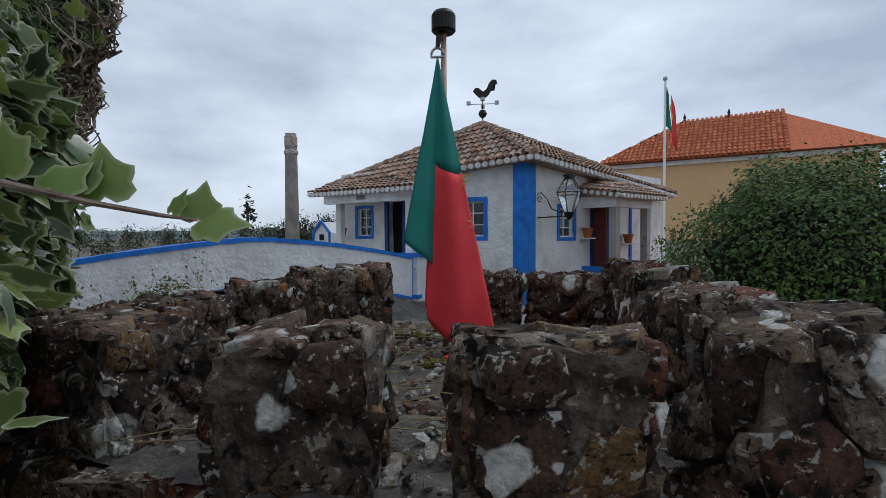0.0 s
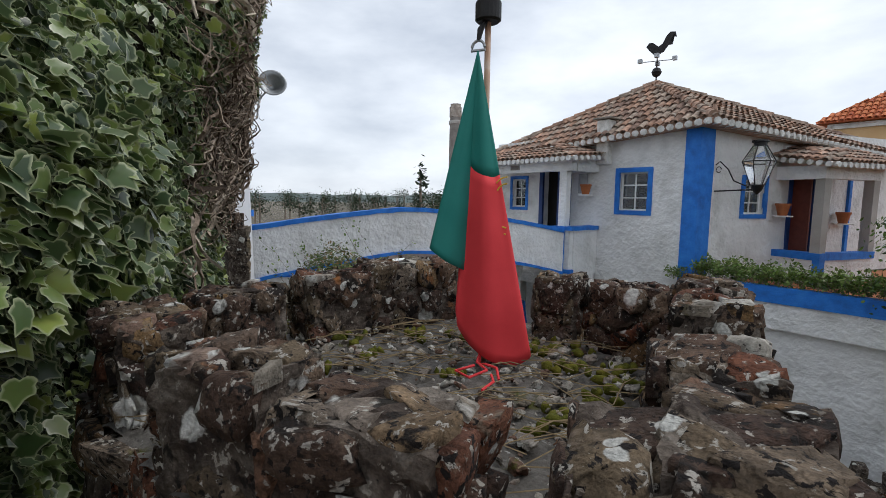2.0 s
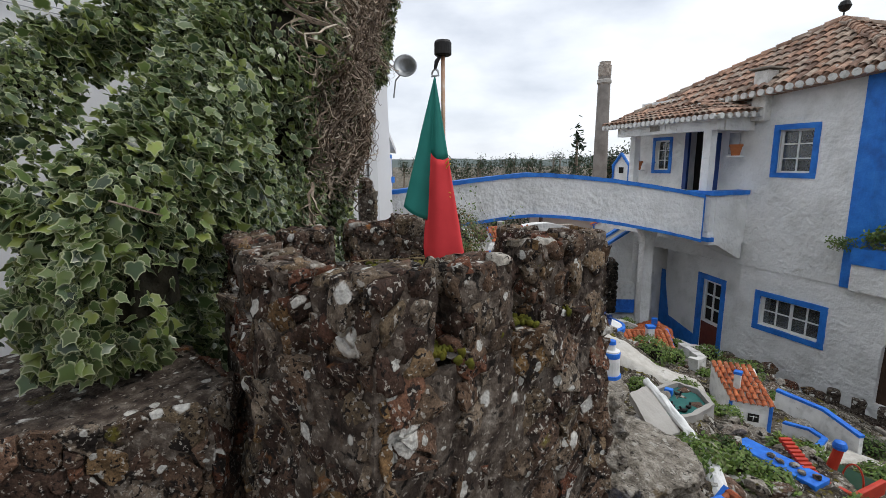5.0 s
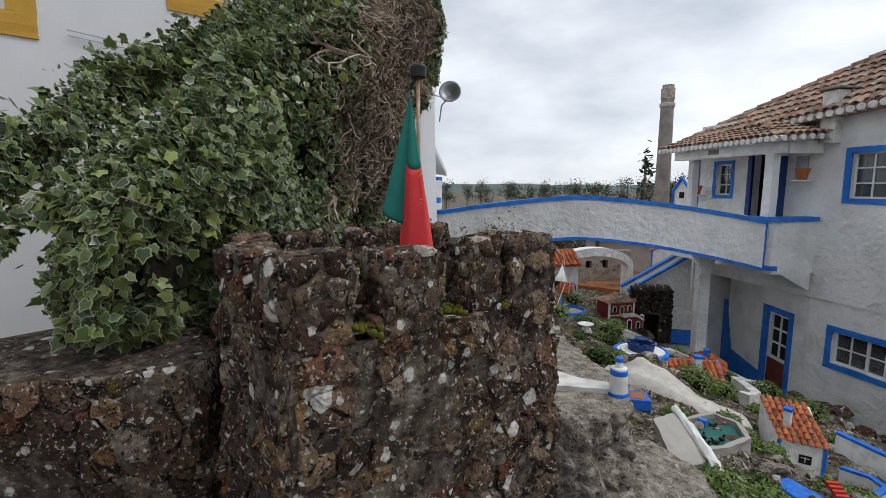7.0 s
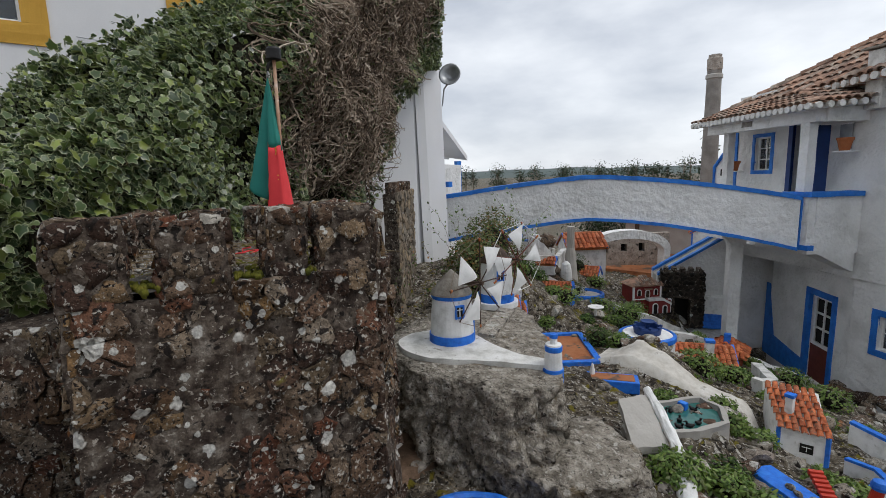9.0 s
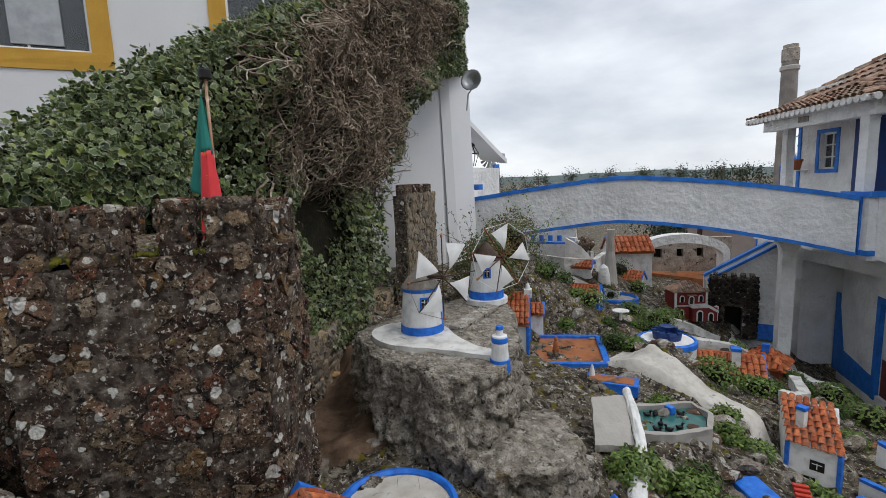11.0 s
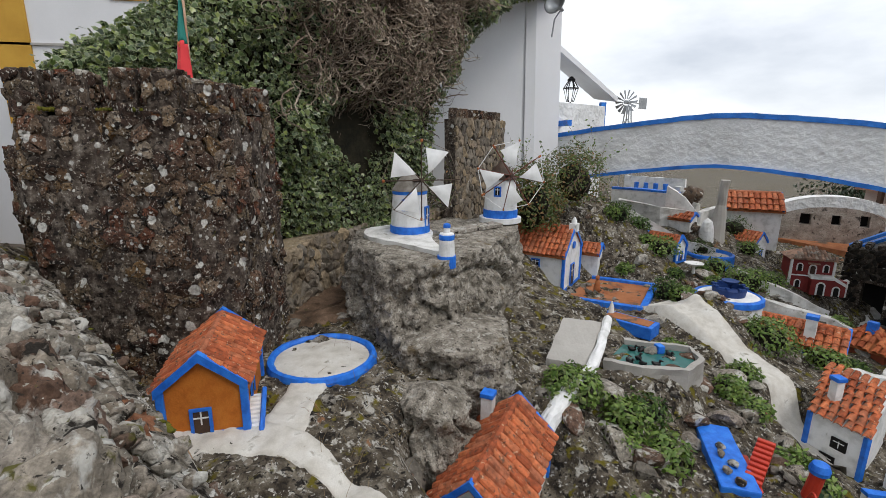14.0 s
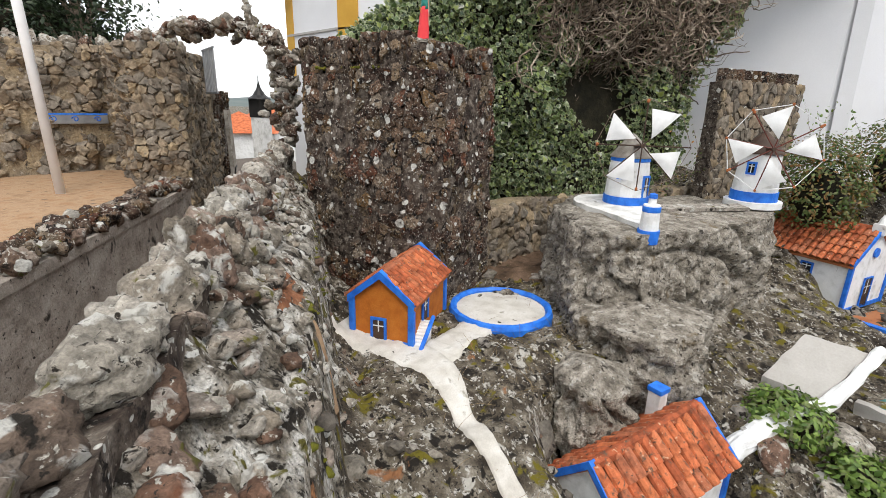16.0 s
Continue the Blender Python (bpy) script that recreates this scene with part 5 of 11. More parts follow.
# inside floor and back, so that the house is closed
back = [HC + HU * 5.85 + HV * 0.1, HC + HU * 5.85 + HV * 6.2, HC + HW * 7.0 + HV * 1.5, HC + HW * 7.0]
bm = bmesh.new()
prism(bm, [HC + HU * 5.85 + HV * 0.02, HC + HU * 5.85 + HV * 6.2, HC + HU * 5.55 + HV * 6.2, HC + HU * 5.55 + HV * 0.02], 0.2, 7.0)
part("end_wall", bm, WHITEWASH, house)
bm = bmesh.new()
prism(bm, [HC + HU * 5.85 + HV * 6.2, HC + HW * 7.0 + HV * 0.3, HC + HW * 7.0, HC + HU * 5.85 + HV * 5.9], 0.2, 6.8)
part("rear_wall", bm, WHITEWASH, house)
# blue corner pilaster, both faces
bm = bmesh.new()
prism(bm, [front(0.30, -0.03, 0)[:2], front(-0.02, -0.03, 0)[:2], flank(0.36, -0.03, 0)[:2], flank(0.36, 0.02, 0)[:2], front(0.02, 0.02, 0)[:2], front(0.30, 0.02, 0)[:2]], 2.98, 7.12)
part("corner_pilaster", roughen(bm, 4, 0.012, 6), BLUE, house, "bright blue painted corner")
# lower storey, running on under the terrace
LOW = lambda s, o, z: front(s - 7.6, o + 0.02, z + 0.1)  # noqa: E731
bm = holed(bmesh.new(), 9.95, 2.95, [(8.16, 1.56, 9.42, 2.26), (6.42, 0.72, 7.10, 2.16)], 0.35, LOW)
part("lower_front_wall", roughen(bm, 3, 0.015, 2.5), WHITEWASH, house)
window(house, lambda s, o, z: LOW(9.42 - s + 8.16, o, z - 0.1), 8.16, 1.66, 9.42, 2.36, 4, 2, 0.12)
# round-headed brown door
bm = bmesh.new()
ring = [(6.40, 0.6), (7.12, 0.6)] + [(6.76 + 0.36 * math.cos(a), 1.82 + 0.36 * math.sin(a)) for a in np.linspace(0, math.pi, 13)]
va = [bm.verts.new(LOW(s, 0.10, z)) for s, z in ring]
vb = [bm.verts.new(LOW(s, 0.16, z)) for s, z in ring]
bm.faces.new(va)
bm.faces.new(vb[::-1])
for i in range(len(ring)):
    bm.faces.new((va[i], va[(i + 1) % len(ring)], vb[(i + 1) % len(ring)], vb[i]))
adoor = part("arched_door", bm, WOOD_DARK, house, "dark brown arched plank door")
for k in range(4):
    bm = bmesh.new()
    s = 6.48 + 0.19 * k
    q = [LOW(s - 0.008, 0.085, 0.62), LOW(s + 0.008, 0.085, 0.62), LOW(s + 0.008, 0.085, 2.05), LOW(s - 0.008, 0.085, 2.05)]
    q += [LOW(s - 0.008, 0.105, 0.62), LOW(s + 0.008, 0.105, 0.62), LOW(s + 0.008, 0.105, 2.05), LOW(s - 0.008, 0.105, 2.05)]
    vv = [bm.verts.new(p) for p in q]
    for f in ((0, 1, 2, 3), (7, 6, 5, 4), (0, 4, 5, 1), (1, 5, 6, 2), (2, 6, 7, 3), (3, 7, 4, 0)):
        bm.faces.new([vv[i] for i in f])
    part("batten", bm, WOOD_DARK, adoor)
# white head that makes the opening round
bm = bmesh.new()
for sgn in (-1, 1):
    arc = [(6.76 + sgn * 0.345 * math.cos(a), 1.76 + 0.36 * math.sin(a)) for a in np.linspace(0, math.pi / 2, 8)]
    poly = arc + [(6.76, 2.17), (6.76 + sgn * 0.35, 2.17)]
    va = [bm.verts.new(LOW(s, 0.0, z)) for s, z in poly]
    vb = [bm.verts.new(LOW(s, 0.09, z)) for s, z in poly]
    bm.faces.new(va)
    bm.faces.new(vb[::-1])
    for i in range(len(poly)):
        bm.faces.new((va[i], va[(i + 1) % len(poly)], vb[(i + 1) % len(poly)], vb[i]))
part("door_head", bm, WHITEWASH, adoor, "whitewashed round head")
# terrace parapet with its blue band, planter and ledge
bm = bmesh.new()
prism(bm, [front(0.08, -0.14, 0)[:2], front(-7.6, -0.14, 0)[:2], front(-7.6, 0.3, 0)[:2], front(-0.1, 0.3, 0)[:2]], 2.98, 3.72)
part("terrace_parapet", roughen(bm, 4, 0.015, 3), WHITEWASH, house)
bm = bmesh.new()
prism(bm, [front(0.1, -0.17, 0)[:2], front(-7.6, -0.17, 0)[:2], front(-7.6, 0.05, 0)[:2], front(0.1, 0.05, 0)[:2]], 3.5, 3.82)
part("blue_band", roughen(bm, 5, 0.014, 4), BLUE, house, "blue painted parapet band")
bm = prism(bmesh.new(), [front(0.0, 0.25, 0)[:2], front(-7.6, 0.25, 0)[:2], front(-7.6, 8, 0)[:2], flank(7.0, -0.02, 0)[:2]], 3.1, 3.66)
part("terrace_floor", bm, TERRACOTTA, house)


def canal_tiles(base, eave, up, mask, tw, tl, r, seg=5, jitter=0.0, seed=0):
    """Half-round roof tiles laid in courses. base: a corner; eave, up: directions in the slope. mask(x, y): whether a tile stands there."""
    g = random.Random(seed)
    eave, up = Vector(eave).normalized(), Vector(up).normalized()
    nrm = eave.cross(up).normalized()
    if nrm.z < 0:
        nrm = -nrm
    out = []
    for j in range(200):
        y = j * tl * 0.82
        if y > 12:
            break
        for i in range(200):
            x = i * tw
            if x > 12:
                break
            if not mask(x, y + tl * 0.4):
                continue
            o = Vector(base) + eave * (x + g.uniform(-jitter, jitter)) + up * (y + g.uniform(-jitter, jitter)) + nrm * 0.01
            v, f = [], []
            for e, (yy, rr, lift) in enumerate(((0, r, 0.035 * tl / 0.4), (tl, r * 0.82, 0.0))):
                for th in (1.0, 0.82):
                    for k in range(seg + 1):
                        a = math.pi * k / seg
                        p = o + eave * (-math.cos(a) * rr * th) + up * yy + nrm * (math.sin(a) * rr * th * 0.8 + lift)
                        v.append(tuple(p))
            m = seg + 1
            for k in range(seg):
                f.append((k, k + 1, 2 * m + k + 1, 2 * m + k))
                f.append((k, m + k, m + k + 1, k + 1))
            out.append((v, f))
    return out


# hipped roof
EAVE = [front(-0.34, -0.34, 7.22), front(6.15, -0.32, 6.74), (*(HC + HU * 6.1 + HV * 6.5), 6.74), (*(HC + HW * 7.4 + HN * 0.3), 6.62)]
APEX = Vector((*(HC + HU * 2.14 + HV * 2.1), 8.72))
bm = bmesh.new()
ev = [bm.verts.new(p) for p in EAVE]
lo = [bm.verts.new(Vector(p) - Vector((0, 0, 0.10))) for p in EAVE]
ap = bm.verts.new(APEX)
for i in range(4):
    bm.faces.new((ev[i], ev[(i + 1) % 4], ap))
    bm.faces.new((lo[i], lo[(i + 1) % 4], ev[(i + 1) % 4], ev[i]))
bm.faces.new(lo)
roof = part("roof", bm, TILE_OLD, house, "hipped roof of weathered clay tiles")


def triangle_slope(a, b, apex, tw, tl, r, seed, name, parent, material):
    a, b, apex = Vector(a), Vector(b), Vector(apex)
    e = (b - a)
    w = e.length
    e.normalize()
    foot = a + e * (apex - a).dot(e)
    up = apex - foot
    h = up.length
    up.normalize()
    fx = (foot - a).length
    mask = lambda x, y: y < h and x > fx * y / h - 0.05 and x < w - (w - fx) * y / h + 0.05  # noqa: E731
    return joined(name, canal_tiles(a, e, up, mask, tw, tl, r, 5, 0.012, seed), material, parent, "rows of half-round clay tiles")


triangle_slope(EAVE[0], EAVE[1], APEX, 0.19, 0.42, 0.085, 1, "front_tiling", roof, TILE_OLD)
triangle_slope(EAVE[3], EAVE[0], APEX, 0.19, 0.42, 0.085, 2, "flank_tiling", roof, TILE_OLD)
# pale scalloped row of mortared tiles under the eaves
rng = random.Random(71)
for a, b in ((EAVE[0], EAVE[1]), (EAVE[0], EAVE[3])):
    a, b = Vector(a), Vector(b)
    m = int((b - a).length / 0.19)
    for k in range(m):
        p = a.lerp(b, (k + 0.5) / m) - Vector((0, 0, 0.045))
        inward = (APEX - p)
        inward.z = 0
        inward.normalize()
        bm = cyl(bmesh.new(), p - inward * 0.05, p + inward * 0.2, 0.075, 0.06, 8)
        part("eave_tile", bm, OLD_WHITE, roof)
# ridge caps
bm = bmesh.new()
for e in EAVE[:2] + EAVE[3:]:
    e = Vector(e)
    m = 16
    for k in range(m):
        cyl(bm, e.lerp(APEX, k / m) + Vector((0, 0, 0.06)), e.lerp(APEX, (k + 1.1) / m) + Vector((0, 0, 0.05)), 0.11, 0.085, 8)
tagged(part("ridge_tiling", bm, TILE_OLD, roof, "mortared hip tiles"), kind="stuff")
part("corner_finial", cyl(bmesh.new(), Vector(EAVE[0]) + Vector((0.05, 0.1, 0.0)), Vector(EAVE[0]) + Vector((0.02, 0.08, 0.28)), 0.08, 0.03, 8), TILE_OLD, roof)

# chimney stub on the front wall
bm = boxed(-0.16, -0.2, 0, 0.16, 0.12, 1.1, bevel=0.02)
for v in bm.verts:
    v.co = Vector((*(HC + HU * (2.2 + v.co.x) + HV * v.co.y), 6.4 + v.co.z))
part("chimney_stub", bm, OLD_WHITE, house, "whitewashed chimney stub")
bm = boxed(-0.24, -0.28, 1.12, 0.24, 0.2, 1.16, bevel=0.01)
for v in bm.verts:
    v.co = Vector((*(HC + HU * (2.2 + v.co.x) + HV * v.co.y), 6.4 + v.co.z))
part("chimney_cap", bm, WOOD_GREY, house)

# porch at the bridge's end: parapet, columns, its own little roof
PV = -1.1


def local(u, v, z):
    return (*(HC + HU * u + HV * v), z)


def block(name, u0, v0, z0, u1, v1, z1, material, parent, label="", rough=0.01, cuts=2):
    bm = prism(bmesh.new(), [local(u0, v0, 0)[:2], local(u1, v0, 0)[:2], local(u1, v1, 0)[:2], local(u0, v1, 0)[:2]], z0, z1)
    if rough:
        roughen(bm, cuts, rough, 4)
    return part(name, bm, material, parent, label)


block("porch_floor", 2.36, PV + 0.02, 3.55, 5.7, 0.0, 3.8, WHITEWASH, house, "", 0.01)
block("porch_parapet", 2.38, PV, 3.72, 2.95, PV + 0.2, 4.74, WHITEWASH, house)
block("porch_parapet", 2.36, PV + 0.15, 3.72, 2.56, 0.0, 4.74, WHITEWASH, house)
block("porch_rail", 2.3, PV - 0.03, 4.72, 3.0, PV + 0.22, 4.82, BLUE, house, "blue painted rail")
block("porch_rail", 2.3, PV + 0.22, 4.72, 2.6, -0.02, 4.82, BLUE, house, "blue painted rail")
block("porch_post_paint", 2.52, PV - 0.03, 3.72, 2.66, PV + 0.02, 4.74, BLUE, house, "blue painted post")
block("porch_sill_paint", 2.3, PV - 0.03, 3.64, 3.0, PV + 0.1, 3.74, BLUE, house, "blue painted lower band")
block("column", 2.54, PV + 0.02, 4.8, 2.74, PV + 0.2, 6.25, WHITEWASH, house, "white column")
block("column", 5.25, PV + 0.4, 4.7, 5.43, PV + 0.58, 6.3, WHITEWASH, house, "white column")
block("lintel", 2.4, PV + 0.0, 6.2, 5.5, PV + 0.22, 6.5, WHITEWASH, house)
block("lintel", 2.36, PV + 0.2, 6.2, 2.58, -0.02, 6.5, WHITEWASH, house)
block("name_plate", 4.0, PV - 0.02, 6.28, 4.3, PV + 0.0, 6.4, WOOD_GREY, house, "small dark plate", 0)
# open doorway to the porch
block("door_frame", 3.48, -0.02, 4.75, 3.6, 0.05, 6.3, DARK_BLUE, house, "dark blue door frame", 0)
block("door_frame", 4.1, -0.02, 4.75, 4.22, 0.05, 6.3, DARK_BLUE, house, "dark blue door frame", 0)
# a near-black sheet paints the shade beyond the porch doorway
block("doorway_room", 3.4, 0.32, 4.7, 4.3, 0.36, 6.4, DARK, house, "near-black sheet, shade beyond the doorway as colour", 0)
block("open_door", 3.15, -0.5, 4.78, 3.2, -0.03, 6.2, DARK_BLUE, house, "open dark blue door", 0)
# porch roof
PE = [local(2.2, PV - 0.28, 6.52), local(6.0, PV - 0.1, 6.52), local(6.0, 0.2, 6.85), local(2.1, 0.1, 6.62)]
pa, pb = Vector(local(3.2, -0.1, 6.95)), Vector(local(5.5, -0.05, 6.98))
bm = bmesh.new()
q = [bm.verts.new(p) for p in (PE[0], PE[1], pb, pa, PE[3])]
low_q = [bm.verts.new(Vector(p) - Vector((0, 0, 0.08))) for p in (PE[0], PE[1], PE[2], PE[3])]
bm.faces.new((q[0], q[1], q[2], q[3]))
bm.faces.new((q[0], q[3], q[4]))
bm.faces.new(low_q)
proof = part("porch_roof", bm, TILE_OLD, house, "small tiled porch roof")
a, b = Vector(PE[0]), Vector(PE[1])
e = (b - a).normalized()
up = (pa - a) - e * (pa - a).dot(e)
joined("porch_tiling", canal_tiles(a, e, up, lambda x, y: y < up.length and y * 0.95 < x < 3.8, 0.17, 0.34, 0.078, 5, 0.01, 5), TILE_OLD, proof, "rows of clay tiles")
a2 = Vector(PE[3])
e2 = (Vector(PE[0]) - a2).normalized()
up2 = (pa - Vector(PE[0])) - e2 * (pa - Vector(PE[0])).dot(e2)
joined("porch_side_tiling", canal_tiles(a2, e2, up2, lambda x, y: y < up2.length and x < 1.35 - y * 0.4 and x > 0.2 * y, 0.17, 0.34, 0.078, 5, 0.01, 6), TILE_OLD, proof, "rows of clay tiles")
for k in range(24):
    p = Vector(PE[0]).lerp(Vector(PE[1]), (k + 0.5) / 24) - Vector((0, 0, 0.04))
    part("eave_tile", cyl(bmesh.new(), p - Vector((*HV, 0)) * 0.04, p + Vector((*HV, 0)) * 0.15, 0.066, 0.055, 8), OLD_WHITE, proof)
for k in range(7):
    p = Vector(PE[0]).lerp(a2, (k + 0.5) / 7) - Vector((0, 0, 0.04))
    part("eave_tile", cyl(bmesh.new(), p - Vector((*HU, 0)) * 0.04, p + Vector((*HU, 0)) * 0.15, 0.066, 0.055, 8), OLD_WHITE, proof)
# blue strip at the house's far edge
block("edge_strip", 5.82, -0.03, 4.6, 5.92, 0.1, 6.9, BLUE, house, "blue painted edge")
# flank porch
PS0, PS1, PO = 2.4, 4.05, 1.0


def flank_block(name, s0, o0, z0, s1, o1, z1, material, parent, label="", rough=0.01):
    bm = prism(bmesh.new(), [flank(s0, -o0, 0)[:2], flank(s1, -o0, 0)[:2], flank(s1, -o1, 0)[:2], flank(s0, -o1, 0)[:2]], z0, z1)
    if rough:
        roughen(bm, 2, rough, 4)
    return part(name, bm, material, parent, label)


flank_block("side_parapet", PS0, 0.0, 3.6, PS0 + 0.16, PO, 4.22, WHITEWASH, house)
flank_block("side_parapet", PS0, PO - 0.16, 3.6, PS1 + 0.2, PO, 4.22, WHITEWASH, house)
flank_block("side_rail", PS0 - 0.03, 0.0, 4.2, PS0 + 0.19, PO + 0.03, 4.36, BLUE, house, "blue painted rail")
flank_block("side_rail", PS0 + 0.19, PO - 0.19, 4.2, PS1 + 0.2, PO + 0.03, 4.36, BLUE, house, "blue painted rail")
flank_block("side_corner_paint", PS0 - 0.02, PO - 0.12, 3.6, PS0 + 0.18, PO + 0.02, 4.21, BLUE, house, "blue painted corner")
flank_block("stone_column", PS0 + 0.0, PO - 0.2, 4.34, PS0 + 0.2, PO, 6.05, RENDER_GREY, house, "plain stone column")
flank_block("stone_column", PS1, PO - 0.2, 4.34, PS1 + 0.2, PO, 6.05, RENDER_GREY, house, "plain stone column")
flank_block("side_lintel", PS0 - 0.05, PO - 0.22, 6.02, PS1 + 0.25, PO + 0.02, 6.32, WHITEWASH, house)
flank_block("side_lintel", PS0 - 0.05, 0.0, 6.02, PS0 + 0.17, PO - 0.2, 6.32, WHITEWASH, house)
flank_block("side_door_frame", 2.78, -0.02, 4.2, 2.88, 0.04, 6.2, DARK_BLUE, house, "dark blue door frame", 0)
flank_block("side_door_frame", 3.62, -0.02, 4.2, 3.74, 0.04, 6.2, DARK_BLUE, house, "dark blue door frame", 0)
# shade beyond the side door, painted on a near-black sheet
flank_block("side_doorway_room", 2.7, -0.36, 4.0, 3.8, -0.32, 6.3, DARK, house, "near-black sheet, shade beyond the doorway as colour", 0)
flank_block("open_side_door", 2.9, 0.0, 4.1, 2.94, 0.42, 6.05, WOOD_RED, house, "open red-brown door", 0)
flank_block("end_post_paint", 4.9, 0.0, 4.2, 5.0, 0.06, 6.3, BLUE, house, "blue painted post", 0)
SE = [flank(PS0 - 0.25, 0.0, 6.55), flank(PS0 - 0.25, -(PO + 0.28), 6.34), flank(PS1 + 0.6, -(PO + 0.28), 6.34), flank(PS1 + 0.6, 0.0, 6.6)]
sa, sb = Vector(flank(PS0 + 0.55, -0.25, 6.78)), Vector(flank(PS1 + 0.6, -0.1, 6.8))
bm = bmesh.new()
q = [bm.verts.new(p) for p in (SE[0], SE[1], SE[2], sb, sa)]
bm.faces.new((q[0], q[1], q[4]))
bm.faces.new((q[1], q[2], q[3], q[4]))
bm.faces.new([bm.verts.new(Vector(p) - Vector((0, 0, 0.07))) for p in SE])
sroof = part("side_porch_roof", bm, TILE_OLD, house, "small tiled side porch roof")
e = (Vector(SE[1]) - Vector(SE[0])).normalized()
up = (sa - Vector(SE[0])) - e * (sa - Vector(SE[0])).dot(e)
joined("side_porch_tiling", canal_tiles(SE[0], e, up, lambda x, y: y < up.length and x < 1.3 - y * 0.3, 0.16, 0.32, 0.074, 5, 0.01, 7), TILE_OLD, sroof, "rows of clay tiles")
e = (Vector(SE[2]) - Vector(SE[1])).normalized()
up3 = (sa - Vector(SE[1])) - e * (sa - Vector(SE[1])).dot(e)
joined("side_porch_front_tiling", canal_tiles(SE[1], e, up3, lambda x, y: y < up3.length and y * 0.7 < x < 2.5, 0.16, 0.32, 0.074, 5, 0.01, 8), TILE_OLD, sroof, "rows of clay tiles")
for p0, p1, m, inw in ((SE[0], SE[1], 7, HW), (SE[1], SE[2], 14, -HN)):
    for k in range(m):
        p = Vector(p0).lerp(Vector(p1), (k + 0.5) / m) - Vector((0, 0, 0.04))
        part("eave_tile", cyl(bmesh.new(), p - Vector((*inw, 0)) * 0.04, p + Vector((*inw, 0)) * 0.15, 0.062, 0.052, 8), OLD_WHITE, sroof)

# weathercock
cock = thing("weathercock", "iron weathercock with ball and compass arms on the roof", "weathervane", (APEX.x, APEX.y, HZ(APEX.z)))
part("rod", cyl(bmesh.new(), (0, 0, -0.1), (0, 0, 0.95), 0.018, seg=8), IRON, cock)
part("ball", lathe(bmesh.new(), [(0.02, 0.2), (0.09, 0.24), (0.13, 0.33), (0.09, 0.42), (0.02, 0.46)], 14), IRON, cock)
bm = bmesh.new()
for a in (0.3, 0.3 + math.pi / 2):
    cyl(bm, (-0.42 * math.cos(a), -0.42 * math.sin(a), 0.62), (0.42 * math.cos(a), 0.42 * math.sin(a), 0.62), 0.012, seg=6)
for a in (0.3, 0.3 + math.pi / 2, 0.3 + math.pi, 0.3 + 1.5 * math.pi):
    c = Vector((0.42 * math.cos(a), 0.42 * math.sin(a), 0.62))
    box(bm, c.x - 0.05, c.y - 0.05, 0.6, c.x + 0.05, c.y + 0.05, 0.7)
part("compass_cross", bm, GREY_METAL, cock)
# the bird: body, neck, tail and comb from bent plates
bm = bmesh.new()
outline = [(-0.30, 1.02), (-0.22, 1.12), (-0.12, 1.10), (0.02, 0.98), (0.12, 1.04), (0.20, 1.20), (0.30, 1.30), (0.42, 1.28), (0.46, 1.14), (0.38, 1.18), (0.32, 1.10), (0.36, 0.98), (0.26, 0.98), (0.16, 0.84), (0.04, 0.78), (-0.10, 0.80), (-0.22, 0.92), (-0.26, 1.0)]
for th in (0.0,):
    va = [bm.verts.new((x, -0.02, z)) for x, z in outline]
    vb = [bm.verts.new((x, 0.02, z)) for x, z in outline]
    bm.faces.new(va)
    bm.faces.new(vb[::-1])
    for i in range(len(outline)):
        bm.faces.new((va[i], va[(i + 1) % len(outline)], vb[(i + 1) % len(outline)], vb[i]))
bmesh.ops.triangulate(bm, faces=bm.faces[:])
part("cockerel", bm, IRON, cock, "flat iron cockerel")
cock.rotation_euler.z = radians(-20)

# street lantern on the corner
lant = thing("wall_lantern", "black iron wall lantern with clear glass on a scrolled bracket", "lantern")
q0, q1 = Vector(flank(0.42, -0.03, 5.58)), Vector(flank(1.0, -0.55, 5.62))
tip = q0 + (q1 - q0) * 1.0
bm = bmesh.new()
tube(bm, [q0, q0.lerp(tip, 0.5), tip], 0.018, 6)
tube(bm, [q0 + Vector((0, 0, 0.55)), q0.lerp(tip, 0.1) + Vector((0, 0, 0.62)), q0.lerp(tip, 0.3) + Vector((0, 0, 0.45)), q0.lerp(tip, 0.45) + Vector((0, 0, 0.2)), q0.lerp(tip, 0.8) + Vector((0, 0, 0.06))], 0.014, 6)
tube(bm, [q0.lerp(tip, 0.08) + Vector((0, 0, 0.45 + 0.06 * math.sin(a))) + (tip - q0) * 0.06 * math.cos(a) for a in np.linspace(0, 5.5, 10)], 0.01, 6)
part("bracket", bm, IRON, lant, "scrolled iron bracket")
top_c = Vector((tip.x, tip.y, 5.71))
for k in range(6):
    a, b_ = k * math.tau / 6, (k + 1) * math.tau / 6
    on = lambda r, z, a: top_c + Vector((r * math.cos(a), r * math.sin(a), z))  # noqa: E731
    part("cage_bar", tube(bmesh.new(), [on(0.13, 0.0, a), on(0.30, 0.48, a), on(0.12, 0.80, a)], 0.013, 5), IRON, lant)
    part("cage_rim", tube(bmesh.new(), [on(0.30, 0.48, a), on(0.30, 0.48, b_)], 0.013, 5), IRON, lant)
    part("cage_foot", tube(bmesh.new(), [on(0.13, 0.0, a), on(0.13, 0.0, b_)], 0.013, 5), IRON, lant)
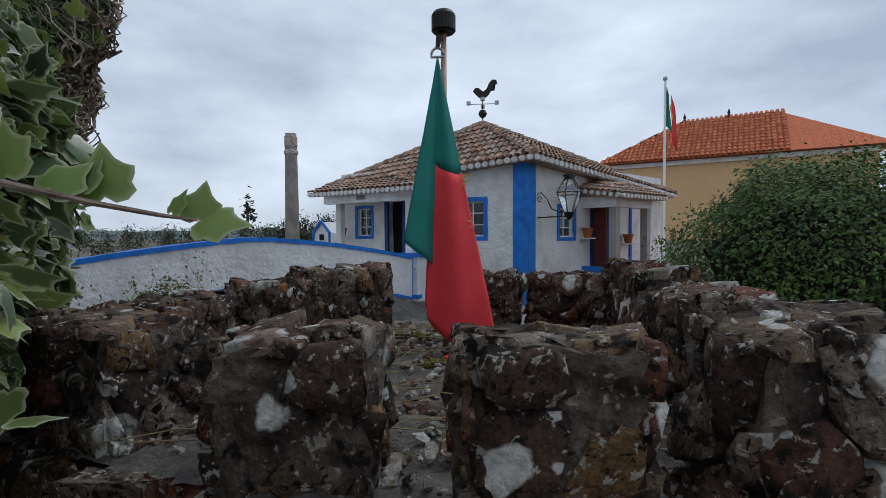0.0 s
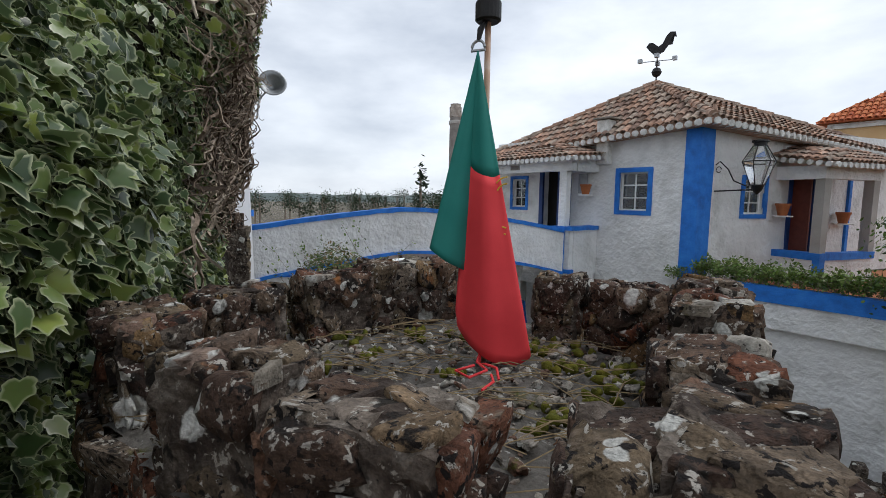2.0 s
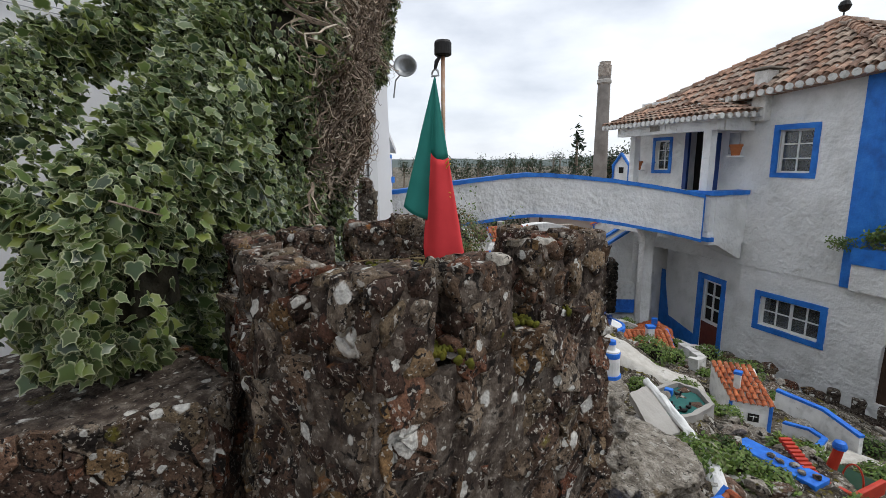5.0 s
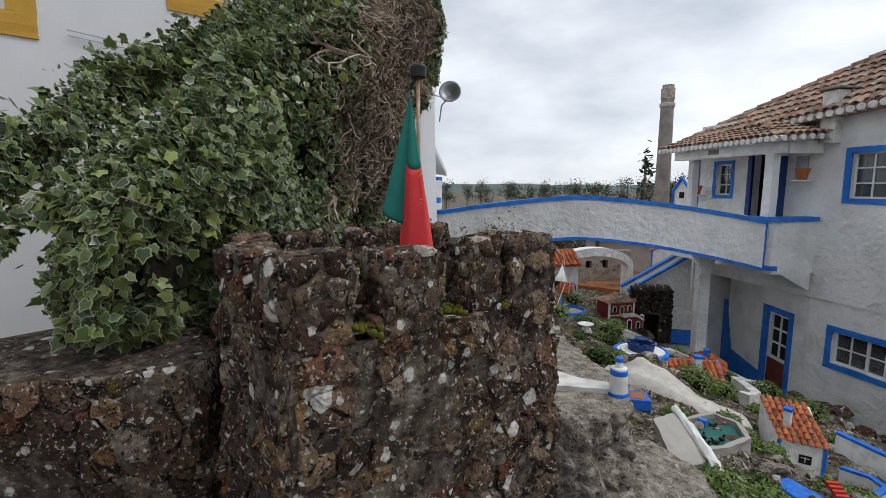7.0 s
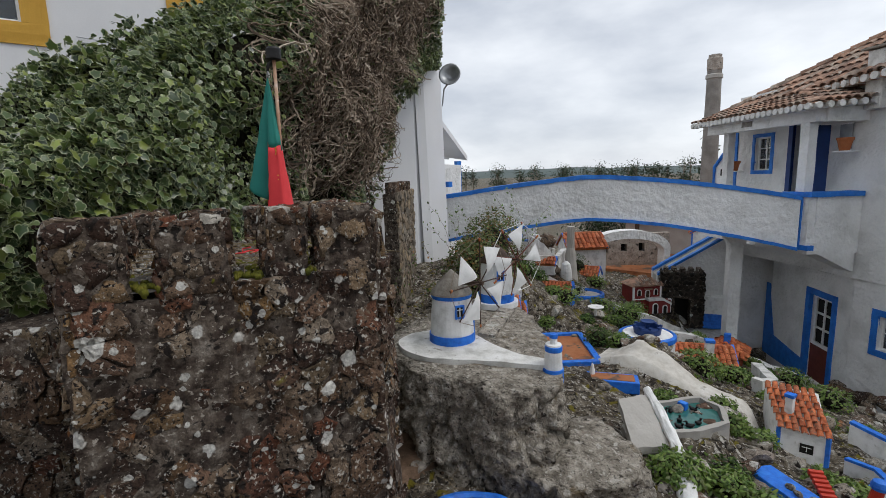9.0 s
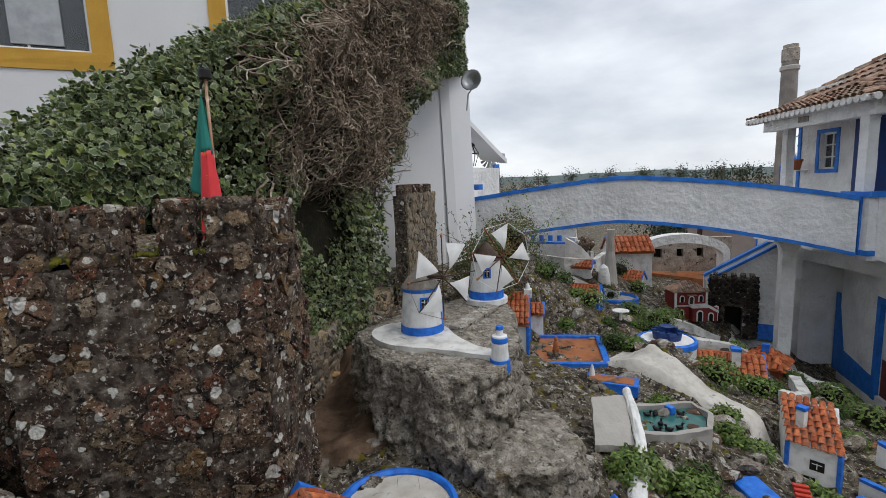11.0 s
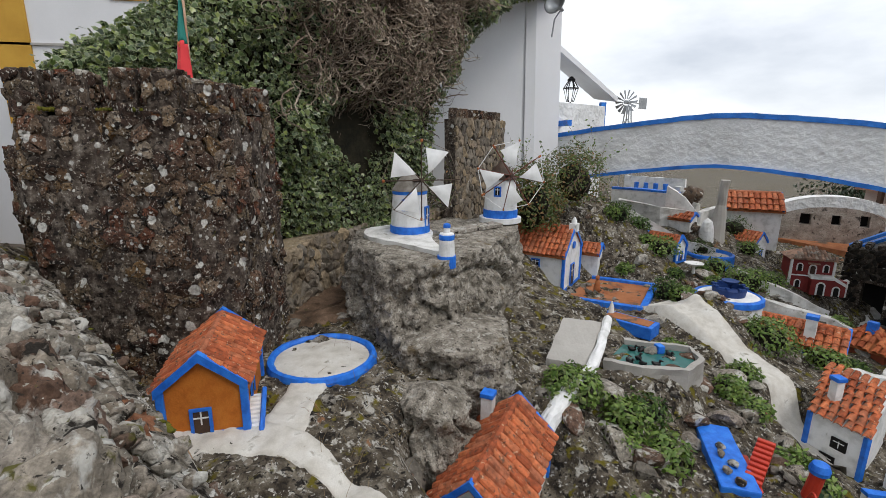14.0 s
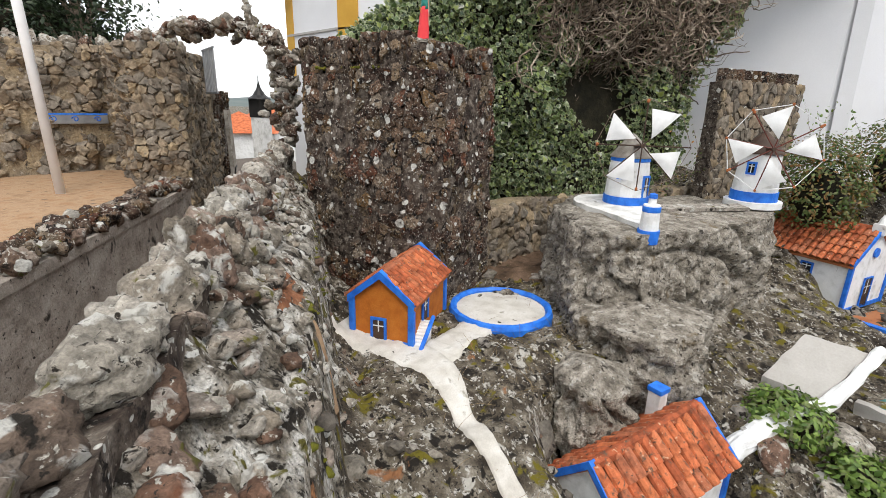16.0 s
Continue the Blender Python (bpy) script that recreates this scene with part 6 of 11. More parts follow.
part("chimney_cap", lathe(bmesh.new(), [(0.12, top_c.z + 0.80), (0.12, top_c.z + 0.86), (0.16, top_c.z + 0.87), (0.15, top_c.z + 0.91), (0.05, top_c.z + 0.93)], 14, (top_c.x, top_c.y)), IRON, lant)
bm = bmesh.new()
lathe(bm, [(0.12, 0.01), (0.285, 0.47), (0.11, 0.79)], 6, (top_c.x, top_c.y))
for v in bm.verts:
    v.co.z += top_c.z
g = part("glass", bm, LAMP_GLASS, lant, "clear glass")
g.visible_shadow = False
part("foot", lathe(bmesh.new(), [(0.02, tip.z - 0.1), (0.09, tip.z - 0.02), (0.13, tip.z + 0.09), (0.05, tip.z + 0.11)], 12, (tip.x, tip.y)), IRON, lant)


def flower_pot(x, y, z, s, label="terracotta flower pot on a wall bracket"):
    pot = thing("flower_pot", label, "pot", (x, y, z), group="terracotta pots on the house")
    part("bowl", lathe(bmesh.new(), [(0.09 * s, 0), (0.14 * s, 0.22 * s), (0.155 * s, 0.22 * s), (0.155 * s, 0.27 * s), (0.13 * s, 0.27 * s), (0.12 * s, 0.2 * s)], 16), POT, pot, smooth=False)
    part("shelf", boxed(-0.17 * s, -0.15 * s, -0.03, 0.17 * s, 0.3 * s, -0.002), WHITEWASH, pot, "small white shelf")
    return pot


flower_pot(*flank(2.35, -0.2, 5.07), 1.0)
flower_pot(*flank(4.5, -0.2, 4.88), 1.0)
flower_pot(*local(5.6, -0.25, 5.15), 0.9)
flower_pot(*local(2.5, -0.35, 5.5), 0.9)
# small framed notice on the porch wall
notice = thing("wall_notice", "small framed notice board on the porch wall", "notice", local(2.8, -0.03, 5.78), math.degrees(math.atan2(HU.y, HU.x)))
part("board", boxed(-0.13, -0.015, -0.24, 0.13, 0.015, 0.24), GREY_METAL, notice)
part("frame", boxed(-0.15, -0.01, 0.24, 0.15, 0.02, 0.27), WHITE_WOOD, notice)
part("writing", boxed(-0.09, -0.022, -0.05, 0.09, -0.014, -0.01), INK, notice, "dark bar of writing")

# the wall and steps under the porch, with the blue door
under = thing("under_porch", "whitewashed recess under the porch with a blue door", "wall")
UP0, UP1 = Vector(local(2.35, 0.02, 0)[:2]), Vector((-2.55, 14.6))
ud = (UP1 - UP0).normalized()
un = Vector((-ud.y, ud.x))
if un.x > 0:
    un = -un
up_place = lambda s, o, z: ((UP0 + ud * s - un * o).x, (UP0 + ud * s - un * o).y, z)  # noqa: E731
bm = holed(bmesh.new(), (UP1 - UP0).length, 3.6, [(0.55, 0.3, 1.35, 2.28)], 0.3, lambda s, o, z: up_place(s, o, z + 0.1))
part("wall", roughen(bm, 2, 0.012, 3), WHITEWASH, under)
for a, b, c, d in ((0.43, 0.3, 0.56, 2.5), (1.34, 0.3, 1.47, 2.5), (0.43, 2.37, 1.47, 2.5)):
    bm = bmesh.new()
    v = [bm.verts.new(up_place(s, o, z)) for o in (-0.03, 0.06) for s, z in ((a, b), (c, b), (c, d), (a, d))]
    for f in ((0, 1, 2, 3), (7, 6, 5, 4), (0, 4, 5, 1), (1, 5, 6, 2), (2, 6, 7, 3), (3, 7, 4, 0)):
        bm.faces.new([v[i] for i in f])
    part("door_frame", bm, BLUE, under, "blue painted door frame")
for a, b, c, d, m, lab in ((0.56, 0.4, 1.34, 1.2, WOOD_RED, "dark red lower door panel"), (0.56, 1.2, 0.66, 2.37, WHITE_WOOD, "white glazed door"), (1.24, 1.2, 1.34, 2.37, WHITE_WOOD, ""), (0.66, 1.2, 1.24, 1.28, WHITE_WOOD, ""), (0.66, 2.29, 1.24, 2.37, WHITE_WOOD, ""), (0.93, 1.28, 0.97, 2.29, WHITE_WOOD, ""), (0.66, 1.6, 1.24, 1.64, WHITE_WOOD, ""), (0.66, 1.94, 1.24, 1.98, WHITE_WOOD, ""), (0.66, 1.28, 1.24, 2.29, DARK, "dark glass")):
    bm = bmesh.new()
    o0 = 0.12 if m is DARK else 0.08
    v = [bm.verts.new(up_place(s, o, z)) for o in (o0, o0 + 0.03) for s, z in ((a, b), (c, b), (c, d), (a, d))]
    for f in ((0, 1, 2, 3), (7, 6, 5, 4), (0, 4, 5, 1), (1, 5, 6, 2), (2, 6, 7, 3), (3, 7, 4, 0)):
        bm.faces.new([v[i] for i in f])
    part("door_piece", bm, m, under, lab)
# blue skirting rising beside the door
bm = bmesh.new()
v = [bm.verts.new(up_place(s, o, z)) for o in (-0.012, 0.02) for s, z in ((1.47, 0.3), (3.2, 0.3), (3.2, 2.2), (3.05, 2.2), (2.7, 0.9), (1.47, 0.75))]
n6 = 6
bm.faces.new(v[:6])
bm.faces.new(v[6:][::-1])
for i in range(6):
    bm.faces.new((v[i], v[(i + 1) % 6], v[6 + (i + 1) % 6], v[6 + i]))
part("skirting", bm, BLUE, under, "blue painted skirting")


# ---- the white footbridge ----
bridge = thing("white_footbridge", "whitewashed arched footbridge with blue painted edges", "bridge")
BA, BD = Vector((-1.05, 11.58)), (Vector((-5.62, 6.55)) - Vector((-1.05, 11.58))).normalized()
BN = Vector((BD.y, -BD.x))
if BN.dot(Vector((4, 2)) - BA) < 0:
    BN = -BN


def crown(s, ends, mid, peak=4.0, reach=6.95):
    """A shallow arch: ends = (z at 0, z at reach), mid = z at the peak."""
    if s < peak:
        return mid + (ends[0] - mid) * ((peak - s) / peak) ** 1.6
    return mid + (ends[1] - mid) * ((s - peak) / (reach - peak)) ** 1.25


top_z = lambda s: crown(s, (4.6, 4.76), 5.1)  # noqa: E731
low_z = lambda s: crown(s, (3.6, 3.82), 4.24)  # noqa: E731


def bridge_slab(name, o0, o1, zlo, zhi, material, label="", rough=0.01):
    bm = bmesh.new()
    rows = []
    for k in range(49):
        s = 7.1 * k / 48
        a, b = BA + BD * s + BN * o0, BA + BD * s + BN * o1
        rows.append([bm.verts.new((*a, zlo(s))), bm.verts.new((*b, zlo(s))), bm.verts.new((*b, zhi(s))), bm.verts.new((*a, zhi(s)))])
    for p, q in zip(rows, rows[1:]):
        for i in range(4):
            bm.faces.new((p[i], p[(i + 1) % 4], q[(i + 1) % 4], q[i]))
    bm.faces.new(rows[0][::-1])
    bm.faces.new(rows[-1])
    if rough:
        roughen(bm, 0, rough, 5)
    return part(name, bm, material, bridge, label)


bridge_slab("front_parapet", -0.2, 0.0, low_z, top_z, WHITEWASH)
bridge_slab("back_parapet", -1.25, -1.08, low_z, lambda s: top_z(s) - 0.03, WHITEWASH)
bridge_slab("deck", -1.12, -0.15, lambda s: low_z(s) + 0.02, lambda s: low_z(s) + 0.25, WHITEWASH)
bridge_slab("top_edge", -0.23, 0.03, lambda s: top_z(s) - 0.02, lambda s: top_z(s) + 0.065, BLUE, "blue painted top edge", 0.012)
bridge_slab("lower_edge", -0.03, 0.035, lambda s: low_z(s) - 0.01, lambda s: low_z(s) + 0.055, BLUE, "blue painted lower edge", 0.01)
for o in (-1.05,):
    c = BA + BD * 0.66 + BN * o
    bm = bmesh.new()
    prism(bm, [c + BD * 0.12 + BN * 0.12, c - BD * 0.12 + BN * 0.12, c - BD * 0.12 - BN * 0.12, c + BD * 0.12 - BN * 0.12], 0.4, 3.5)
    part("pier", roughen(bm, 3, 0.015, 3), WHITEWASH, bridge, "whitewashed pier")
    bm = bmesh.new()
    rows = []
    for k in range(9):
        t = k / 8
        hw = 0.12 + 0.26 * t ** 2.2
        z = 3.4 + 0.5 * t
        rows.append([bm.verts.new((*(c + BD * a * hw + BN * b * 0.13), z)) for a, b in ((1, 1), (-1, 1), (-1, -1), (1, -1))])
    for p, q in zip(rows, rows[1:]):
        for i in range(4):
            bm.faces.new((p[i], p[(i + 1) % 4], q[(i + 1) % 4], q[i]))
    bm.faces.new(rows[0][::-1])
    bm.faces.new(rows[-1])
    part("haunch", roughen(bm, 1, 0.012, 4), WHITEWASH, bridge, "curved head of the pier")
# corbel under the porch corner
bm = bmesh.new()
rows = []
for k in range(5):
    t = k / 4
    rows.append([bm.verts.new(local(u, v, 3.15 + 0.5 * t)) for u, v in ((2.36, -0.05), (2.36 + 0.3 + 0.3 * t, -0.05), (2.36 + 0.3 + 0.3 * t, -0.1 - 1.0 * t), (2.36, -0.1 - 1.0 * t))])
for p, q in zip(rows, rows[1:]):
    for i in range(4):
        bm.faces.new((p[i], p[(i + 1) % 4], q[(i + 1) % 4], q[i]))
bm.faces.new(rows[0][::-1])
bm.faces.new(rows[-1])
part("corbel", bm, WHITEWASH, bridge, "whitewashed corbel")

# ---- the white building with ochre trim ----
build = thing("white_building", "tall white building with ochre yellow window surrounds", "building")
BX = -5.28
wall_yz = lambda s, o, z: (BX - o, s - 3.6, z)  # noqa: E731
HOLES = [(2.10, 5.22, 3.58, 7.2), (5.42, 5.85, 6.6, 7.4)]
bm = holed(bmesh.new(), 9.1, 8.6, HOLES, 0.35, lambda s, o, z: wall_yz(s, o, z + 2.0))
part("east_wall", bm, SMOOTH_WHITE, build)
SA, SB = Vector((BX, -3.6)), Vector((-5.95, -5.75))
sdir = (SB - SA).normalized()
snrm = Vector((-sdir.y, sdir.x))
on_south = lambda s, o, z: (*(SA + sdir * s + snrm * o), z)  # noqa: E731


def south_slab(name, s0, z0, s1, z1, o0, o1, material, label=""):
    return part(name, prism(bmesh.new(), [on_south(s0, o0, 0)[:2], on_south(s1, o0, 0)[:2], on_south(s1, o1, 0)[:2], on_south(s0, o1, 0)[:2]], z0, z1), material, build, label)


bm = holed(bmesh.new(), (SB - SA).length, 7.6, [(0.95, 0.4, 1.45, 2.75)], 0.3, lambda s, o, z: on_south(s, -o, z + 2.0))
part("south_wall", bm, SMOOTH_WHITE, build)
# near-black sheet closes the opening; its colour is the shade inside
south_slab("low_doorway", 0.9, 2.3, 1.5, 4.85, -0.36, -0.31, DARK, "near-black sheet painted as the doorway shade")
south_slab("low_door_trim", 0.85, 4.75, 1.55, 4.9, -0.02, 0.03, RENDER_GREY)
south_slab("corner_paint", 1.95, 4.9, 2.26, 9.9, -0.02, 0.025, YELLOW, "ochre painted pilaster")
south_slab("corner_paint", 1.05, 7.0, 1.3, 9.6, -0.02, 0.02, YELLOW, "ochre painted window edge")
south_slab("ledge", 0.0, 6.20, 2.25, 6.25, -0.02, 0.03, RENDER_GREY, "grey string course")
part("end_wall", prism(bmesh.new(), [tuple(SB), (-9.3, -4.9), (-9.2, -4.6), tuple(SB - snrm * 0.3)], 2.0, 9.6), SMOOTH_WHITE, build)
part("rear", prism(bmesh.new(), [(-9.0, -3.9), (-8.8, 5.2), (-9.2, 5.2), (-9.4, -3.9)], 2.0, 10.6), SMOOTH_WHITE, build)
part("north_wall", prism(bmesh.new(), [(BX, 5.5), (-5.62, 6.15), (-9.0, 6.4), (-9.0, 5.9), (-5.7, 5.5)], 2.0, 10.6), SMOOTH_WHITE, build, "lit white end wall")
part("upper", prism(bmesh.new(), [(BX - 0.02, 3.0), (BX - 0.02, 5.5), (-9, 5.5), (-9, 3.0)], 9.0, 10.6), SMOOTH_WHITE, build)
# thin buttress that leans out at its foot
bm = bmesh.new()
prism(bm, [(BX + 0.02, 5.42), (BX + 0.02, 5.62), (-5.55, 6.22), (-5.75, 6.1)], 2.0, 10.4)
for v in bm.verts:
    if v.co.z < 5:
        v.co.y += 0.25
part("buttress", bm, SMOOTH_WHITE, build, "narrow sloping buttress")
part("ledge", boxed(BX - 0.02, -3.7, 6.20, BX + 0.03, -0.6, 6.24), RENDER_GREY, build, "grey string course")
for y0, y1 in ((-3.66, -3.12),):
    part("corner_paint", boxed(BX - 0.06, y0, 4.9, BX + 0.03, y1, 10.0), YELLOW, build, "ochre painted corner")
part("eave", prism(bmesh.new(), [on_south(1.7, 0.0, 0)[:2], on_south(2.9, 0.0, 0)[:2], on_south(2.9, 0.45, 0)[:2], on_south(1.7, 0.45, 0)[:2]], 7.4, 7.6), WOOD_DARK, build, "dark roof edge")
for (s0, z0, s1, z1), lab in zip(HOLES, "ab"):
    window(build, wall_yz, s0, z0 + 2.0, s1, z1 + 2.0, 2, 1, 0.26, 0.12, YELLOW, "window", WHITE_METAL)
part("shutter", boxed(BX - 0.1, -0.95, 7.3, BX - 0.06, -0.35, 9.1), GREY_METAL, build, "grey half-drawn blind")
bm = bmesh.new()
for dz in (0, 0.06):
    tube(bm, [(BX + 0.05, 0.5, 7.05 + dz), (BX + 0.05, 1.2, 7.0 + dz), (BX + 0.05, 2.2, 6.95 + dz)], 0.006, 5)
part("cable", bm, GREY_METAL, build, "grey wall cables")
# hanging bracket at the window
bm = tube(bmesh.new(), [(BX, -1.95, 7.6), (BX + 0.3, -2.05, 7.55), (BX + 0.42, -2.1, 7.5)], 0.03, 6)
part("bracket", bm, IRON, build)

# horn loudspeaker on the buttress
hornob = thing("horn_loudspeaker", "grey metal horn loudspeaker on a bracket", "loudspeaker", (-4.70, 6.02, 6.93), -48)
bm = lathe(bmesh.new(), [(0.03, 0), (0.04, 0.12), (0.07, 0.2), (0.13, 0.26), (0.19, 0.29), (0.20, 0.30), (0.18, 0.30), (0.12, 0.27), (0.03, 0.15)], 20)
bmesh.ops.rotate(bm, verts=bm.verts, cent=(0, 0, 0), matrix=Matrix.Rotation(radians(75), 3, "Y"))
part("bell", bm, GREY_METAL, hornob, smooth=True)
part("bracket", tube(bmesh.new(), [(0.02, 0, 0), (-0.08, -0.08, 0.03), (-0.1, -0.2, -0.1), (-0.1, -0.24, -0.4)], 0.014, 6), GREY_METAL, hornob)

# low wing beyond, with lantern and blue trim
wing = thing("white_wing", "low white wing with a sloping eave and blue trim", "building")
part("wall", prism(bmesh.new(), [(-6.2, 6.35), (-7.6, 8.3), (-9.5, 8.0), (-9.0, 6.2)], 2.0, 5.5), WHITEWASH, wing)
bm = bmesh.new()
q = [(-5.7, 6.1, 6.75), (-7.9, 8.75, 5.75), (-9.0, 8.6, 5.9), (-7.0, 6.0, 7.0)]
va = [bm.verts.new(p) for p in q]
vb = [bm.verts.new(Vector(p) - Vector((0, 0, 0.12))) for p in q]
bm.faces.new(va)
bm.faces.new(vb[::-1])
for i in range(4):
    bm.faces.new((va[i], va[(i + 1) % 4], vb[(i + 1) % 4], vb[i]))
part("eave", bm, SMOOTH_WHITE, wing, "white sloping eave")
part("trim", boxed(-7.75, 8.2, 4.8, -7.62, 8.33, 5.6), BLUE, wing, "blue painted trim")
part("rail", boxed(-7.7, 6.7, 4.98, -5.9, 6.8, 5.1), BLUE, wing, "blue painted rail")
lan2 = thing("wall_lantern", "black iron wall lantern on the white wing", "lantern", (-7.0, 7.15, 5.55))
for k in range(6):
    a, b = k * math.tau / 6, (k + 1) * math.tau / 6
    part("cage_bar", tube(bmesh.new(), [(0.08 * math.cos(a), 0.08 * math.sin(a), 0), (0.17 * math.cos(a), 0.17 * math.sin(a), 0.3), (0.07 * math.cos(a), 0.07 * math.sin(a), 0.46)], 0.012, 5), IRON, lan2)
    part("cage_rim", tube(bmesh.new(), [(0.17 * math.cos(a), 0.17 * math.sin(a), 0.3), (0.17 * math.cos(b), 0.17 * math.sin(b), 0.3)], 0.012, 5), IRON, lan2)
part("cap", lathe(bmesh.new(), [(0.02, 0.56), (0.09, 0.5), (0.09, 0.46), (0.02, 0.46)], 12), IRON, lan2)
part("bracket", tube(bmesh.new(), [(0, 0, 0), (0.0, 0.05, -0.16), (-0.2, 0.1, -0.2)], 0.014, 6), IRON, lan2)

# ---- the little rubble wall with battlements behind the mills ----
kerb = thing("battlement_wall", "dark rubble wall with narrow battlements behind the mills", "wall")
rng = random.Random(81)
KA, KB = Vector((-3.2, 3.92)), Vector((-4.62, 5.03))
kd = (KB - KA).normalized()
kn = Vector((kd.y, -kd.x))
part("core", roughen(prism(bmesh.new(), [KA, KB, KB - kn * 0.2, KA - kn * 0.2], 2.6, 5.0), 4, 0.02, 4), MORTAR, kerb)
joined("stonework", stones_on(KA, KB, 2.7, 5.02, 0.11, rng, gap=0.004, proud=0.018, uneven=0.6, squash=1.3), SANDSTONE, kerb, "brown rubble stones")
for k in range(10):
    c = KA + kd * (0.08 + 0.175 * k) - kn * 0.1
    part("tooth", roughen(box(bmesh.new(), c.x - 0.05, c.y - 0.06, 4.98, c.x + 0.05, c.y + 0.06, 5.16, bevel=0.012), 1, 0.01, 9, k), RUBBLE, kerb)
# lower stone bank at the ivy's foot
bank = thing("stone_bank", "brown stone bank at the foot of the ivy", "wall")
got = []
line = [(-0.4, 1.62), (-1.4, 1.86), (-2.4, 2.5), (-3.4, 3.45), (-3.8, 3.7)]
bm = bmesh.new()
strip(bm, [(*p, 0) for p in line], 0.4, 2.6, 3.55)
part("core", roughen(bm, 4, 0.03, 5), SAND_MORTAR, bank)
for a, b in zip(line, line[1:]):
    dd = (Vector(b) - Vector(a)).normalized()
    off = Vector((dd.y, -dd.x)) * 0.2
    got += stones_on(Vector(a) + off, Vector(b) + off, 2.7, 3.6, 0.14, rng, gap=0.005, proud=0.03, uneven=0.7, wave=0.05)
joined("stonework", got, SANDSTONE, bank, "brown bank stones")
TAN_STONE = shader("tan_sandstone", [(0.33, 0.21, 0.10), (0.42, 0.30, 0.17), (0.40, 0.34, 0.24), (0.25, 0.16, 0.09)], 0.93, scale=14, bump=0.9, bump_scale=50, grain=0.3, pieces="object", specks=[((0.10, 0.07, 0.04), 10, 0.62, 0.06)])
for k, (x, y, z, sx, sy, sz_, turn) in enumerate(((-2.02, 2.32, 2.99, 0.17, 0.11, 0.06, 20), (-2.08, 2.24, 3.08, 0.24, 0.12, 0.07, 35), (-1.98, 2.46, 3.0, 0.13, 0.1, 0.06, 70), (-2.16, 2.42, 3.1, 0.14, 0.1, 0.08, 10), (-2.24, 2.2, 3.16, 0.15, 0.1, 0.06, 50), (-2.3, 2.36, 3.2, 0.13, 0.1, 0.07, 0), (-2.05, 2.6, 3.02, 0.11, 0.09, 0.06, 15))):
    ob = hang("loose_stone", rock_mesh("loose_stone", (sx, sy, sz_), k * 3.3 + 2000, TAN_STONE, 3, 0.7, 0.5), None, bank, "", True)
    ob.matrix_basis = pose(x, y, z, rng.uniform(-8, 8), rng.uniform(-10, 10), turn)
# trodden brown earth between tower, bank and crag
v, f, nu, nv = [], [], 56, 26
for i in range(nu + 1):
    for j in range(nv + 1):
        x, y = -2.35 + 2.25 * i / nu, 1.75 + 1.05 * j / nv
        v.append((x, y, ground_height(x, y) + 0.03 - 0.09 * max(0, abs(2 * j / nv - 1) - 0.8) / 0.2 - 0.09 * max(0, abs(2 * i / nu - 1) - 0.85) / 0.15))
for i in range(nu):
    for j in range(nv):
        q = i * (nv + 1) + j
        f.append((q, q + nv + 1, q + nv + 2, q + 1))
tagged(raw("ground_bare_earth", v, f, shader("brown_trodden_earth", [(0.05, 0.032, 0.02), (0.11, 0.07, 0.045), (0.19, 0.125, 0.085)], 0.95, scale=6, bump=0.9, bump_scale=50, grain=0.35, specks=[((0.035, 0.05, 0.012), 7, 0.64, 0.06, 9.0), ((0.26, 0.2, 0.15), 40, 0.66, 0.03)]), None, "", True), "bare brown earth with dry litter behind the tower", "ground", kind="structure")


# ---- the miniature village ----
TILE_MESH = {}


def mini_tile(tw, tl, r):
    key = (tw, tl, r)
    if key not in TILE_MESH:
        v, f = canal_tiles((0, 0, 0), (1, 0, 0), (0, 1, 0), lambda x, y: x < tw * 0.5 and y < tl * 0.5, tw, tl, r, 5)[0]
        me = bpy.data.meshes.new("roof_tile")
        me.from_pydata(v, [], f)
        me.materials.append(TILE_NEW)
        TILE_MESH[key] = me
    return TILE_MESH[key]


def lay_tiles(parent, base, eave, up, w, h, tw, tl, r, seed=0):
    """Tiles as pieces of their own on a w x h slope."""
    g = random.Random(seed)
    eave, up = Vector(eave).normalized(), Vector(up).normalized()
    nrm = eave.cross(up).normalized()
    if nrm.z < 0:
        nrm = -nrm
    rot = Matrix((eave, up, nrm)).transposed().to_4x4()
    if rot.determinant() < 0:
        rot = Matrix((-eave, up, nrm)).transposed().to_4x4()
    me = mini_tile(tw, tl, r)
    cols, rows = max(1, round(w / tw)), max(1, round(h / (tl * 0.8)))
    for j in range(rows):
        for i in range(cols):
            o = Vector(base) + eave * ((i + 0.5) * w / cols + g.uniform(-0.04, 0.04) * tw) + up * (j * (h - tl * 0.25) / rows + g.uniform(-0.05, 0.05) * tl)
            ob = new("roof_tile", me)
            ob.parent = parent
            ob.matrix_basis = Matrix.Translation(o) @ rot @ pose(0, 0, 0, g.uniform(-2, 2), g.uniform(-3, 3), g.uniform(-3, 3))


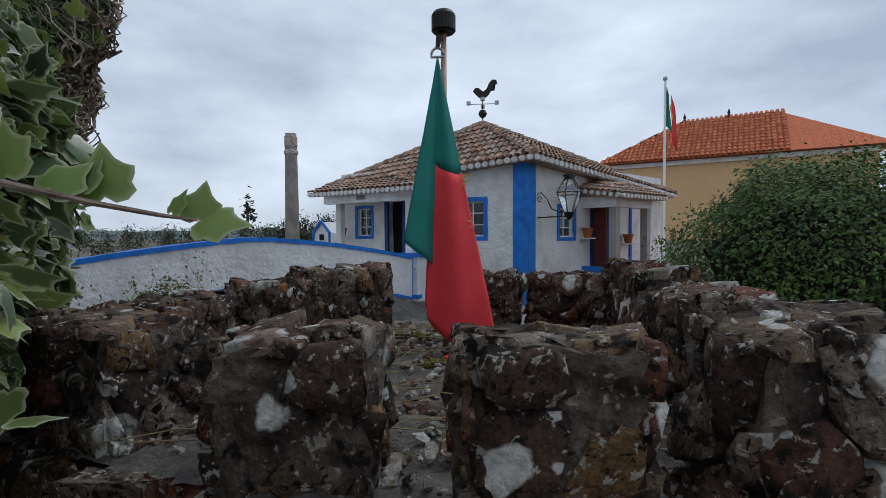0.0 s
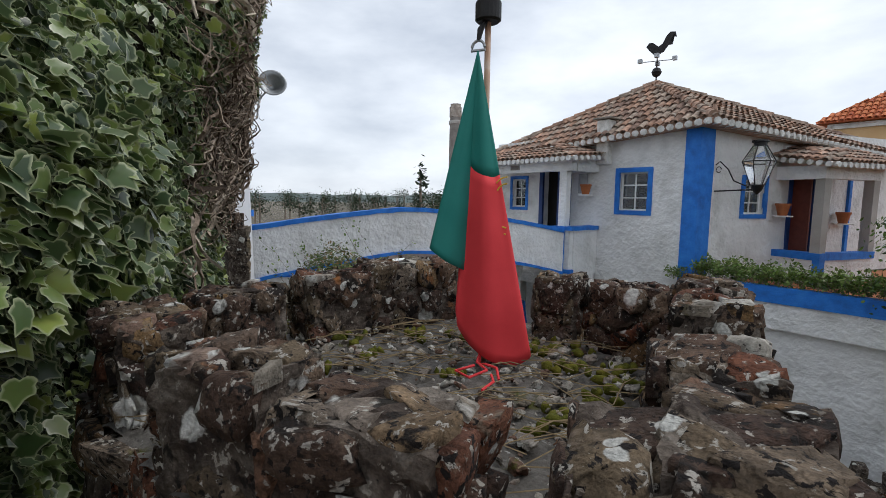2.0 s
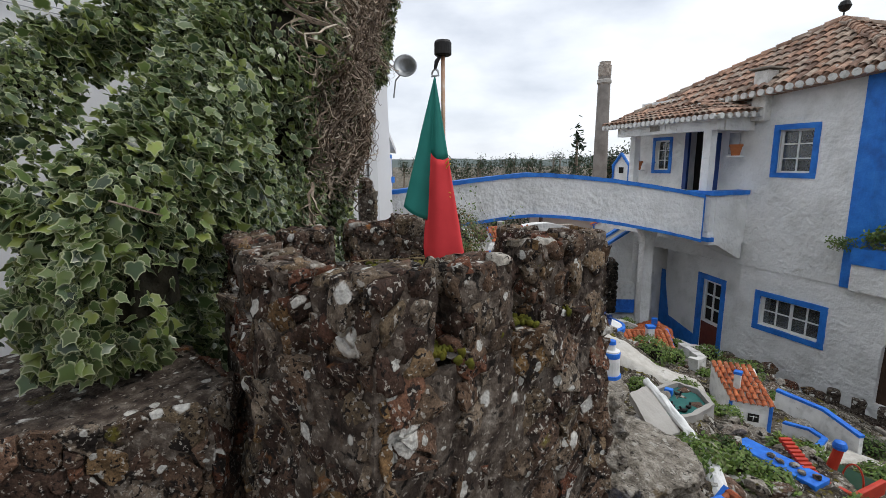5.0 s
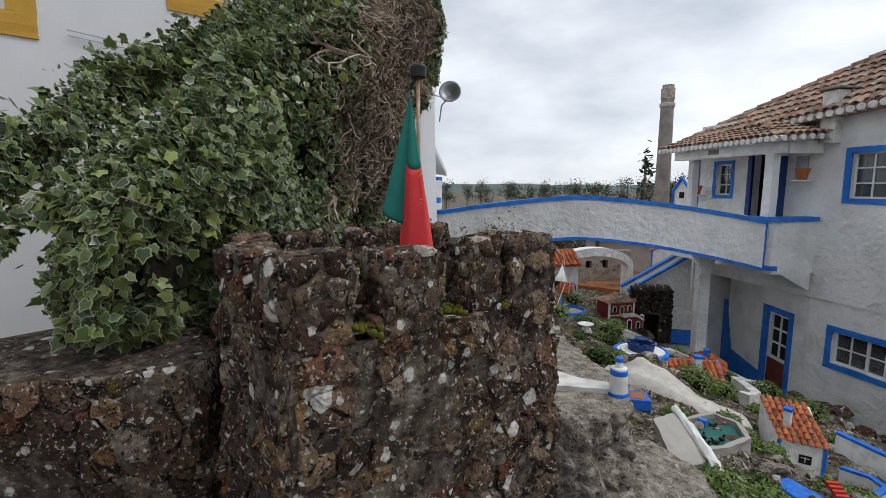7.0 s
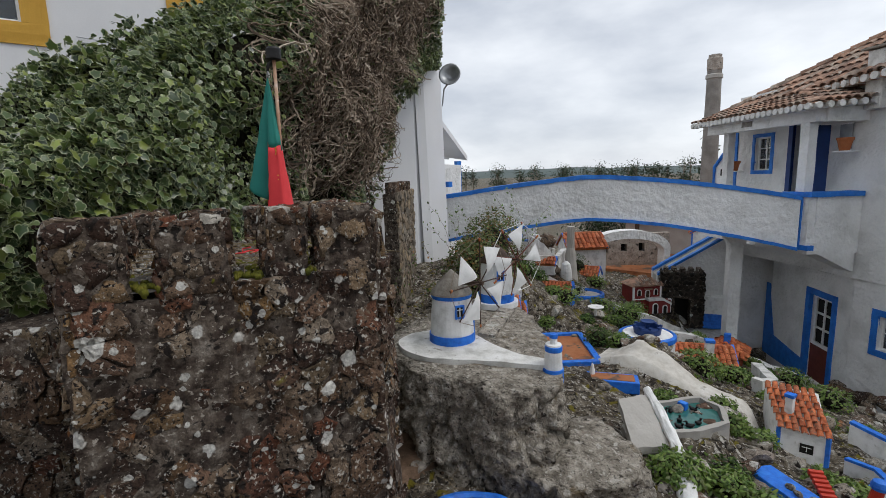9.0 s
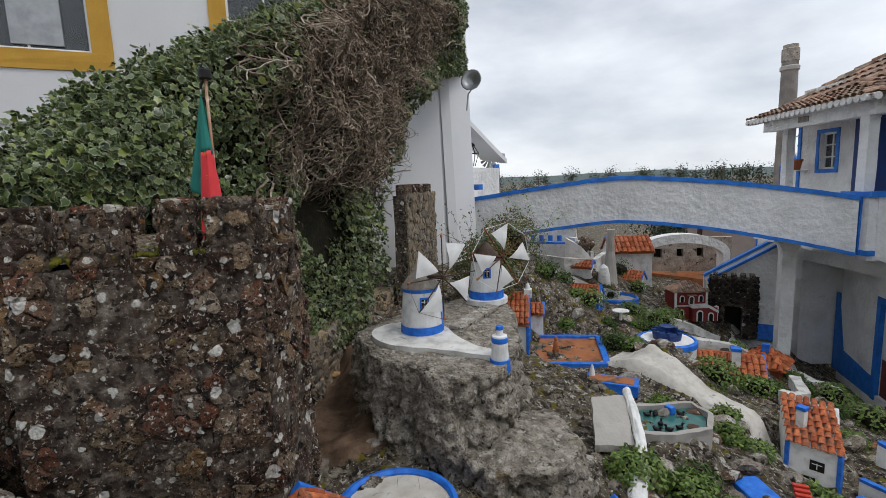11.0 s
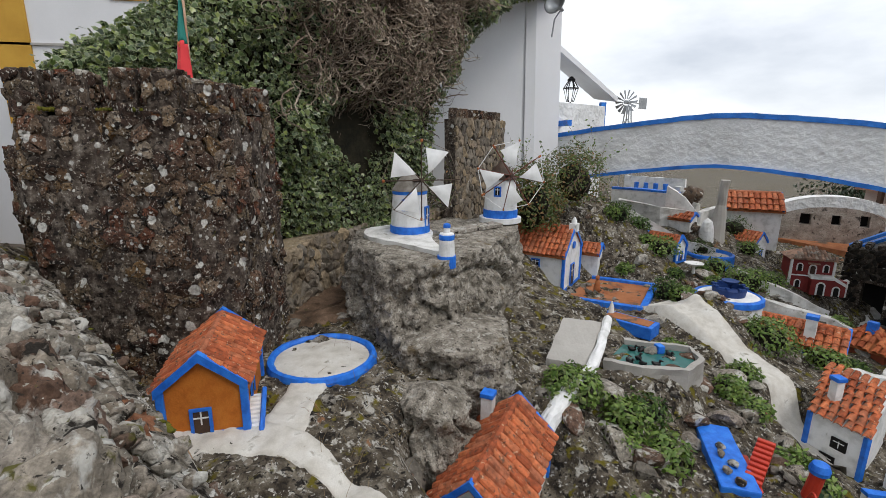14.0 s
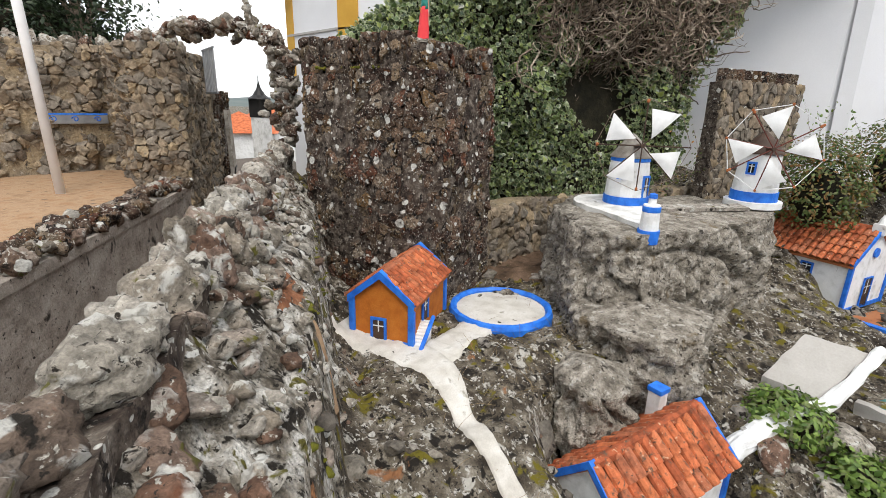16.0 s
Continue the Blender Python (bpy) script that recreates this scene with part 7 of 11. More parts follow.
def mini_opening(parent, face, place, s, z, w, h, kind):
    """A small door or window with a painted surround, on a face given by place(s, out, z)."""
    def slab(a, b, c, d, o0, o1):
        bm = bmesh.new()
        v = [bm.verts.new(place(x, o, y)) for o in (o0, o1) for x, y in ((a, b), (c, b), (c, d), (a, d))]
        for f in ((0, 1, 2, 3), (7, 6, 5, 4), (0, 4, 5, 1), (1, 5, 6, 2), (2, 6, 7, 3), (3, 7, 4, 0)):
            bm.faces.new([v[i] for i in f])
        return bm
    t = 0.018
    win = part(kind, slab(s - w / 2, z, s + w / 2, z + h, -0.002, 0.006), WOOD_DARK if kind == "door" else DARK, parent, "dark wooden door" if kind == "door" else "dark little window")
    for a, b, c, d in ((s - w / 2 - t, z, s - w / 2, z + h), (s + w / 2, z, s + w / 2 + t, z + h), (s - w / 2 - t, z + h, s + w / 2 + t, z + h + t)) + (() if kind == "door" else ((s - w / 2 - t, z - t, s + w / 2 + t, z),)):
        part("surround", slab(a, b, c, d, -0.001, 0.013), face, win)
    bars = [(s - 0.004, z + (h * 0.45 if kind == "door" else 0), s + 0.004, z + h), (s - w / 2, z + h * 0.7, s + w / 2, z + h * 0.7 + 0.008)]
    for a, b, c, d in bars:
        part("glazing_bar", slab(a, b, c, d, 0.004, 0.010), WHITE_WOOD, win)
    return win


def mini_house(name, label, at, turn, ln, wd, hi, ri, wall, trim=None, tile=(0.055, 0.11, 0.026), openings=(), overhang=0.03, corners=True, chimney=None, seed=0):
    """A gabled model house, ridge along its own x; openings: rows of (face, s, z, w, h, kind), face one of +x -x +y -y."""
    trim = trim or MINI_BLUE
    ob = thing(name, label, "model house", at, turn, "miniature village houses")
    bm = bmesh.new()
    prof = [(-wd / 2, 0), (wd / 2, 0), (wd / 2, hi), (0, hi + ri), (-wd / 2, hi)]
    va = [bm.verts.new((-ln / 2, y, z)) for y, z in prof]
    vb = [bm.verts.new((ln / 2, y, z)) for y, z in prof]
    bm.faces.new(va[::-1])
    bm.faces.new(vb)
    for i in range(5):
        bm.faces.new((va[i], va[(i + 1) % 5], vb[(i + 1) % 5], vb[i]))
    part("body", roughen(bm, 2, 0.004, 14, seed), wall, ob)
    slope = math.hypot(wd / 2, ri)
    for sg in (-1, 1):
        up = Vector((0, -sg * wd / 2, ri)).normalized()
        ee = slope + overhang
        base = Vector((-ln / 2 - overhang * 0.5, sg * wd / 2, hi)) - up * overhang + Vector((0, 0, 0.012))
        bm = bmesh.new()
        q = [base, base + Vector((ln + overhang, 0, 0)), base + Vector((ln + overhang, 0, 0)) + up * ee, base + up * ee]
        va = [bm.verts.new(p) for p in q]
        vb = [bm.verts.new(p - Vector((0, 0, 0.02))) for p in q]
        bm.faces.new(va)
        bm.faces.new(vb[::-1])
        for i in range(4):
            bm.faces.new((va[i], va[(i + 1) % 4], vb[(i + 1) % 4], vb[i]))
        rf = part("roof_slope", bm, POT, ob, "tiled roof slope")
        lay_tiles(rf, base, (1, 0, 0), up, ln + overhang, ee, *tile, seed=seed + sg)
        for xx in (-1, 1):
            bm = bmesh.new()
            p0 = Vector((xx * (ln / 2 + 0.012), sg * (wd / 2 + overhang * 0.6), hi - 0.02))
            p1 = Vector((xx * (ln / 2 + 0.012), 0, hi + ri + 0.015))
            w_ = 0.028
            for p, q in ((p0, p1),):
                d_ = Vector((0, 0, 0.06))
                ring = [p + Vector((-w_, 0, -0.015)), p + Vector((w_ * 0.6, 0, -0.015)), p + Vector((w_ * 0.6, 0, 0.04)), p + Vector((-w_, 0, 0.04))]
                ring2 = [v_ + (q - p) for v_ in ring]
                a_ = [bm.verts.new(v_) for v_ in ring]
                b_ = [bm.verts.new(v_) for v_ in ring2]
                bm.faces.new(a_)
                bm.faces.new(b_[::-1])
                for i in range(4):
                    bm.faces.new((a_[i], a_[(i + 1) % 4], b_[(i + 1) % 4], b_[i]))
            part("gable_trim", roughen(bm, 1, 0.004, 18, seed), trim, ob, "painted gable edge")
    part("ridge", cyl(bmesh.new(), (-ln / 2, 0, hi + ri + 0.012), (ln / 2, 0, hi + ri + 0.012), tile[2] * 0.9, seg=8), TILE_NEW, ob)
    if corners:
        for xx in (-1, 1):
            for sg in (-1, 1):
                x, y = xx * ln / 2, sg * wd / 2
                part("corner_trim", boxed(x - 0.022, y - 0.022, 0, x + 0.022, y + 0.022, hi, bevel=0.006), trim, ob, "painted corner")
            part("plinth", boxed(xx * ln / 2 - 0.012, -wd / 2, 0, xx * ln / 2 + 0.012, wd / 2, 0.045), trim, ob, "painted plinth")
    for face, s, z, w, h, kind in openings:
        pl = {"+x": lambda a, o, c: (ln / 2 + o + 0.006, a, c), "-x": lambda a, o, c: (-ln / 2 - o - 0.006, a, c), "+y": lambda a, o, c: (a, wd / 2 + o + 0.006, c), "-y": lambda a, o, c: (a, -wd / 2 - o - 0.006, c)}[face]
        mini_opening(ob, trim, pl, s, z, w, h, kind)
    if chimney:
        x, y, z, s, h = chimney
        ch = part("chimney", boxed(x - s, y - s, z, x + s, y + s, z + h, bevel=0.006), MINI_WHITE, ob, "white chimney with a blue cap")
        part("cap", boxed(x - s * 1.15, y - s * 1.15, z + h, x + s * 1.15, y + s * 1.15, z + h + s * 0.8, bevel=0.005), trim, ch)
    return ob


# orange hut
hut = mini_house("orange_hut", "orange model house with blue trim and terracotta tiles", (1.16, 1.735, 2.96), 8, 0.74, 0.45, 0.335, 0.17, ORANGE, tile=(0.062, 0.13, 0.03),
                 openings=[("+x", -0.02, 0.03, 0.085, 0.16, "door"), ("+y", 0.12, 0.12, 0.09, 0.17, "door")], overhang=0.045, seed=3)
stair = part("stair", boxed(0.17, 0.215, 0.0, 0.40, 0.30, 0.02), MINI_WHITE, hut, "little white outside stair")
for k in range(9):
    part("step", boxed(0.16 + 0.026 * k, 0.213, 0.0, 0.186 + 0.026 * k, 0.30, 0.14 - 0.0145 * k), MINI_WHITE, stair)
bm = tube(bmesh.new(), [(0.15, 0.31, 0.17), (0.28, 0.31, 0.10), (0.42, 0.31, 0.03)], 0.016, 6)
part("stair_edge", bm, MINI_BLUE, stair, "blue stair edge")

# threshing floor disc
disc = thing("round_threshing_floor", "round pale cement floor with a blue rim beside the orange hut", "floor disc", (0.52, 2.33, 2.86))
part("floor", roughen(lathe(bmesh.new(), [(0.02, 0.0), (0.40, 0.0), (0.40, 0.105), (0.2, 0.11), (0.02, 0.112)], 48), 0, 0.004, 9), ROAD, disc, "pale cement floor")
bm = bmesh.new()
lathe(bm, [(0.375, 0.0), (0.435, 0.0), (0.437, 0.10), (0.425, 0.135), (0.395, 0.14), (0.375, 0.12)], 56, ring=True)
part("rim", roughen(bm, 0, 0.006, 12), MINI_BLUE, disc, "blue painted rim")

# pale paths laid on the ground


WAYS = []


def laid(name, line, widths, material, label, lift=0.018):
    pts = []
    for a, b in zip(line, line[1:]):
        a, b = Vector(a), Vector(b)
        for k in range(10):
            pts.append(a.lerp(b, k / 10))
    pts.append(Vector(line[-1]))
    for _ in range(8):
        pts = [pts[0]] + [(pts[i - 1] + pts[i] * 2 + pts[i + 1]) / 4 for i in range(1, len(pts) - 1)] + [pts[-1]]
    WAYS.extend((p.x, p.y, max(widths) * 0.5) for p in pts[::3])
    verts, faces, m = [], [], 9
    for i, p in enumerate(pts):
        d_ = pts[min(i + 1, len(pts) - 1)] - pts[max(i - 1, 0)]
        nn_ = Vector((-d_.y, d_.x)).normalized()
        w_ = np.interp(i / (len(pts) - 1), np.linspace(0, 1, len(widths)), widths) * (1 + 0.14 * noise.noise(Vector((p.x, p.y, 3)) * 5))
        base = sum(ground_height(*(p + nn_ * w_ * o)) for o in (-0.4, 0, 0.4)) / 3
        for k in range(m):
            o = k / (m - 1) - 0.5
            q = p + nn_ * w_ * o
            edge = abs(o) > 0.49
            z = max(base, ground_height(q.x, q.y) - 0.01) if not edge else ground_height(q.x, q.y) - 0.08
            verts.append((q.x, q.y, z + (lift if not edge else 0)))
    for i in range(len(pts) - 1):
        for k in range(m - 1):
            faces.append((i * m + k, i * m + k + 1, (i + 1) * m + k + 1, (i + 1) * m + k))
    ob = raw(name, verts, faces, material, None, "", True)
    return tagged(ob, label, "path", kind="structure")


laid("path_white_fork", [(1.60, 1.50), (1.58, 1.82), (1.60, 2.10), (1.70, 2.34), (1.93, 2.58), (2.17, 2.86), (2.33, 3.1), (2.45, 3.4)], (0.36, 0.42, 0.40, 0.30, 0.17, 0.15, 0.14, 0.14), ROAD, "pale cement path winding down from the hut")
laid("path_white_branch", [(1.66, 2.2), (1.45, 2.22), (1.2, 2.26), (0.9, 2.28)], (0.36, 0.36, 0.34, 0.34), ROAD, "pale cement path to the threshing floor")
laid("ground_earth_patch", [(2.60, 1.74), (2.66, 1.95), (2.68, 2.1), (2.64, 2.26)], (0.09, 0.14, 0.12, 0.08), EARTH, "bare red-brown earth on the bench below the low wall", 0.012)
laid("path_white_village", [(-1.75, 6.55), (-1.2, 6.62), (-0.6, 6.75), (0.0, 6.9), (0.5, 6.85), (1.05, 6.6)], (0.7, 0.62, 0.52, 0.46, 0.4, 0.3), ROAD, "pale cement road through the model village", 0.04)
laid("path_paved_yard", [(-1.2, 10.6), (-2.0, 11.4), (-3.0, 12.3), (-3.6, 13.2)], (0.9, 1.4, 1.6, 1.4), OLD_WHITE, "worn pale paving under the bridge")
laid("path_white_lower", [(1.6, 6.7), (1.9, 7.3), (2.3, 7.6), (2.9, 7.5)], (0.2, 0.24, 0.24, 0.2), ROAD, "pale cement path below the model houses")

# second hut, in front
hut2 = mini_house("white_hut", "white model house with big terracotta tiles and blue trim", (1.455, 3.575, 2.19), -30.4, 1.02, 0.50, 0.36, 0.24, MINI_WHITE, tile=(0.082, 0.16, 0.040),
                  openings=[("+x", -0.04, 0.10, 0.09, 0.14, "window"), ("+y", 0.2, 0.02, 0.10, 0.2, "door")], overhang=0.05, seed=9, chimney=(-0.40, -0.2, 0.42, 0.045, 0.22))
part("yard_wall", boxed(0.1, 0.33, 0.0, 0.5, 0.37, 0.14, bevel=0.01), MINI_WHITE, hut2, "low white yard wall")
part("yard_wall_top", boxed(0.09, 0.32, 0.14, 0.51, 0.38, 0.17, bevel=0.008), MINI_BLUE, hut2, "blue wall top")
part("yard_wall_top", boxed(0.47, 0.2, 0.1, 0.53, 0.36, 0.17, bevel=0.008), MINI_BLUE, hut2, "blue wall top")

# little lighthouse
lh = thing("model_lighthouse", "small white model lighthouse with blue bands", "lighthouse", (0.20, 3.38, 3.68))
part("tower", lathe(bmesh.new(), [(0.075, -0.06), (0.068, 0.13), (0.062, 0.24), (0.02, 0.245)], 20), MINI_WHITE, lh, smooth=False)
part("base_band", lathe(bmesh.new(), [(0.084, -0.06), (0.082, 0.045), (0.02, 0.046)], 20), MINI_BLUE, lh, "blue band")
part("upper_band", lathe(bmesh.new(), [(0.066, 0.185), (0.068, 0.19), (0.068, 0.225), (0.06, 0.23)], 20), MINI_BLUE, lh, "blue band")
part("lantern", lathe(bmesh.new(), [(0.03, 0.24), (0.028, 0.295), (0.01, 0.30)], 14), MINI_WHITE, lh)
part("cap", lathe(bmesh.new(), [(0.033, 0.29), (0.03, 0.32), (0.005, 0.33)], 14), MINI_BLUE, lh, "blue cap")


# windmills
def windmill(at, turn, label, hub_z, blue_top, ring, r0, seed, tilt):
    g = random.Random(seed)
    ob = thing("model_windmill", label, "windmill", at, turn, "model windmills")
    part("tower", roughen(lathe(bmesh.new(), [(r0, 0.0), (r0 * 0.94, 0.2), (r0 * 0.84, 0.44), (0.02, 0.445)], 28), 0, 0.003, 20), MINI_WHITE, ob, "white round tower")
    part("foot_band", lathe(bmesh.new(), [(r0 * 1.03, -0.02), (r0 * 1.02, 0.075), (r0 * 0.9, 0.076)], 28), MINI_BLUE, ob, "blue foot band")
    if blue_top:
        part("top_band", lathe(bmesh.new(), [(r0 * 0.87, 0.40), (r0 * 0.89, 0.405), (r0 * 0.88, 0.44), (r0 * 0.8, 0.45)], 28), MINI_BLUE, ob, "blue top band")
    else:
        part("base", lathe(bmesh.new(), [(r0 * 1.25, -0.08), (r0 * 1.25, -0.02), (r0 * 1.0, -0.018)], 28), MINI_WHITE, ob, "white round base")
    part("cap", lathe(bmesh.new(), [(r0 * 0.93, 0.435), (r0 * 0.9, 0.45), (r0 * 0.45, 0.57), (0.01, 0.65)], 20), WOOD_GREY if blue_top else WOOD_DARK, ob, "grey conical cap")
    # window: local x is the front
    pl = lambda a, o, c: ((r0 * 0.86 + o) * math.cos(a / r0), (r0 * 0.86 + o) * math.sin(a / r0), c)  # noqa: E731
    mini_opening(ob, MINI_BLUE, lambda a, o, c: pl(a - 0.10, o + 0.012, c), 0, 0.26, 0.055, 0.085, "window")
    if blue_top:
        mini_opening(ob, MINI_BLUE, lambda a, o, c: pl(a + 0.17, o + 0.016, c), 0, 0.0, 0.07, 0.26, "door")
    hub = Vector((r0 + 0.1, 0.03, hub_z))
    part("shaft", cyl(bmesh.new(), (0, 0, hub_z - 0.03), hub + Vector((0.03, 0, 0)), 0.018, seg=8), WOOD_DARK, ob)
    R = 0.40
    tips = []
    for k in range(8):
        a = k * math.tau / 8 + tilt
        tip = hub + Vector((0.0, R * math.cos(a), R * math.sin(a)))
        tips.append(tip)
        part("spar", tube(bmesh.new(), [hub, tip], 0.006, 5), WOOD_DARK if blue_top else WOOD_RED, ob)
    if ring:
        for k in range(8):
            part("rope", tube(bmesh.new(), [tips[k], tips[(k + 1) % 8]], 0.004, 5), SAILCLOTH, ob, "white rope")
            ps = tips[k].lerp(hub, 0.0)
            part("pot", lathe(bmesh.new(), [(0.006, -0.012), (0.014, 0.0), (0.008, 0.014)], 8, (ps.x, ps.y)), POT, ob).location = (0, 0, ps.z)
    else:
        for k in range(8):
            part("rope", tube(bmesh.new(), [tips[k], tips[(k + 1) % 8]], 0.0025, 4), BARK, ob, "thin dark rope")
    for k in range(0, 8, 2):
        a, b = tips[k], tips[(k + 1) % 8]
        p0, p1, p2 = hub.lerp(a, 0.22), hub.lerp(a, 0.97), hub.lerp(b, 0.80).lerp(a, 0.12)
        bm = bmesh.new()
        n_ = 6
        grid_ = {}
        for i in range(n_ + 1):
            for j in range(n_ + 1 - i):
                u_, w_ = i / n_, j / n_
                p = p0 * (1 - u_ - w_) + p1 * u_ + p2 * w_
                belly = 0.035 * math.sin(math.pi * min(1, u_ + w_)) * (1 - abs(u_ - w_)) + 0.02
                grid_[i, j] = (bm.verts.new(p + Vector((belly, 0, 0))), bm.verts.new(p + Vector((belly - 0.004, 0, 0))))
        for i in range(n_):
            for j in range(n_ - i):
                for s_ in (0, 1):
                    bm.faces.new((grid_[i, j][s_], grid_[i + 1, j][s_], grid_[i, j + 1][s_]))
                    if i + j < n_ - 1:
                        bm.faces.new((grid_[i + 1, j][s_], grid_[i + 1, j + 1][s_], grid_[i, j + 1][s_]))
        part("sail", bm, SAILCLOTH, ob, "white triangular canvas sail", True)
    # clay whistle pots on the rigging
    for k in (1, 3, 5):
        p = hub + (tips[k] - hub) * 0.95
        m_ = rock_mesh("whistle_pot", (0.014, 0.016, 0.02), seed + k, POT, 2, 0.2)
        w_ = hang("whistle_pot", m_, None, ob, "", True)
        w_.location = p
    return ob


windmill((-0.78, 3.11, 3.75), 14, "white model windmill with blue bands and canvas sails", 0.56, True, False, 0.205, 5, 0.78)
windmill((-1.49, 4.25, 3.80), 2, "white model windmill with a roped ring of sails", 0.50, False, True, 0.205, 6, -0.2)
bm = boxed(-0.08, -0.45, 0, 0.08, 0.45, 0.03)
tagged(part("stone_slab", bm, COPING), "flat grey stone slab between the mills", "slab").matrix_basis = pose(-0.92, 3.78, 3.73, 0, 4, 35)

# chapel and its square
chap = mini_house("model_chapel", "white model chapel with blue trim and terracotta roof", (-2.99, 5.28, 2.46), 53, 1.05, 0.92, 0.58, 0.34, MINI_WHITE, tile=(0.075, 0.15, 0.036),
                  openings=[("+x", 0.0, 0.02, 0.16, 0.34, "door"), ("-y", 0.1, 0.38, 0.10, 0.10, "window")], overhang=0.05, seed=15)
part("rose_window", cyl(bmesh.new(), (0.53, 0, 0.67), (0.55, 0, 0.67), 0.055, seg=16), MINI_BLUE, chap, "round blue window")
bm = bmesh.new()
prism(bm, [(0.46, -0.07), (0.58, -0.07), (0.58, 0.07), (0.46, 0.07)], 0.88, 1.0)
lathe(bm, [(0.05, 0.99), (0.035, 1.05), (0.01, 1.1)], 10, (0.52, 0))
part("gable_top", bm, MINI_WHITE, chap, "white gable finial")
annex = mini_house("chapel_annex", "small white lean-to house beside the chapel", (-3.45, 6.26, 2.42), 53, 0.5, 0.4, 0.42, 0.12, MINI_WHITE, tile=(0.075, 0.15, 0.036), overhang=0.04, seed=16, corners=False)
SQ = [(-2.17, 5.40), (-1.58, 6.30), (-2.58, 7.05), (-3.1, 6.24)]
sq = thing("chapel_square", "terracotta square with a blue kerb in front of the chapel", "square")
part("paving", prism(bmesh.new(), SQ, 2.3, 2.45), TERRACOTTA, sq, "worn terracotta paving")
for a, b in zip(SQ[:3], SQ[1:]):
    bm = strip(bmesh.new(), [(*a, 0), (*((Vector(a) + Vector(b)) / 2), 0), (*b, 0)], 0.09, 2.25, 2.49)
    part("kerb", roughen(bm, 2, 0.008, 9), MINI_BLUE, sq, "blue painted kerb")
bm = strip(bmesh.new(), [(-2.02, 5.16, 0), (-1.78, 5.56, 0), (-1.53, 5.72, 0)], 0.08, 2.25, 2.47)
part("kerb", roughen(bm, 2, 0.008, 9), MINI_BLUE, sq, "blue painted kerb")
fig = single("clay_figurine", lathe(bmesh.new(), [(0.045, 0), (0.05, 0.08), (0.035, 0.14), (0.04, 0.17), (0.015, 0.19), (0.03, 0.21), (0.03, 0.25), (0.005, 0.27)], 12), POT, "small faded clay figurine on the square", "figurine", smooth=True)
fig.location = (-2.38, 6.0, 2.45)
# blue and white cistern between square and pond
bas = thing("blue_washing_tank", "small blue-edged tank with a white spout", "tank", (-0.98, 5.78, 2.53), 40)
part("tank", boxed(-0.32, -0.14, -0.1, 0.32, 0.14, 0.05, bevel=0.01), MINI_BLUE, bas, "blue edged tank")
part("water", boxed(-0.27, -0.1, 0.05, 0.27, 0.1, 0.056), TERRACOTTA, bas, "earth filling")
part("spout", lathe(bmesh.new(), [(0.045, 0.0), (0.03, 0.12), (0.01, 0.2)], 8, (-0.25, 0.05)), MINI_WHITE, bas, "white spout")

# pond with ducks
pond = thing("duck_pond", "small teal pond with dark model ducks", "pond")
POND = [(-0.12, 5.26), (0.12, 5.80), (0.34, 5.76), (0.52, 5.52), (0.44, 5.16), (0.27, 4.88)]
part("water", prism(bmesh.new(), POND, 2.4, 2.66), WATER_PAINT, pond, "teal painted water")
bm = strip(bmesh.new(), [(*p, 0) for p in [(0.28, 4.86), (0.46, 5.14), (0.55, 5.52), (0.36, 5.80), (0.10, 5.84), (-0.14, 5.28)]], 0.055, 2.4, 2.71)
part("rim", roughen(bm, 4, 0.02, 9), RENDER_GREY, pond, "worn grey cement rim")
bm = boxed(0.05, 5.49, 2.66, 0.14, 5.56, 2.74, bevel=0.01)
part("blue_block", bm, MINI_BLUE, pond, "small blue block")


def duck(x, y, z, a, s=1.0):
    bm = bmesh.new()
    bmesh.ops.create_icosphere(bm, subdivisions=2, radius=1)
    for v in bm.verts:
        v.co = Vector((v.co.x * 0.05, v.co.y * 0.03, v.co.z * 0.025 + 0.018 + (0.02 if v.co.x < -0.6 else 0)))
    m = Matrix.Translation((0.04, 0, 0.055)) @ Matrix.Diagonal((0.018, 0.015, 0.016, 1))
    bmesh.ops.create_icosphere(bm, subdivisions=1, radius=1, matrix=m)
    cyl(bm, (0.03, 0, 0.03), (0.038, 0, 0.055), 0.012, 0.010, 8)
    cyl(bm, (0.052, 0, 0.052), (0.075, 0, 0.048), 0.006, 0.003, 6)
    ob = single("model_duck", bm, IRON, "small dark model duck on the pond", "duck", "ducks on the pond", smooth=True)
    ob.matrix_basis = pose(x, y, z, 0, 0, a) @ Matrix.Diagonal((s, s, s, 1))


for x, y, a in ((0.28, 5.12, 20), (0.34, 5.22, 200), (0.22, 5.24, 120), (0.02, 5.28, 70), (0.05, 5.36, 300), (0.18, 5.58, 10), (0.36, 5.34, 80)):
    duck(x, y, 2.66, a, 0.9)

# watermill: sloping white roof slab, chute, wheel and grey timbers
wmill = thing("model_watermill", "white model watermill with a sloping slab roof and timber chute", "watermill")
bm = bmesh.new()
q = [(-0.03, 4.56, 3.02), (0.02, 4.96, 2.97), (0.46, 4.62, 2.75), (0.32, 4.29, 2.77)]
va = [bm.verts.new(p) for p in q]
vb = [bm.verts.new(Vector(p) - Vector((0, 0, 0.07))) for p in q]
bm.faces.new(va)
bm.faces.new(vb[::-1])
for i in range(4):
    bm.faces.new((va[i], va[(i + 1) % 4], vb[(i + 1) % 4], vb[i]))
part("slab_roof", roughen(bm, 8, 0.014, 9), RENDER_GREY, wmill, "worn grey slab roof")
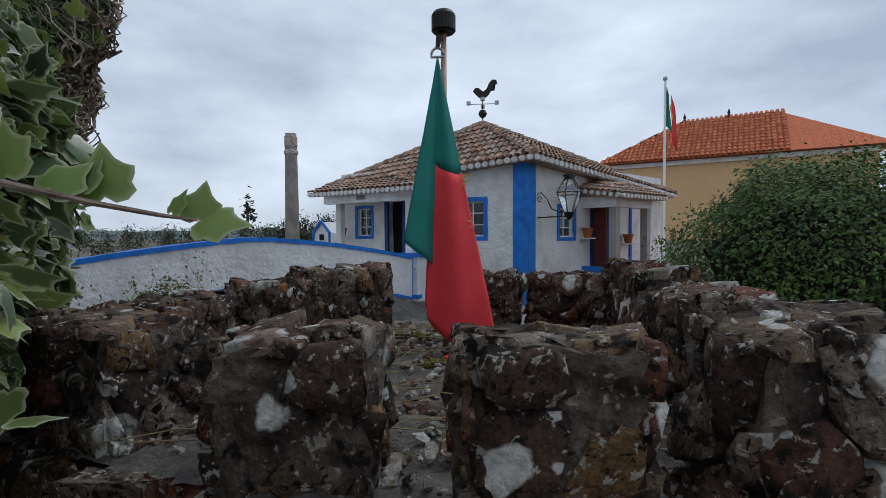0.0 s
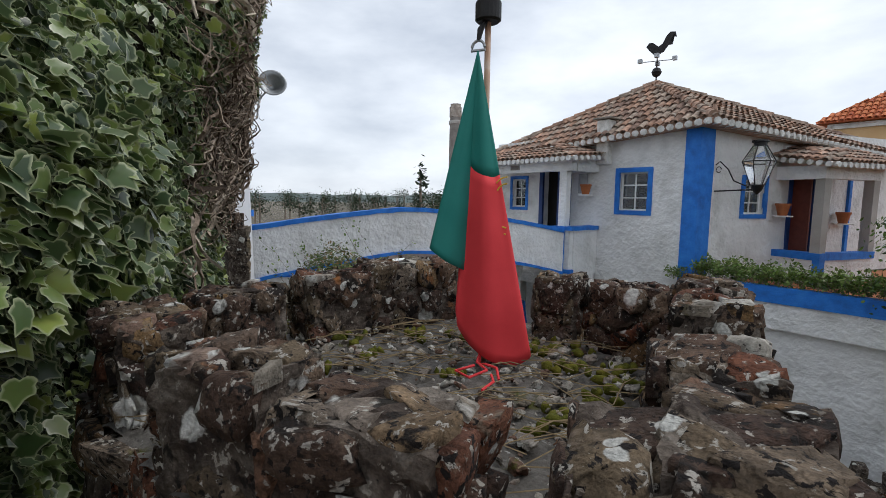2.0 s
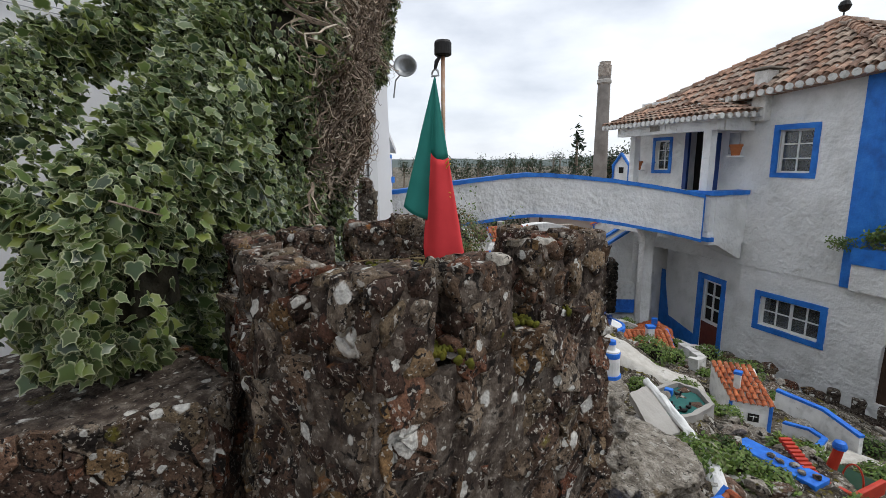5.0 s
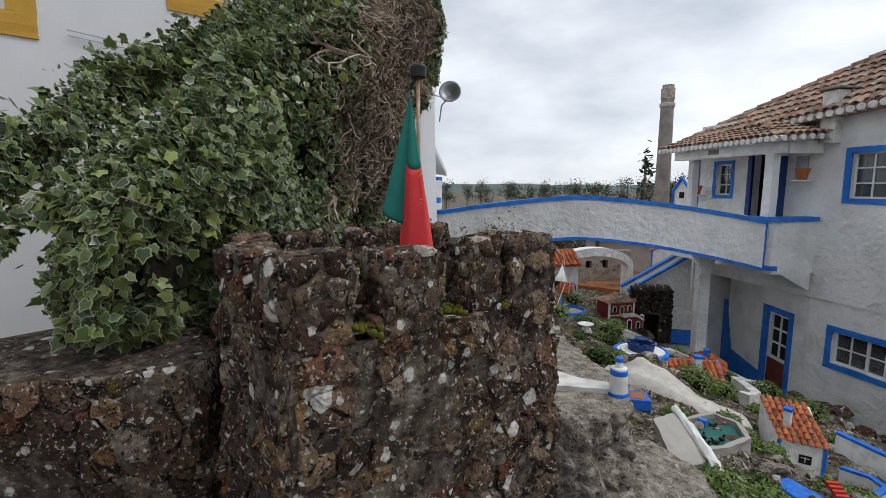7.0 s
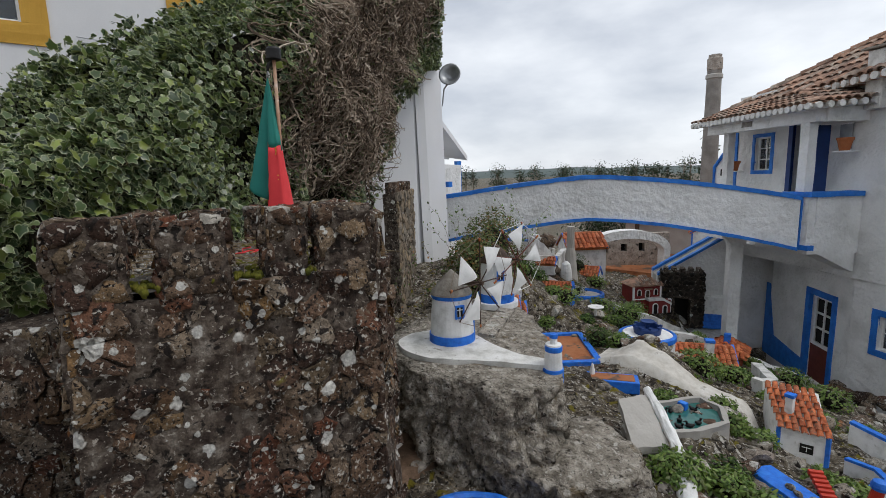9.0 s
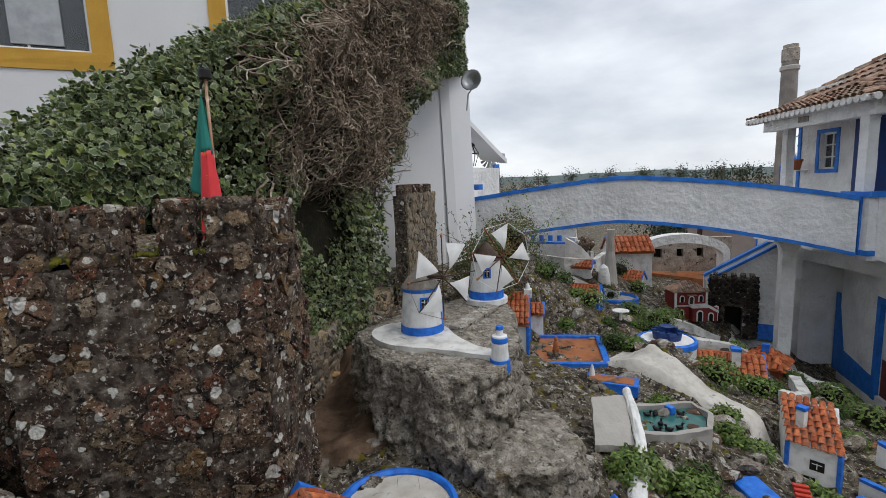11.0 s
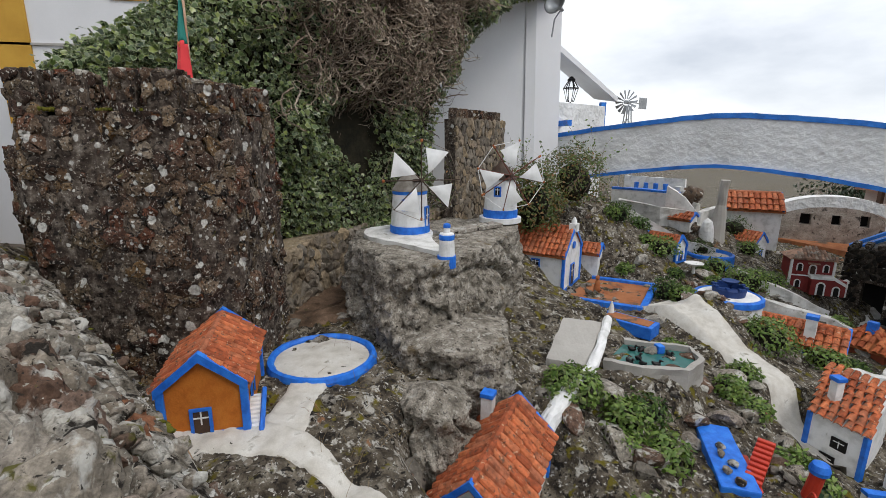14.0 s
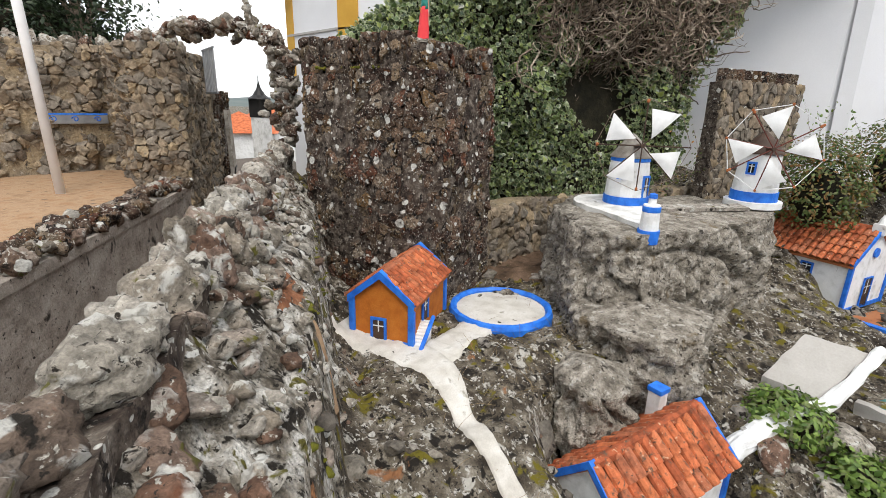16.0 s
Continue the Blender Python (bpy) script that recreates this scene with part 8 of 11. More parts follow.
part("body", prism(bmesh.new(), [(0.0, 4.58), (0.04, 4.92), (0.42, 4.6), (0.3, 4.33)], 2.3, 2.75), RENDER_GREY, wmill, "dim grey body")
bm = tube(bmesh.new(), [(-0.02, 5.02, 2.99), (0.2, 4.88, 2.9), (0.5, 4.66, 2.77), (0.66, 4.48, 2.72), (0.82, 4.28, 2.66), (0.98, 4.08, 2.5)], [0.04, 0.045, 0.05, 0.06, 0.08, 0.07], 12)
part("cascade", roughen(roughen(bm, 3, 0.022, 12), 0, 0.012, 30), MINI_WHITE, wmill, "lumpy white painted cascade")
for a, b, r in (((0.36, 4.2, 2.62), (0.7, 4.42, 2.62), 0.03), ((0.42, 4.14, 2.3), (0.42, 4.14, 2.7), 0.03), ((0.6, 4.28, 2.25), (0.6, 4.28, 2.64), 0.028), ((0.32, 4.22, 2.48), (0.7, 4.46, 2.46), 0.025)):
    part("timber", roughen(cyl(bmesh.new(), a, b, r, r * 0.9, 8), 1, 0.005, 14), WOOD_GREY, wmill, "weathered timber")
for k in range(5):
    part("plank", roughen(boxed(0.36 + 0.06 * k, 4.08 + 0.04 * k, 2.44, 0.40 + 0.06 * k, 4.36 + 0.04 * k, 2.46), 1, 0.004, 9), WOOD_GREY, wmill, "grey plank")

# fountain
fo = thing("model_fountain", "round blue and white model fountain with a dark basin", "fountain", (-1.64, 7.58, 2.52))
part("apron", lathe(bmesh.new(), [(0.42, -0.15), (0.42, 0.06), (0.36, 0.10), (0.1, 0.10)], 36), MINI_WHITE, fo, "white outer ring")
part("outer_ring", lathe(bmesh.new(), [(0.40, 0.0), (0.44, 0.02), (0.435, 0.09), (0.39, 0.11), (0.38, 0.05)], 36, ring=True), MINI_BLUE, fo, "blue ring")
part("basin", lathe(bmesh.new(), [(0.20, 0.08), (0.215, 0.19), (0.20, 0.22), (0.18, 0.22), (0.17, 0.15), (0.02, 0.14)], 28), DARK_BLUE, fo, "dark blue basin")
part("bowl", lathe(bmesh.new(), [(0.03, 0.12), (0.03, 0.24), (0.10, 0.28), (0.11, 0.30), (0.02, 0.29)], 20), DARK_BLUE, fo, "dark blue bowl")
for k in range(8):
    a = k * math.tau / 8
    part("ornament", boxed(0.2 * math.cos(a) - 0.025, 0.2 * math.sin(a) - 0.025, 0.20, 0.2 * math.cos(a) + 0.025, 0.2 * math.sin(a) + 0.025, 0.24, bevel=0.01), DARK_BLUE, fo)


# monopitch white house with a chimney, by the road
def lean_to(name, label, corners_, z0, zf, zb, wall, tile, seed, extra=None):
    """A house with one roof slope; corners: front left, front right, back right, back left."""
    ob = thing(name, label, "model house", group="miniature village houses")
    bm = bmesh.new()
    tops = [zf, zf, zb, zb]
    va = [bm.verts.new((*c, z0)) for c in corners_]
    vb = [bm.verts.new((*c, z)) for c, z in zip(corners_, tops)]
    bm.faces.new(va[::-1])
    bm.faces.new(vb)
    for i in range(4):
        bm.faces.new((va[i], va[(i + 1) % 4], vb[(i + 1) % 4], vb[i]))
    part("body", roughen(bm, 2, 0.005, 12, seed), wall, ob)
    fl, fr, br, bl = [Vector(c) for c in corners_]
    e = (fr - fl).normalized()
    up = Vector((*(bl - fl), zb - zf)).normalized()
    base = Vector((*fl, zf + 0.015)) - Vector((*e, 0)) * 0.03 - up * 0.05
    lay_tiles(ob, base, (*e, 0), up, (fr - fl).length + 0.06, (Vector((*bl, zb)) - Vector((*fl, zf))).length + 0.08, *tile, seed=seed)
    for c in (fl, fr):
        part("corner_trim", boxed(c.x - 0.02, c.y - 0.02, z0, c.x + 0.02, c.y + 0.02, zf), MINI_BLUE, ob, "blue painted corner")
    nn_ = Vector((e.y, -e.x))
    pl = lambda s, o, z: (*(fl + e * s + nn_ * (o + 0.006)), z0 + z)  # noqa: E731
    return ob, pl


ob, pl = lean_to("white_millers_house", "white model house with one tiled slope and a tall chimney", [(0.54, 6.86), (0.98, 6.99), (0.68, 7.55), (0.18, 7.35)], 1.72, 2.2, 2.46, MINI_WHITE, (0.07, 0.14, 0.034), 21)
mini_opening(ob, DARK, pl, 0.27, 0.26, 0.09, 0.07, "window")
mini_opening(ob, DARK, pl, 0.2, 0.06, 0.09, 0.07, "window")
ch = part("chimney", boxed(0.52, 7.02, 2.2, 0.60, 7.10, 2.54, bevel=0.006), MINI_WHITE, ob, "tall white chimney")
part("cap", boxed(0.51, 7.01, 2.52, 0.61, 7.11, 2.56, bevel=0.005), MINI_BLUE, ch)
yard = thing("yard_wall", "low white yard wall with blue top edges beside the house", "wall")
bm = strip(bmesh.new(), [(1.12, 7.1, 1.7), (1.4, 7.0, 1.75), (1.55, 6.75, 1.8), (1.5, 6.4, 1.85)], 0.05, 0, 0.28)
part("wall", roughen(bm, 1, 0.006, 9), MINI_WHITE, yard)
bm = strip(bmesh.new(), [(1.12, 7.1, 1.98), (1.4, 7.0, 2.03), (1.55, 6.75, 2.08), (1.5, 6.4, 2.13)], 0.065, 0, 0.03)
part("top", bm, MINI_BLUE, yard, "blue wall top")
bm = strip(bmesh.new(), [(0.55, 6.85, 1.72), (0.8, 6.78, 1.72), (1.2, 6.72, 1.72), (1.5, 6.5, 1.75)], 0.04, 0, 0.12)
part("plinth", bm, MINI_BLUE, yard, "blue painted plinth")
bm = strip(bmesh.new(), [(0.95, 7.85, 1.75), (1.5, 7.7, 1.7), (1.9, 7.35, 1.62)], 0.06, 0, 0.34)
part("wall", roughen(bm, 1, 0.006, 9), MINI_WHITE, yard)
bm = strip(bmesh.new(), [(0.95, 7.85, 2.09), (1.5, 7.7, 2.04), (1.9, 7.35, 1.96)], 0.075, 0, 0.035)
part("top", bm, MINI_BLUE, yard, "blue wall top")

# house with two tiled slopes behind the road, and the red-roofed hut
hs = mini_house("white_cottage", "white model cottage with terracotta roof and white chimney", (-1.2, 8.38, 1.84), 40, 0.95, 0.62, 0.30, 0.2, MINI_WHITE, tile=(0.085, 0.17, 0.042),
                openings=[("-y", 0.15, 0.05, 0.12, 0.2, "door")], overhang=0.05, seed=31, corners=False, chimney=(0.1, -0.2, 0.3, 0.06, 0.34))
part("blue_step", boxed(0.0, -0.45, 0.0, 0.22, -0.32, 0.08, bevel=0.01), MINI_BLUE, hs, "blue doorstep")
oc = thing("red_hut", "red ochre model hut with a hipped tile roof", "model house", (-1.34, 9.65, 1.48), 20, "miniature village houses")
part("body", boxed(-0.27, -0.27, -0.3, 0.27, 0.27, 0.42, bevel=0.02), shader("red_ochre_wall", [(0.26, 0.06, 0.03), (0.34, 0.09, 0.045)], 0.85, scale=9, bump=0.3, bump_scale=60, grain=0.1), oc)
bm = bmesh.new()
b4 = [bm.verts.new(p) for p in ((-0.34, -0.34, 0.42), (0.34, -0.34, 0.42), (0.34, 0.34, 0.42), (-0.34, 0.34, 0.42))]
tp = bm.verts.new((0, 0, 0.66))
for i in range(4):
    bm.faces.new((b4[i], b4[(i + 1) % 4], tp))
bm.faces.new(b4[::-1])
rf = part("roof", bm, POT, oc, "hipped tile roof")
for rot, sd in ((0, 1), (90, 2), (180, 3), (270, 4)):
    m = Matrix.Rotation(radians(rot), 4, "Z")
    a, b = m @ Vector((-0.34, -0.34, 0.43)), m @ Vector((0.34, -0.34, 0.43))
    triangle_slope(a, b, (0, 0, 0.67), 0.085, 0.16, 0.04, sd, "tiling", rf, TILE_FAR)
part("chimney", boxed(-0.05, -0.12, 0.5, 0.06, -0.02, 0.78, bevel=0.006), MINI_BLUE, oc, "pale blue chimney")

# dark red manor with white trim
mn = thing("dark_red_manor", "dark red two-storey model manor with white arched windows", "model house", (-3.82, 11.12, 1.80), -26, "miniature village houses")
part("body", boxed(-0.55, -0.42, 0, 0, 0.28, 0.66, bevel=0.008), DARK_RED, mn)
part("porch", boxed(0.0, -0.10, 0, 0.15, 0.46, 0.32, bevel=0.008), DARK_RED, mn)
part("belt", boxed(-0.005, -0.44, 0.33, 0.012, -0.10, 0.355), MINI_WHITE, mn, "white belt course")
part("porch_rail", boxed(0.0, -0.12, 0.32, 0.17, 0.26, 0.385, bevel=0.006), MINI_WHITE, mn, "white balcony rail")
bm = prism(bmesh.new(), [(0, 0), (0.22, -0.13), (0.22, -0.07), (0, 0.065)], 0, 0.17)
for v_ in bm.verts:
    v_.co = (v_.co.z, 0.26 + v_.co.x, 0.32 + v_.co.y)
part("stair_rail", bm, MINI_WHITE, mn, "white sloping stair rail")
part("newel", lathe(bmesh.new(), [(0.035, 0.0), (0.035, 0.27), (0.05, 0.28), (0.045, 0.33), (0.01, 0.35)], 12, centre=(0.09, 0.47)), MINI_WHITE, mn, "white rail end")


def arched(y, z, w, h, x, inner):
    """A round-headed opening on the manor's front: white surround, dark inside."""
    def outline(k):
        return [(-w * k / 2, 0), (w * k / 2, 0)] + [(w * k / 2 * math.cos(a), h - w / 2 + w * k / 2 * math.sin(a)) for a in np.linspace(0, math.pi, 9)]
    for nm, k, dep, mat in (("surround", 1.0, 0.014, MINI_WHITE), ("pane", 0.62, 0.02, inner)):
        b_ = prism(bmesh.new(), outline(k), 0, dep)
        for v_ in b_.verts:
            v_.co = (x + v_.co.z, y + v_.co.x, z + v_.co.y)
        part(nm, b_, mat, mn)


for y in (-0.28, 0.15):
    arched(y, 0.43, 0.11, 0.16, 0.0, DARK)
arched(-0.065, 0.385, 0.13, 0.19, 0.0, WOOD_DARK)
arched(-0.28, 0.10, 0.11, 0.16, 0.0, DARK)
arched(0.06, 0.01, 0.15, 0.26, 0.15, DARK)
arched(0.31, 0.01, 0.13, 0.20, 0.15, DARK)
for y in (-0.42, 0.28):
    part("corner", boxed(-0.03, y - 0.02, 0.0, 0.012, y + 0.02, 0.66), MINI_WHITE, mn, "white corner")
bm = bmesh.new()
b4 = [bm.verts.new(p) for p in ((-0.61, -0.48, 0.66), (0.06, -0.48, 0.66), (0.06, 0.34, 0.66), (-0.61, 0.34, 0.66))]
tp = [bm.verts.new((-0.27, -0.13, 0.86)), bm.verts.new((-0.27, -0.01, 0.86))]
bm.faces.new((b4[0], b4[1], tp[0]))
bm.faces.new((b4[1], b4[2], tp[1], tp[0]))
bm.faces.new((b4[2], b4[3], tp[1]))
bm.faces.new((b4[3], b4[0], tp[0], tp[1]))
bm.faces.new(b4[::-1])
rf = part("roof", bm, TILE_OLD, mn, "brown tiled roof")
joined("tiling", canal_tiles((0.06, -0.48, 0.67), (0, 1, 0), (-0.33, 0, 0.2), lambda x, y: y < 0.37 and 0.9 * y < x < 0.82 - 0.9 * y, 0.055, 0.11, 0.026, 5, 0.004, 3), TILE_OLD, rf, "small clay tiles")
part("door_hood", prism(bmesh.new(), [(0.0, -0.16), (0.08, -0.16), (0.08, 0.03), (0.0, 0.03)], 0.585, 0.605), TILE_OLD, mn, "little tiled hood")

# dark stone gatehouse
gh = thing("dark_stone_gatehouse", "dark rubble gatehouse with an arched opening and cross", "gatehouse", (-3.75, 12.4, 1.25), 35)
rng = random.Random(91)
bm = holed(bmesh.new(), 0.94, 1.38, [(0.30, 0.0, 0.66, 0.75)], 0.5, lambda s, o, z: (s - 0.47, o - 0.25, z))
part("core", roughen(bm, 2, 0.02, 5), MORTAR, gh)
got = stones_on((-0.47, -0.25), (0.47, -0.25), 0, 1.42, 0.12, rng, gap=0.01, proud=0.04, uneven=0.7, keep=lambda s, z: not (0.26 < s < 0.70 and z < 0.8))
got += stones_on((0.47, -0.25), (0.47, 0.25), 0, 1.42, 0.12, rng, gap=0.01, proud=0.04, uneven=0.7)
got += stones_on((-0.47, 0.25), (-0.47, -0.25), 0, 1.42, 0.12, rng, gap=0.01, proud=0.04, uneven=0.7)
joined("stonework", got, shader("black_rubble", [(0.015, 0.013, 0.012), (0.03, 0.025, 0.02), (0.05, 0.042, 0.035)], 0.95, scale=14, bump=0.8, bump_scale=40, grain=0.3, pieces="island"), gh, "dark stones")
for k in range(5):
    part("tooth", roughen(boxed(-0.44 + 0.19 * k, -0.22, 1.37, -0.33 + 0.19 * k, 0.1, 1.52, bevel=0.02), 1, 0.015, 9), MORTAR, gh)
# shade in the gateway, put into a near-black back sheet
part("opening_back", boxed(-0.2, 0.24, 0, 0.22, 0.26, 0.8), DARK, gh, "near-black sheet painted as the gateway shade")

# steps with blue edged walls, rising under the bridge
st = thing("white_stair_wall", "white stair flank with blue painted edges", "stair")
S0, S1 = Vector((-4.75, 12.75, 2.45)), Vector((-3.55, 13.9, 3.5))
sd_ = Vector((S1.x - S0.x, S1.y - S0.y, 0)).normalized()
sn_ = Vector((-sd_.y, sd_.x, 0))


def ramp(name, o0, o1, dz0, dz1, material, parent, label=""):
    bm = bmesh.new()
    rows = [[bm.verts.new(p + sn_ * o + Vector((0, 0, z))) for o, z in ((o0, dz0), (o1, dz0), (o1, dz1), (o0, dz1))] for p in (S0, S1)]
    for i in range(4):
        bm.faces.new((rows[0][i], rows[0][(i + 1) % 4], rows[1][(i + 1) % 4], rows[1][i]))
    bm.faces.new(rows[0][::-1])
    bm.faces.new(rows[1])
    return part(name, bm, material, parent, label)


ramp("flank", -0.5, -0.35, -1.6, 0.0, WHITEWASH, st)
ramp("edge", -0.55, -0.40, 0.0, 0.07, BLUE, st, "blue painted edge")
ramp("tread_slope", -0.35, 0.1, -0.3, -0.03, RENDER_GREY, st, "worn grey treads")
ramp("edge", 0.08, 0.25, 0.0, 0.07, BLUE, st, "blue painted edge")
ramp("flank", 0.1, 0.25, -1.6, 0.0, WHITEWASH, st)

# white houses and the arch beyond
wh = mini_house("white_tiled_house", "small white house with an orange tile roof beyond the arch", (-6.3, 11.6, 2.2), 60, 1.1, 0.85, 0.95, 0.32, MINI_WHITE, tile=(0.12, 0.24, 0.06), overhang=0.1, seed=41, corners=False)
ar = thing("white_garden_arch", "white rendered garden arch over red paving", "arch")
AL, AR_ = Vector((-7.2, 12.75)), Vector((-5.85, 15.25))
ad_ = (AR_ - AL).normalized()
aw = (AR_ - AL).length
bm = bmesh.new()
outer, inner_ = [], []
for k in range(17):
    a = math.pi * k / 16
    c = AL.lerp(AR_, 0.5 - 0.5 * math.cos(a))
    c2 = AL.lerp(AR_, 0.5 - 0.43 * math.cos(a))
    outer.append(Vector((*c, 2.75 + 0.62 * math.sin(a))))
    inner_.append(Vector((*c2, 2.65 + 0.45 * math.sin(a))))
an = Vector((-ad_.y, ad_.x, 0)) * 0.2
outer = [Vector((*AL, 1.2))] + outer + [Vector((*AR_, 1.2))]
inner_ = [Vector((*AL.lerp(AR_, 0.07), 1.2))] + inner_ + [Vector((*AL.lerp(AR_, 0.93), 1.2))]
rows = [[bm.verts.new(o - an), bm.verts.new(i_ - an), bm.verts.new(i_ + an), bm.verts.new(o + an)] for o, i_ in zip(outer, inner_)]
for p, q in zip(rows, rows[1:]):
    for i in range(4):
        bm.faces.new((p[i], p[(i + 1) % 4], q[(i + 1) % 4], q[i]))
bm.faces.new(rows[0][::-1])
bm.faces.new(rows[-1])
part("arch_ring", bm, WHITEWASH, ar)
part("paving", prism(bmesh.new(), [(-9.5, 13.5), (-5.4, 14.5), (-5.2, 18.5), (-11, 18.5)], 1.2, 2.0), TERRACOTTA, ar, "red paving")
yard = thing("grey_yard_wall", "grey rendered yard wall with small near-black sheet painted as the niche shade behind the arch", "wall")
YA, YB = AL + Vector((-0.9, 0.9)), AR_ + Vector((-0.45, 0.9))
yd = (YB - YA).normalized()
yn = Vector((-yd.y, yd.x))
y_place = lambda s, o, z: (*(YA + yd * s + yn * o), 1.95 + z)  # noqa: E731
bm = holed(bmesh.new(), (YB - YA).length, 1.15, [(0.75, 0.5, 1.0, 0.8), (1.45, 0.52, 1.65, 0.8), (2.05, 0.52, 2.25, 0.82)], 0.25, y_place)
part("wall", roughen(bm, 2, 0.02, 4), RETAINING, yard)
# shade in the niches comes from this sheet's near-black colour
part("niche_back", prism(bmesh.new(), [YA + yn * 0.24, YB + yn * 0.24, YB + yn * 0.3, YA + yn * 0.3], 2.3, 2.9), DARK, yard, "near-black sheet painted as the niche shade")
sheds = thing("yard_sheds", "long low sheds with old tiled roofs behind the arch", "shed")
part("wall", prism(bmesh.new(), [(-9.2, 17.85), (-4.2, 18.8), (-4.2, 19.1), (-9.2, 18.15)], 1.5, 3.35), RENDER_GREY, sheds, "grey rendered wall")
bm = bmesh.new()
q = [(-9.3, 17.55, 3.32), (-4.0, 18.6, 3.32), (-4.2, 21.0, 3.95), (-9.5, 19.95, 3.95)]
va = [bm.verts.new(p) for p in q]
vb = [bm.verts.new(Vector(p) - Vector((0, 0, 0.1))) for p in q]
bm.faces.new(va)
bm.faces.new(vb[::-1])
for i in range(4):
    bm.faces.new((va[i], va[(i + 1) % 4], vb[(i + 1) % 4], vb[i]))
srf = part("roof", bm, TILE_OLD, sheds, "old tiled roof")
e = Vector(q[1]) - Vector(q[0])
up = Vector(q[3]) - Vector(q[0])
joined("tiling", canal_tiles(q[0], e, up, lambda x, y: x < e.length and y < up.length, 0.26, 0.5, 0.11, 4, 0.02, 2), TILE_OLD, srf, "rows of old tiles")
for x, y in ((-8.6, 17.6), (-5.6, 18.2)):
    part("post", boxed(x, y, 1.5, x + 0.12, y + 0.12, 3.4), WOOD_DARK, sheds, "dark post")
wh2 = mini_house("white_end_house", "white house end with tile roof beside the arch", (-5.0, 17.4, 1.6), 100, 2.2, 1.5, 1.55, 0.4, MINI_WHITE, tile=(0.16, 0.3, 0.08), overhang=0.1, seed=43)
# small houses on the hillside
mini_house("white_hill_cottage", "small white model cottage with blue edges on the hillside", (-3.95, 8.0, 2.52), 30, 0.62, 0.36, 0.32, 0.15, MINI_WHITE, tile=(0.07, 0.14, 0.034), openings=[("+x", 0, 0.04, 0.09, 0.16, "door")], overhang=0.03, seed=51)
mini_house("brown_roofed_cottage", "small pale model cottage with brown tile roof", (-5.66, 11.04, 2.05), 25, 0.7, 0.5, 0.42, 0.2, MINI_WHITE, tile=(0.08, 0.16, 0.04), openings=[("+x", 0, 0.05, 0.1, 0.18, "window"), ("-y", 0.1, 0.1, 0.1, 0.14, "window")], overhang=0.04, seed=52, corners=False)
mini_house("grey_roofed_hut", "low model hut with grey slab roof on the hillside", (-5.7, 9.3, 2.75), 35, 0.8, 0.5, 0.26, 0.12, MINI_WHITE, tile=(0.08, 0.16, 0.04), overhang=0.04, seed=53, corners=False)
# terrace with blue lines, steps, leaning wall and rough buttress at the top of the hill
ter = thing("hill_terrace", "white stepped terrace with blue painted lines on the hillside", "terrace")
part("wall", roughen(strip(bmesh.new(), [(-7.2, 8.5, 2.6), (-6.5, 8.95, 2.6), (-5.9, 9.45, 2.6)], 0.12, 0, 0.92), 3, 0.02, 5), MINI_WHITE, ter)
part("blue_line", roughen(strip(bmesh.new(), [(-7.2, 8.5, 3.5), (-6.5, 8.95, 3.52), (-5.9, 9.45, 3.5)], 0.15, 0, 0.05), 2, 0.012, 6), MINI_BLUE, ter, "blue painted edge")
part("upper_wall", roughen(strip(bmesh.new(), [(-7.6, 9.0, 3.3), (-6.9, 9.5, 3.3), (-6.4, 9.9, 3.3)], 0.1, 0, 0.5), 3, 0.02, 5), MINI_WHITE, ter)
for k in range(4):
    part("upper_window", boxed(-7.35 + 0.2 * k, 9.12 + 0.14 * k, 3.5, -7.25 + 0.2 * k, 9.2 + 0.14 * k, 3.66, bevel=0.008), MINI_BLUE, ter, "small blue window")
for k in range(6):
    part("step", boxed(-6.25 + 0.06 * k, 9.5 + 0.05 * k, 3.1, -6.0 + 0.06 * k, 9.6 + 0.05 * k, 3.66 - 0.07 * k, bevel=0.01), OLD_WHITE, ter, "worn white step")
part("leaning_wall", roughen(strip(bmesh.new(), [(-6.0, 9.2, 3.45), (-5.75, 9.5, 3.2), (-5.6, 9.75, 2.85)], 0.1, -0.6, 0.25), 3, 0.02, 5), MINI_WHITE, ter, "sloping white wall")
part("white_hump", roughen(lathe(bmesh.new(), [(0.16, 2.3), (0.15, 2.8), (0.1, 2.98), (0.02, 3.05)], 16, (-5.25, 9.75)), 1, 0.02, 6), MINI_WHITE, ter, "rounded white hump")
bt_ = roughen(tube(bmesh.new(), [(-5.3, 10.0, 1.9), (-5.42, 10.12, 2.7), (-5.5, 10.2, 3.3), (-5.52, 10.24, 3.85)], [0.26, 0.17, 0.11, 0.09], 12), 2, 0.025, 7)
part("buttress", bt_, RENDER_GREY, ter, "rough grey tapering buttress")
for x, y, z, r in ((-5.9, 9.75, 3.5, 0.28), (-5.45, 9.45, 2.85, 0.24), (-6.6, 8.6, 2.9, 0.2), (-5.0, 9.2, 2.6, 0.2)):
    ob = hang("dark_rock", rock_mesh("dark_rock", (r, r * 0.9, r), x * 7 + y, RUBBLE, 3, 0.8), None, ter, "", True)
    ob.location = (x, y, z)
ww = thing("white_trough", "small white trough with a blue band by the gatehouse", "trough", (-3.35, 13.3, 1.1), 35)
part("body", boxed(-0.3, -0.2, 0, 0.3, 0.2, 0.85, bevel=0.03), MINI_WHITE, ww)
part("band", boxed(-0.31, -0.21, 0.0, 0.31, 0.21, 0.4, bevel=0.02), MINI_BLUE, ww, "blue painted band")
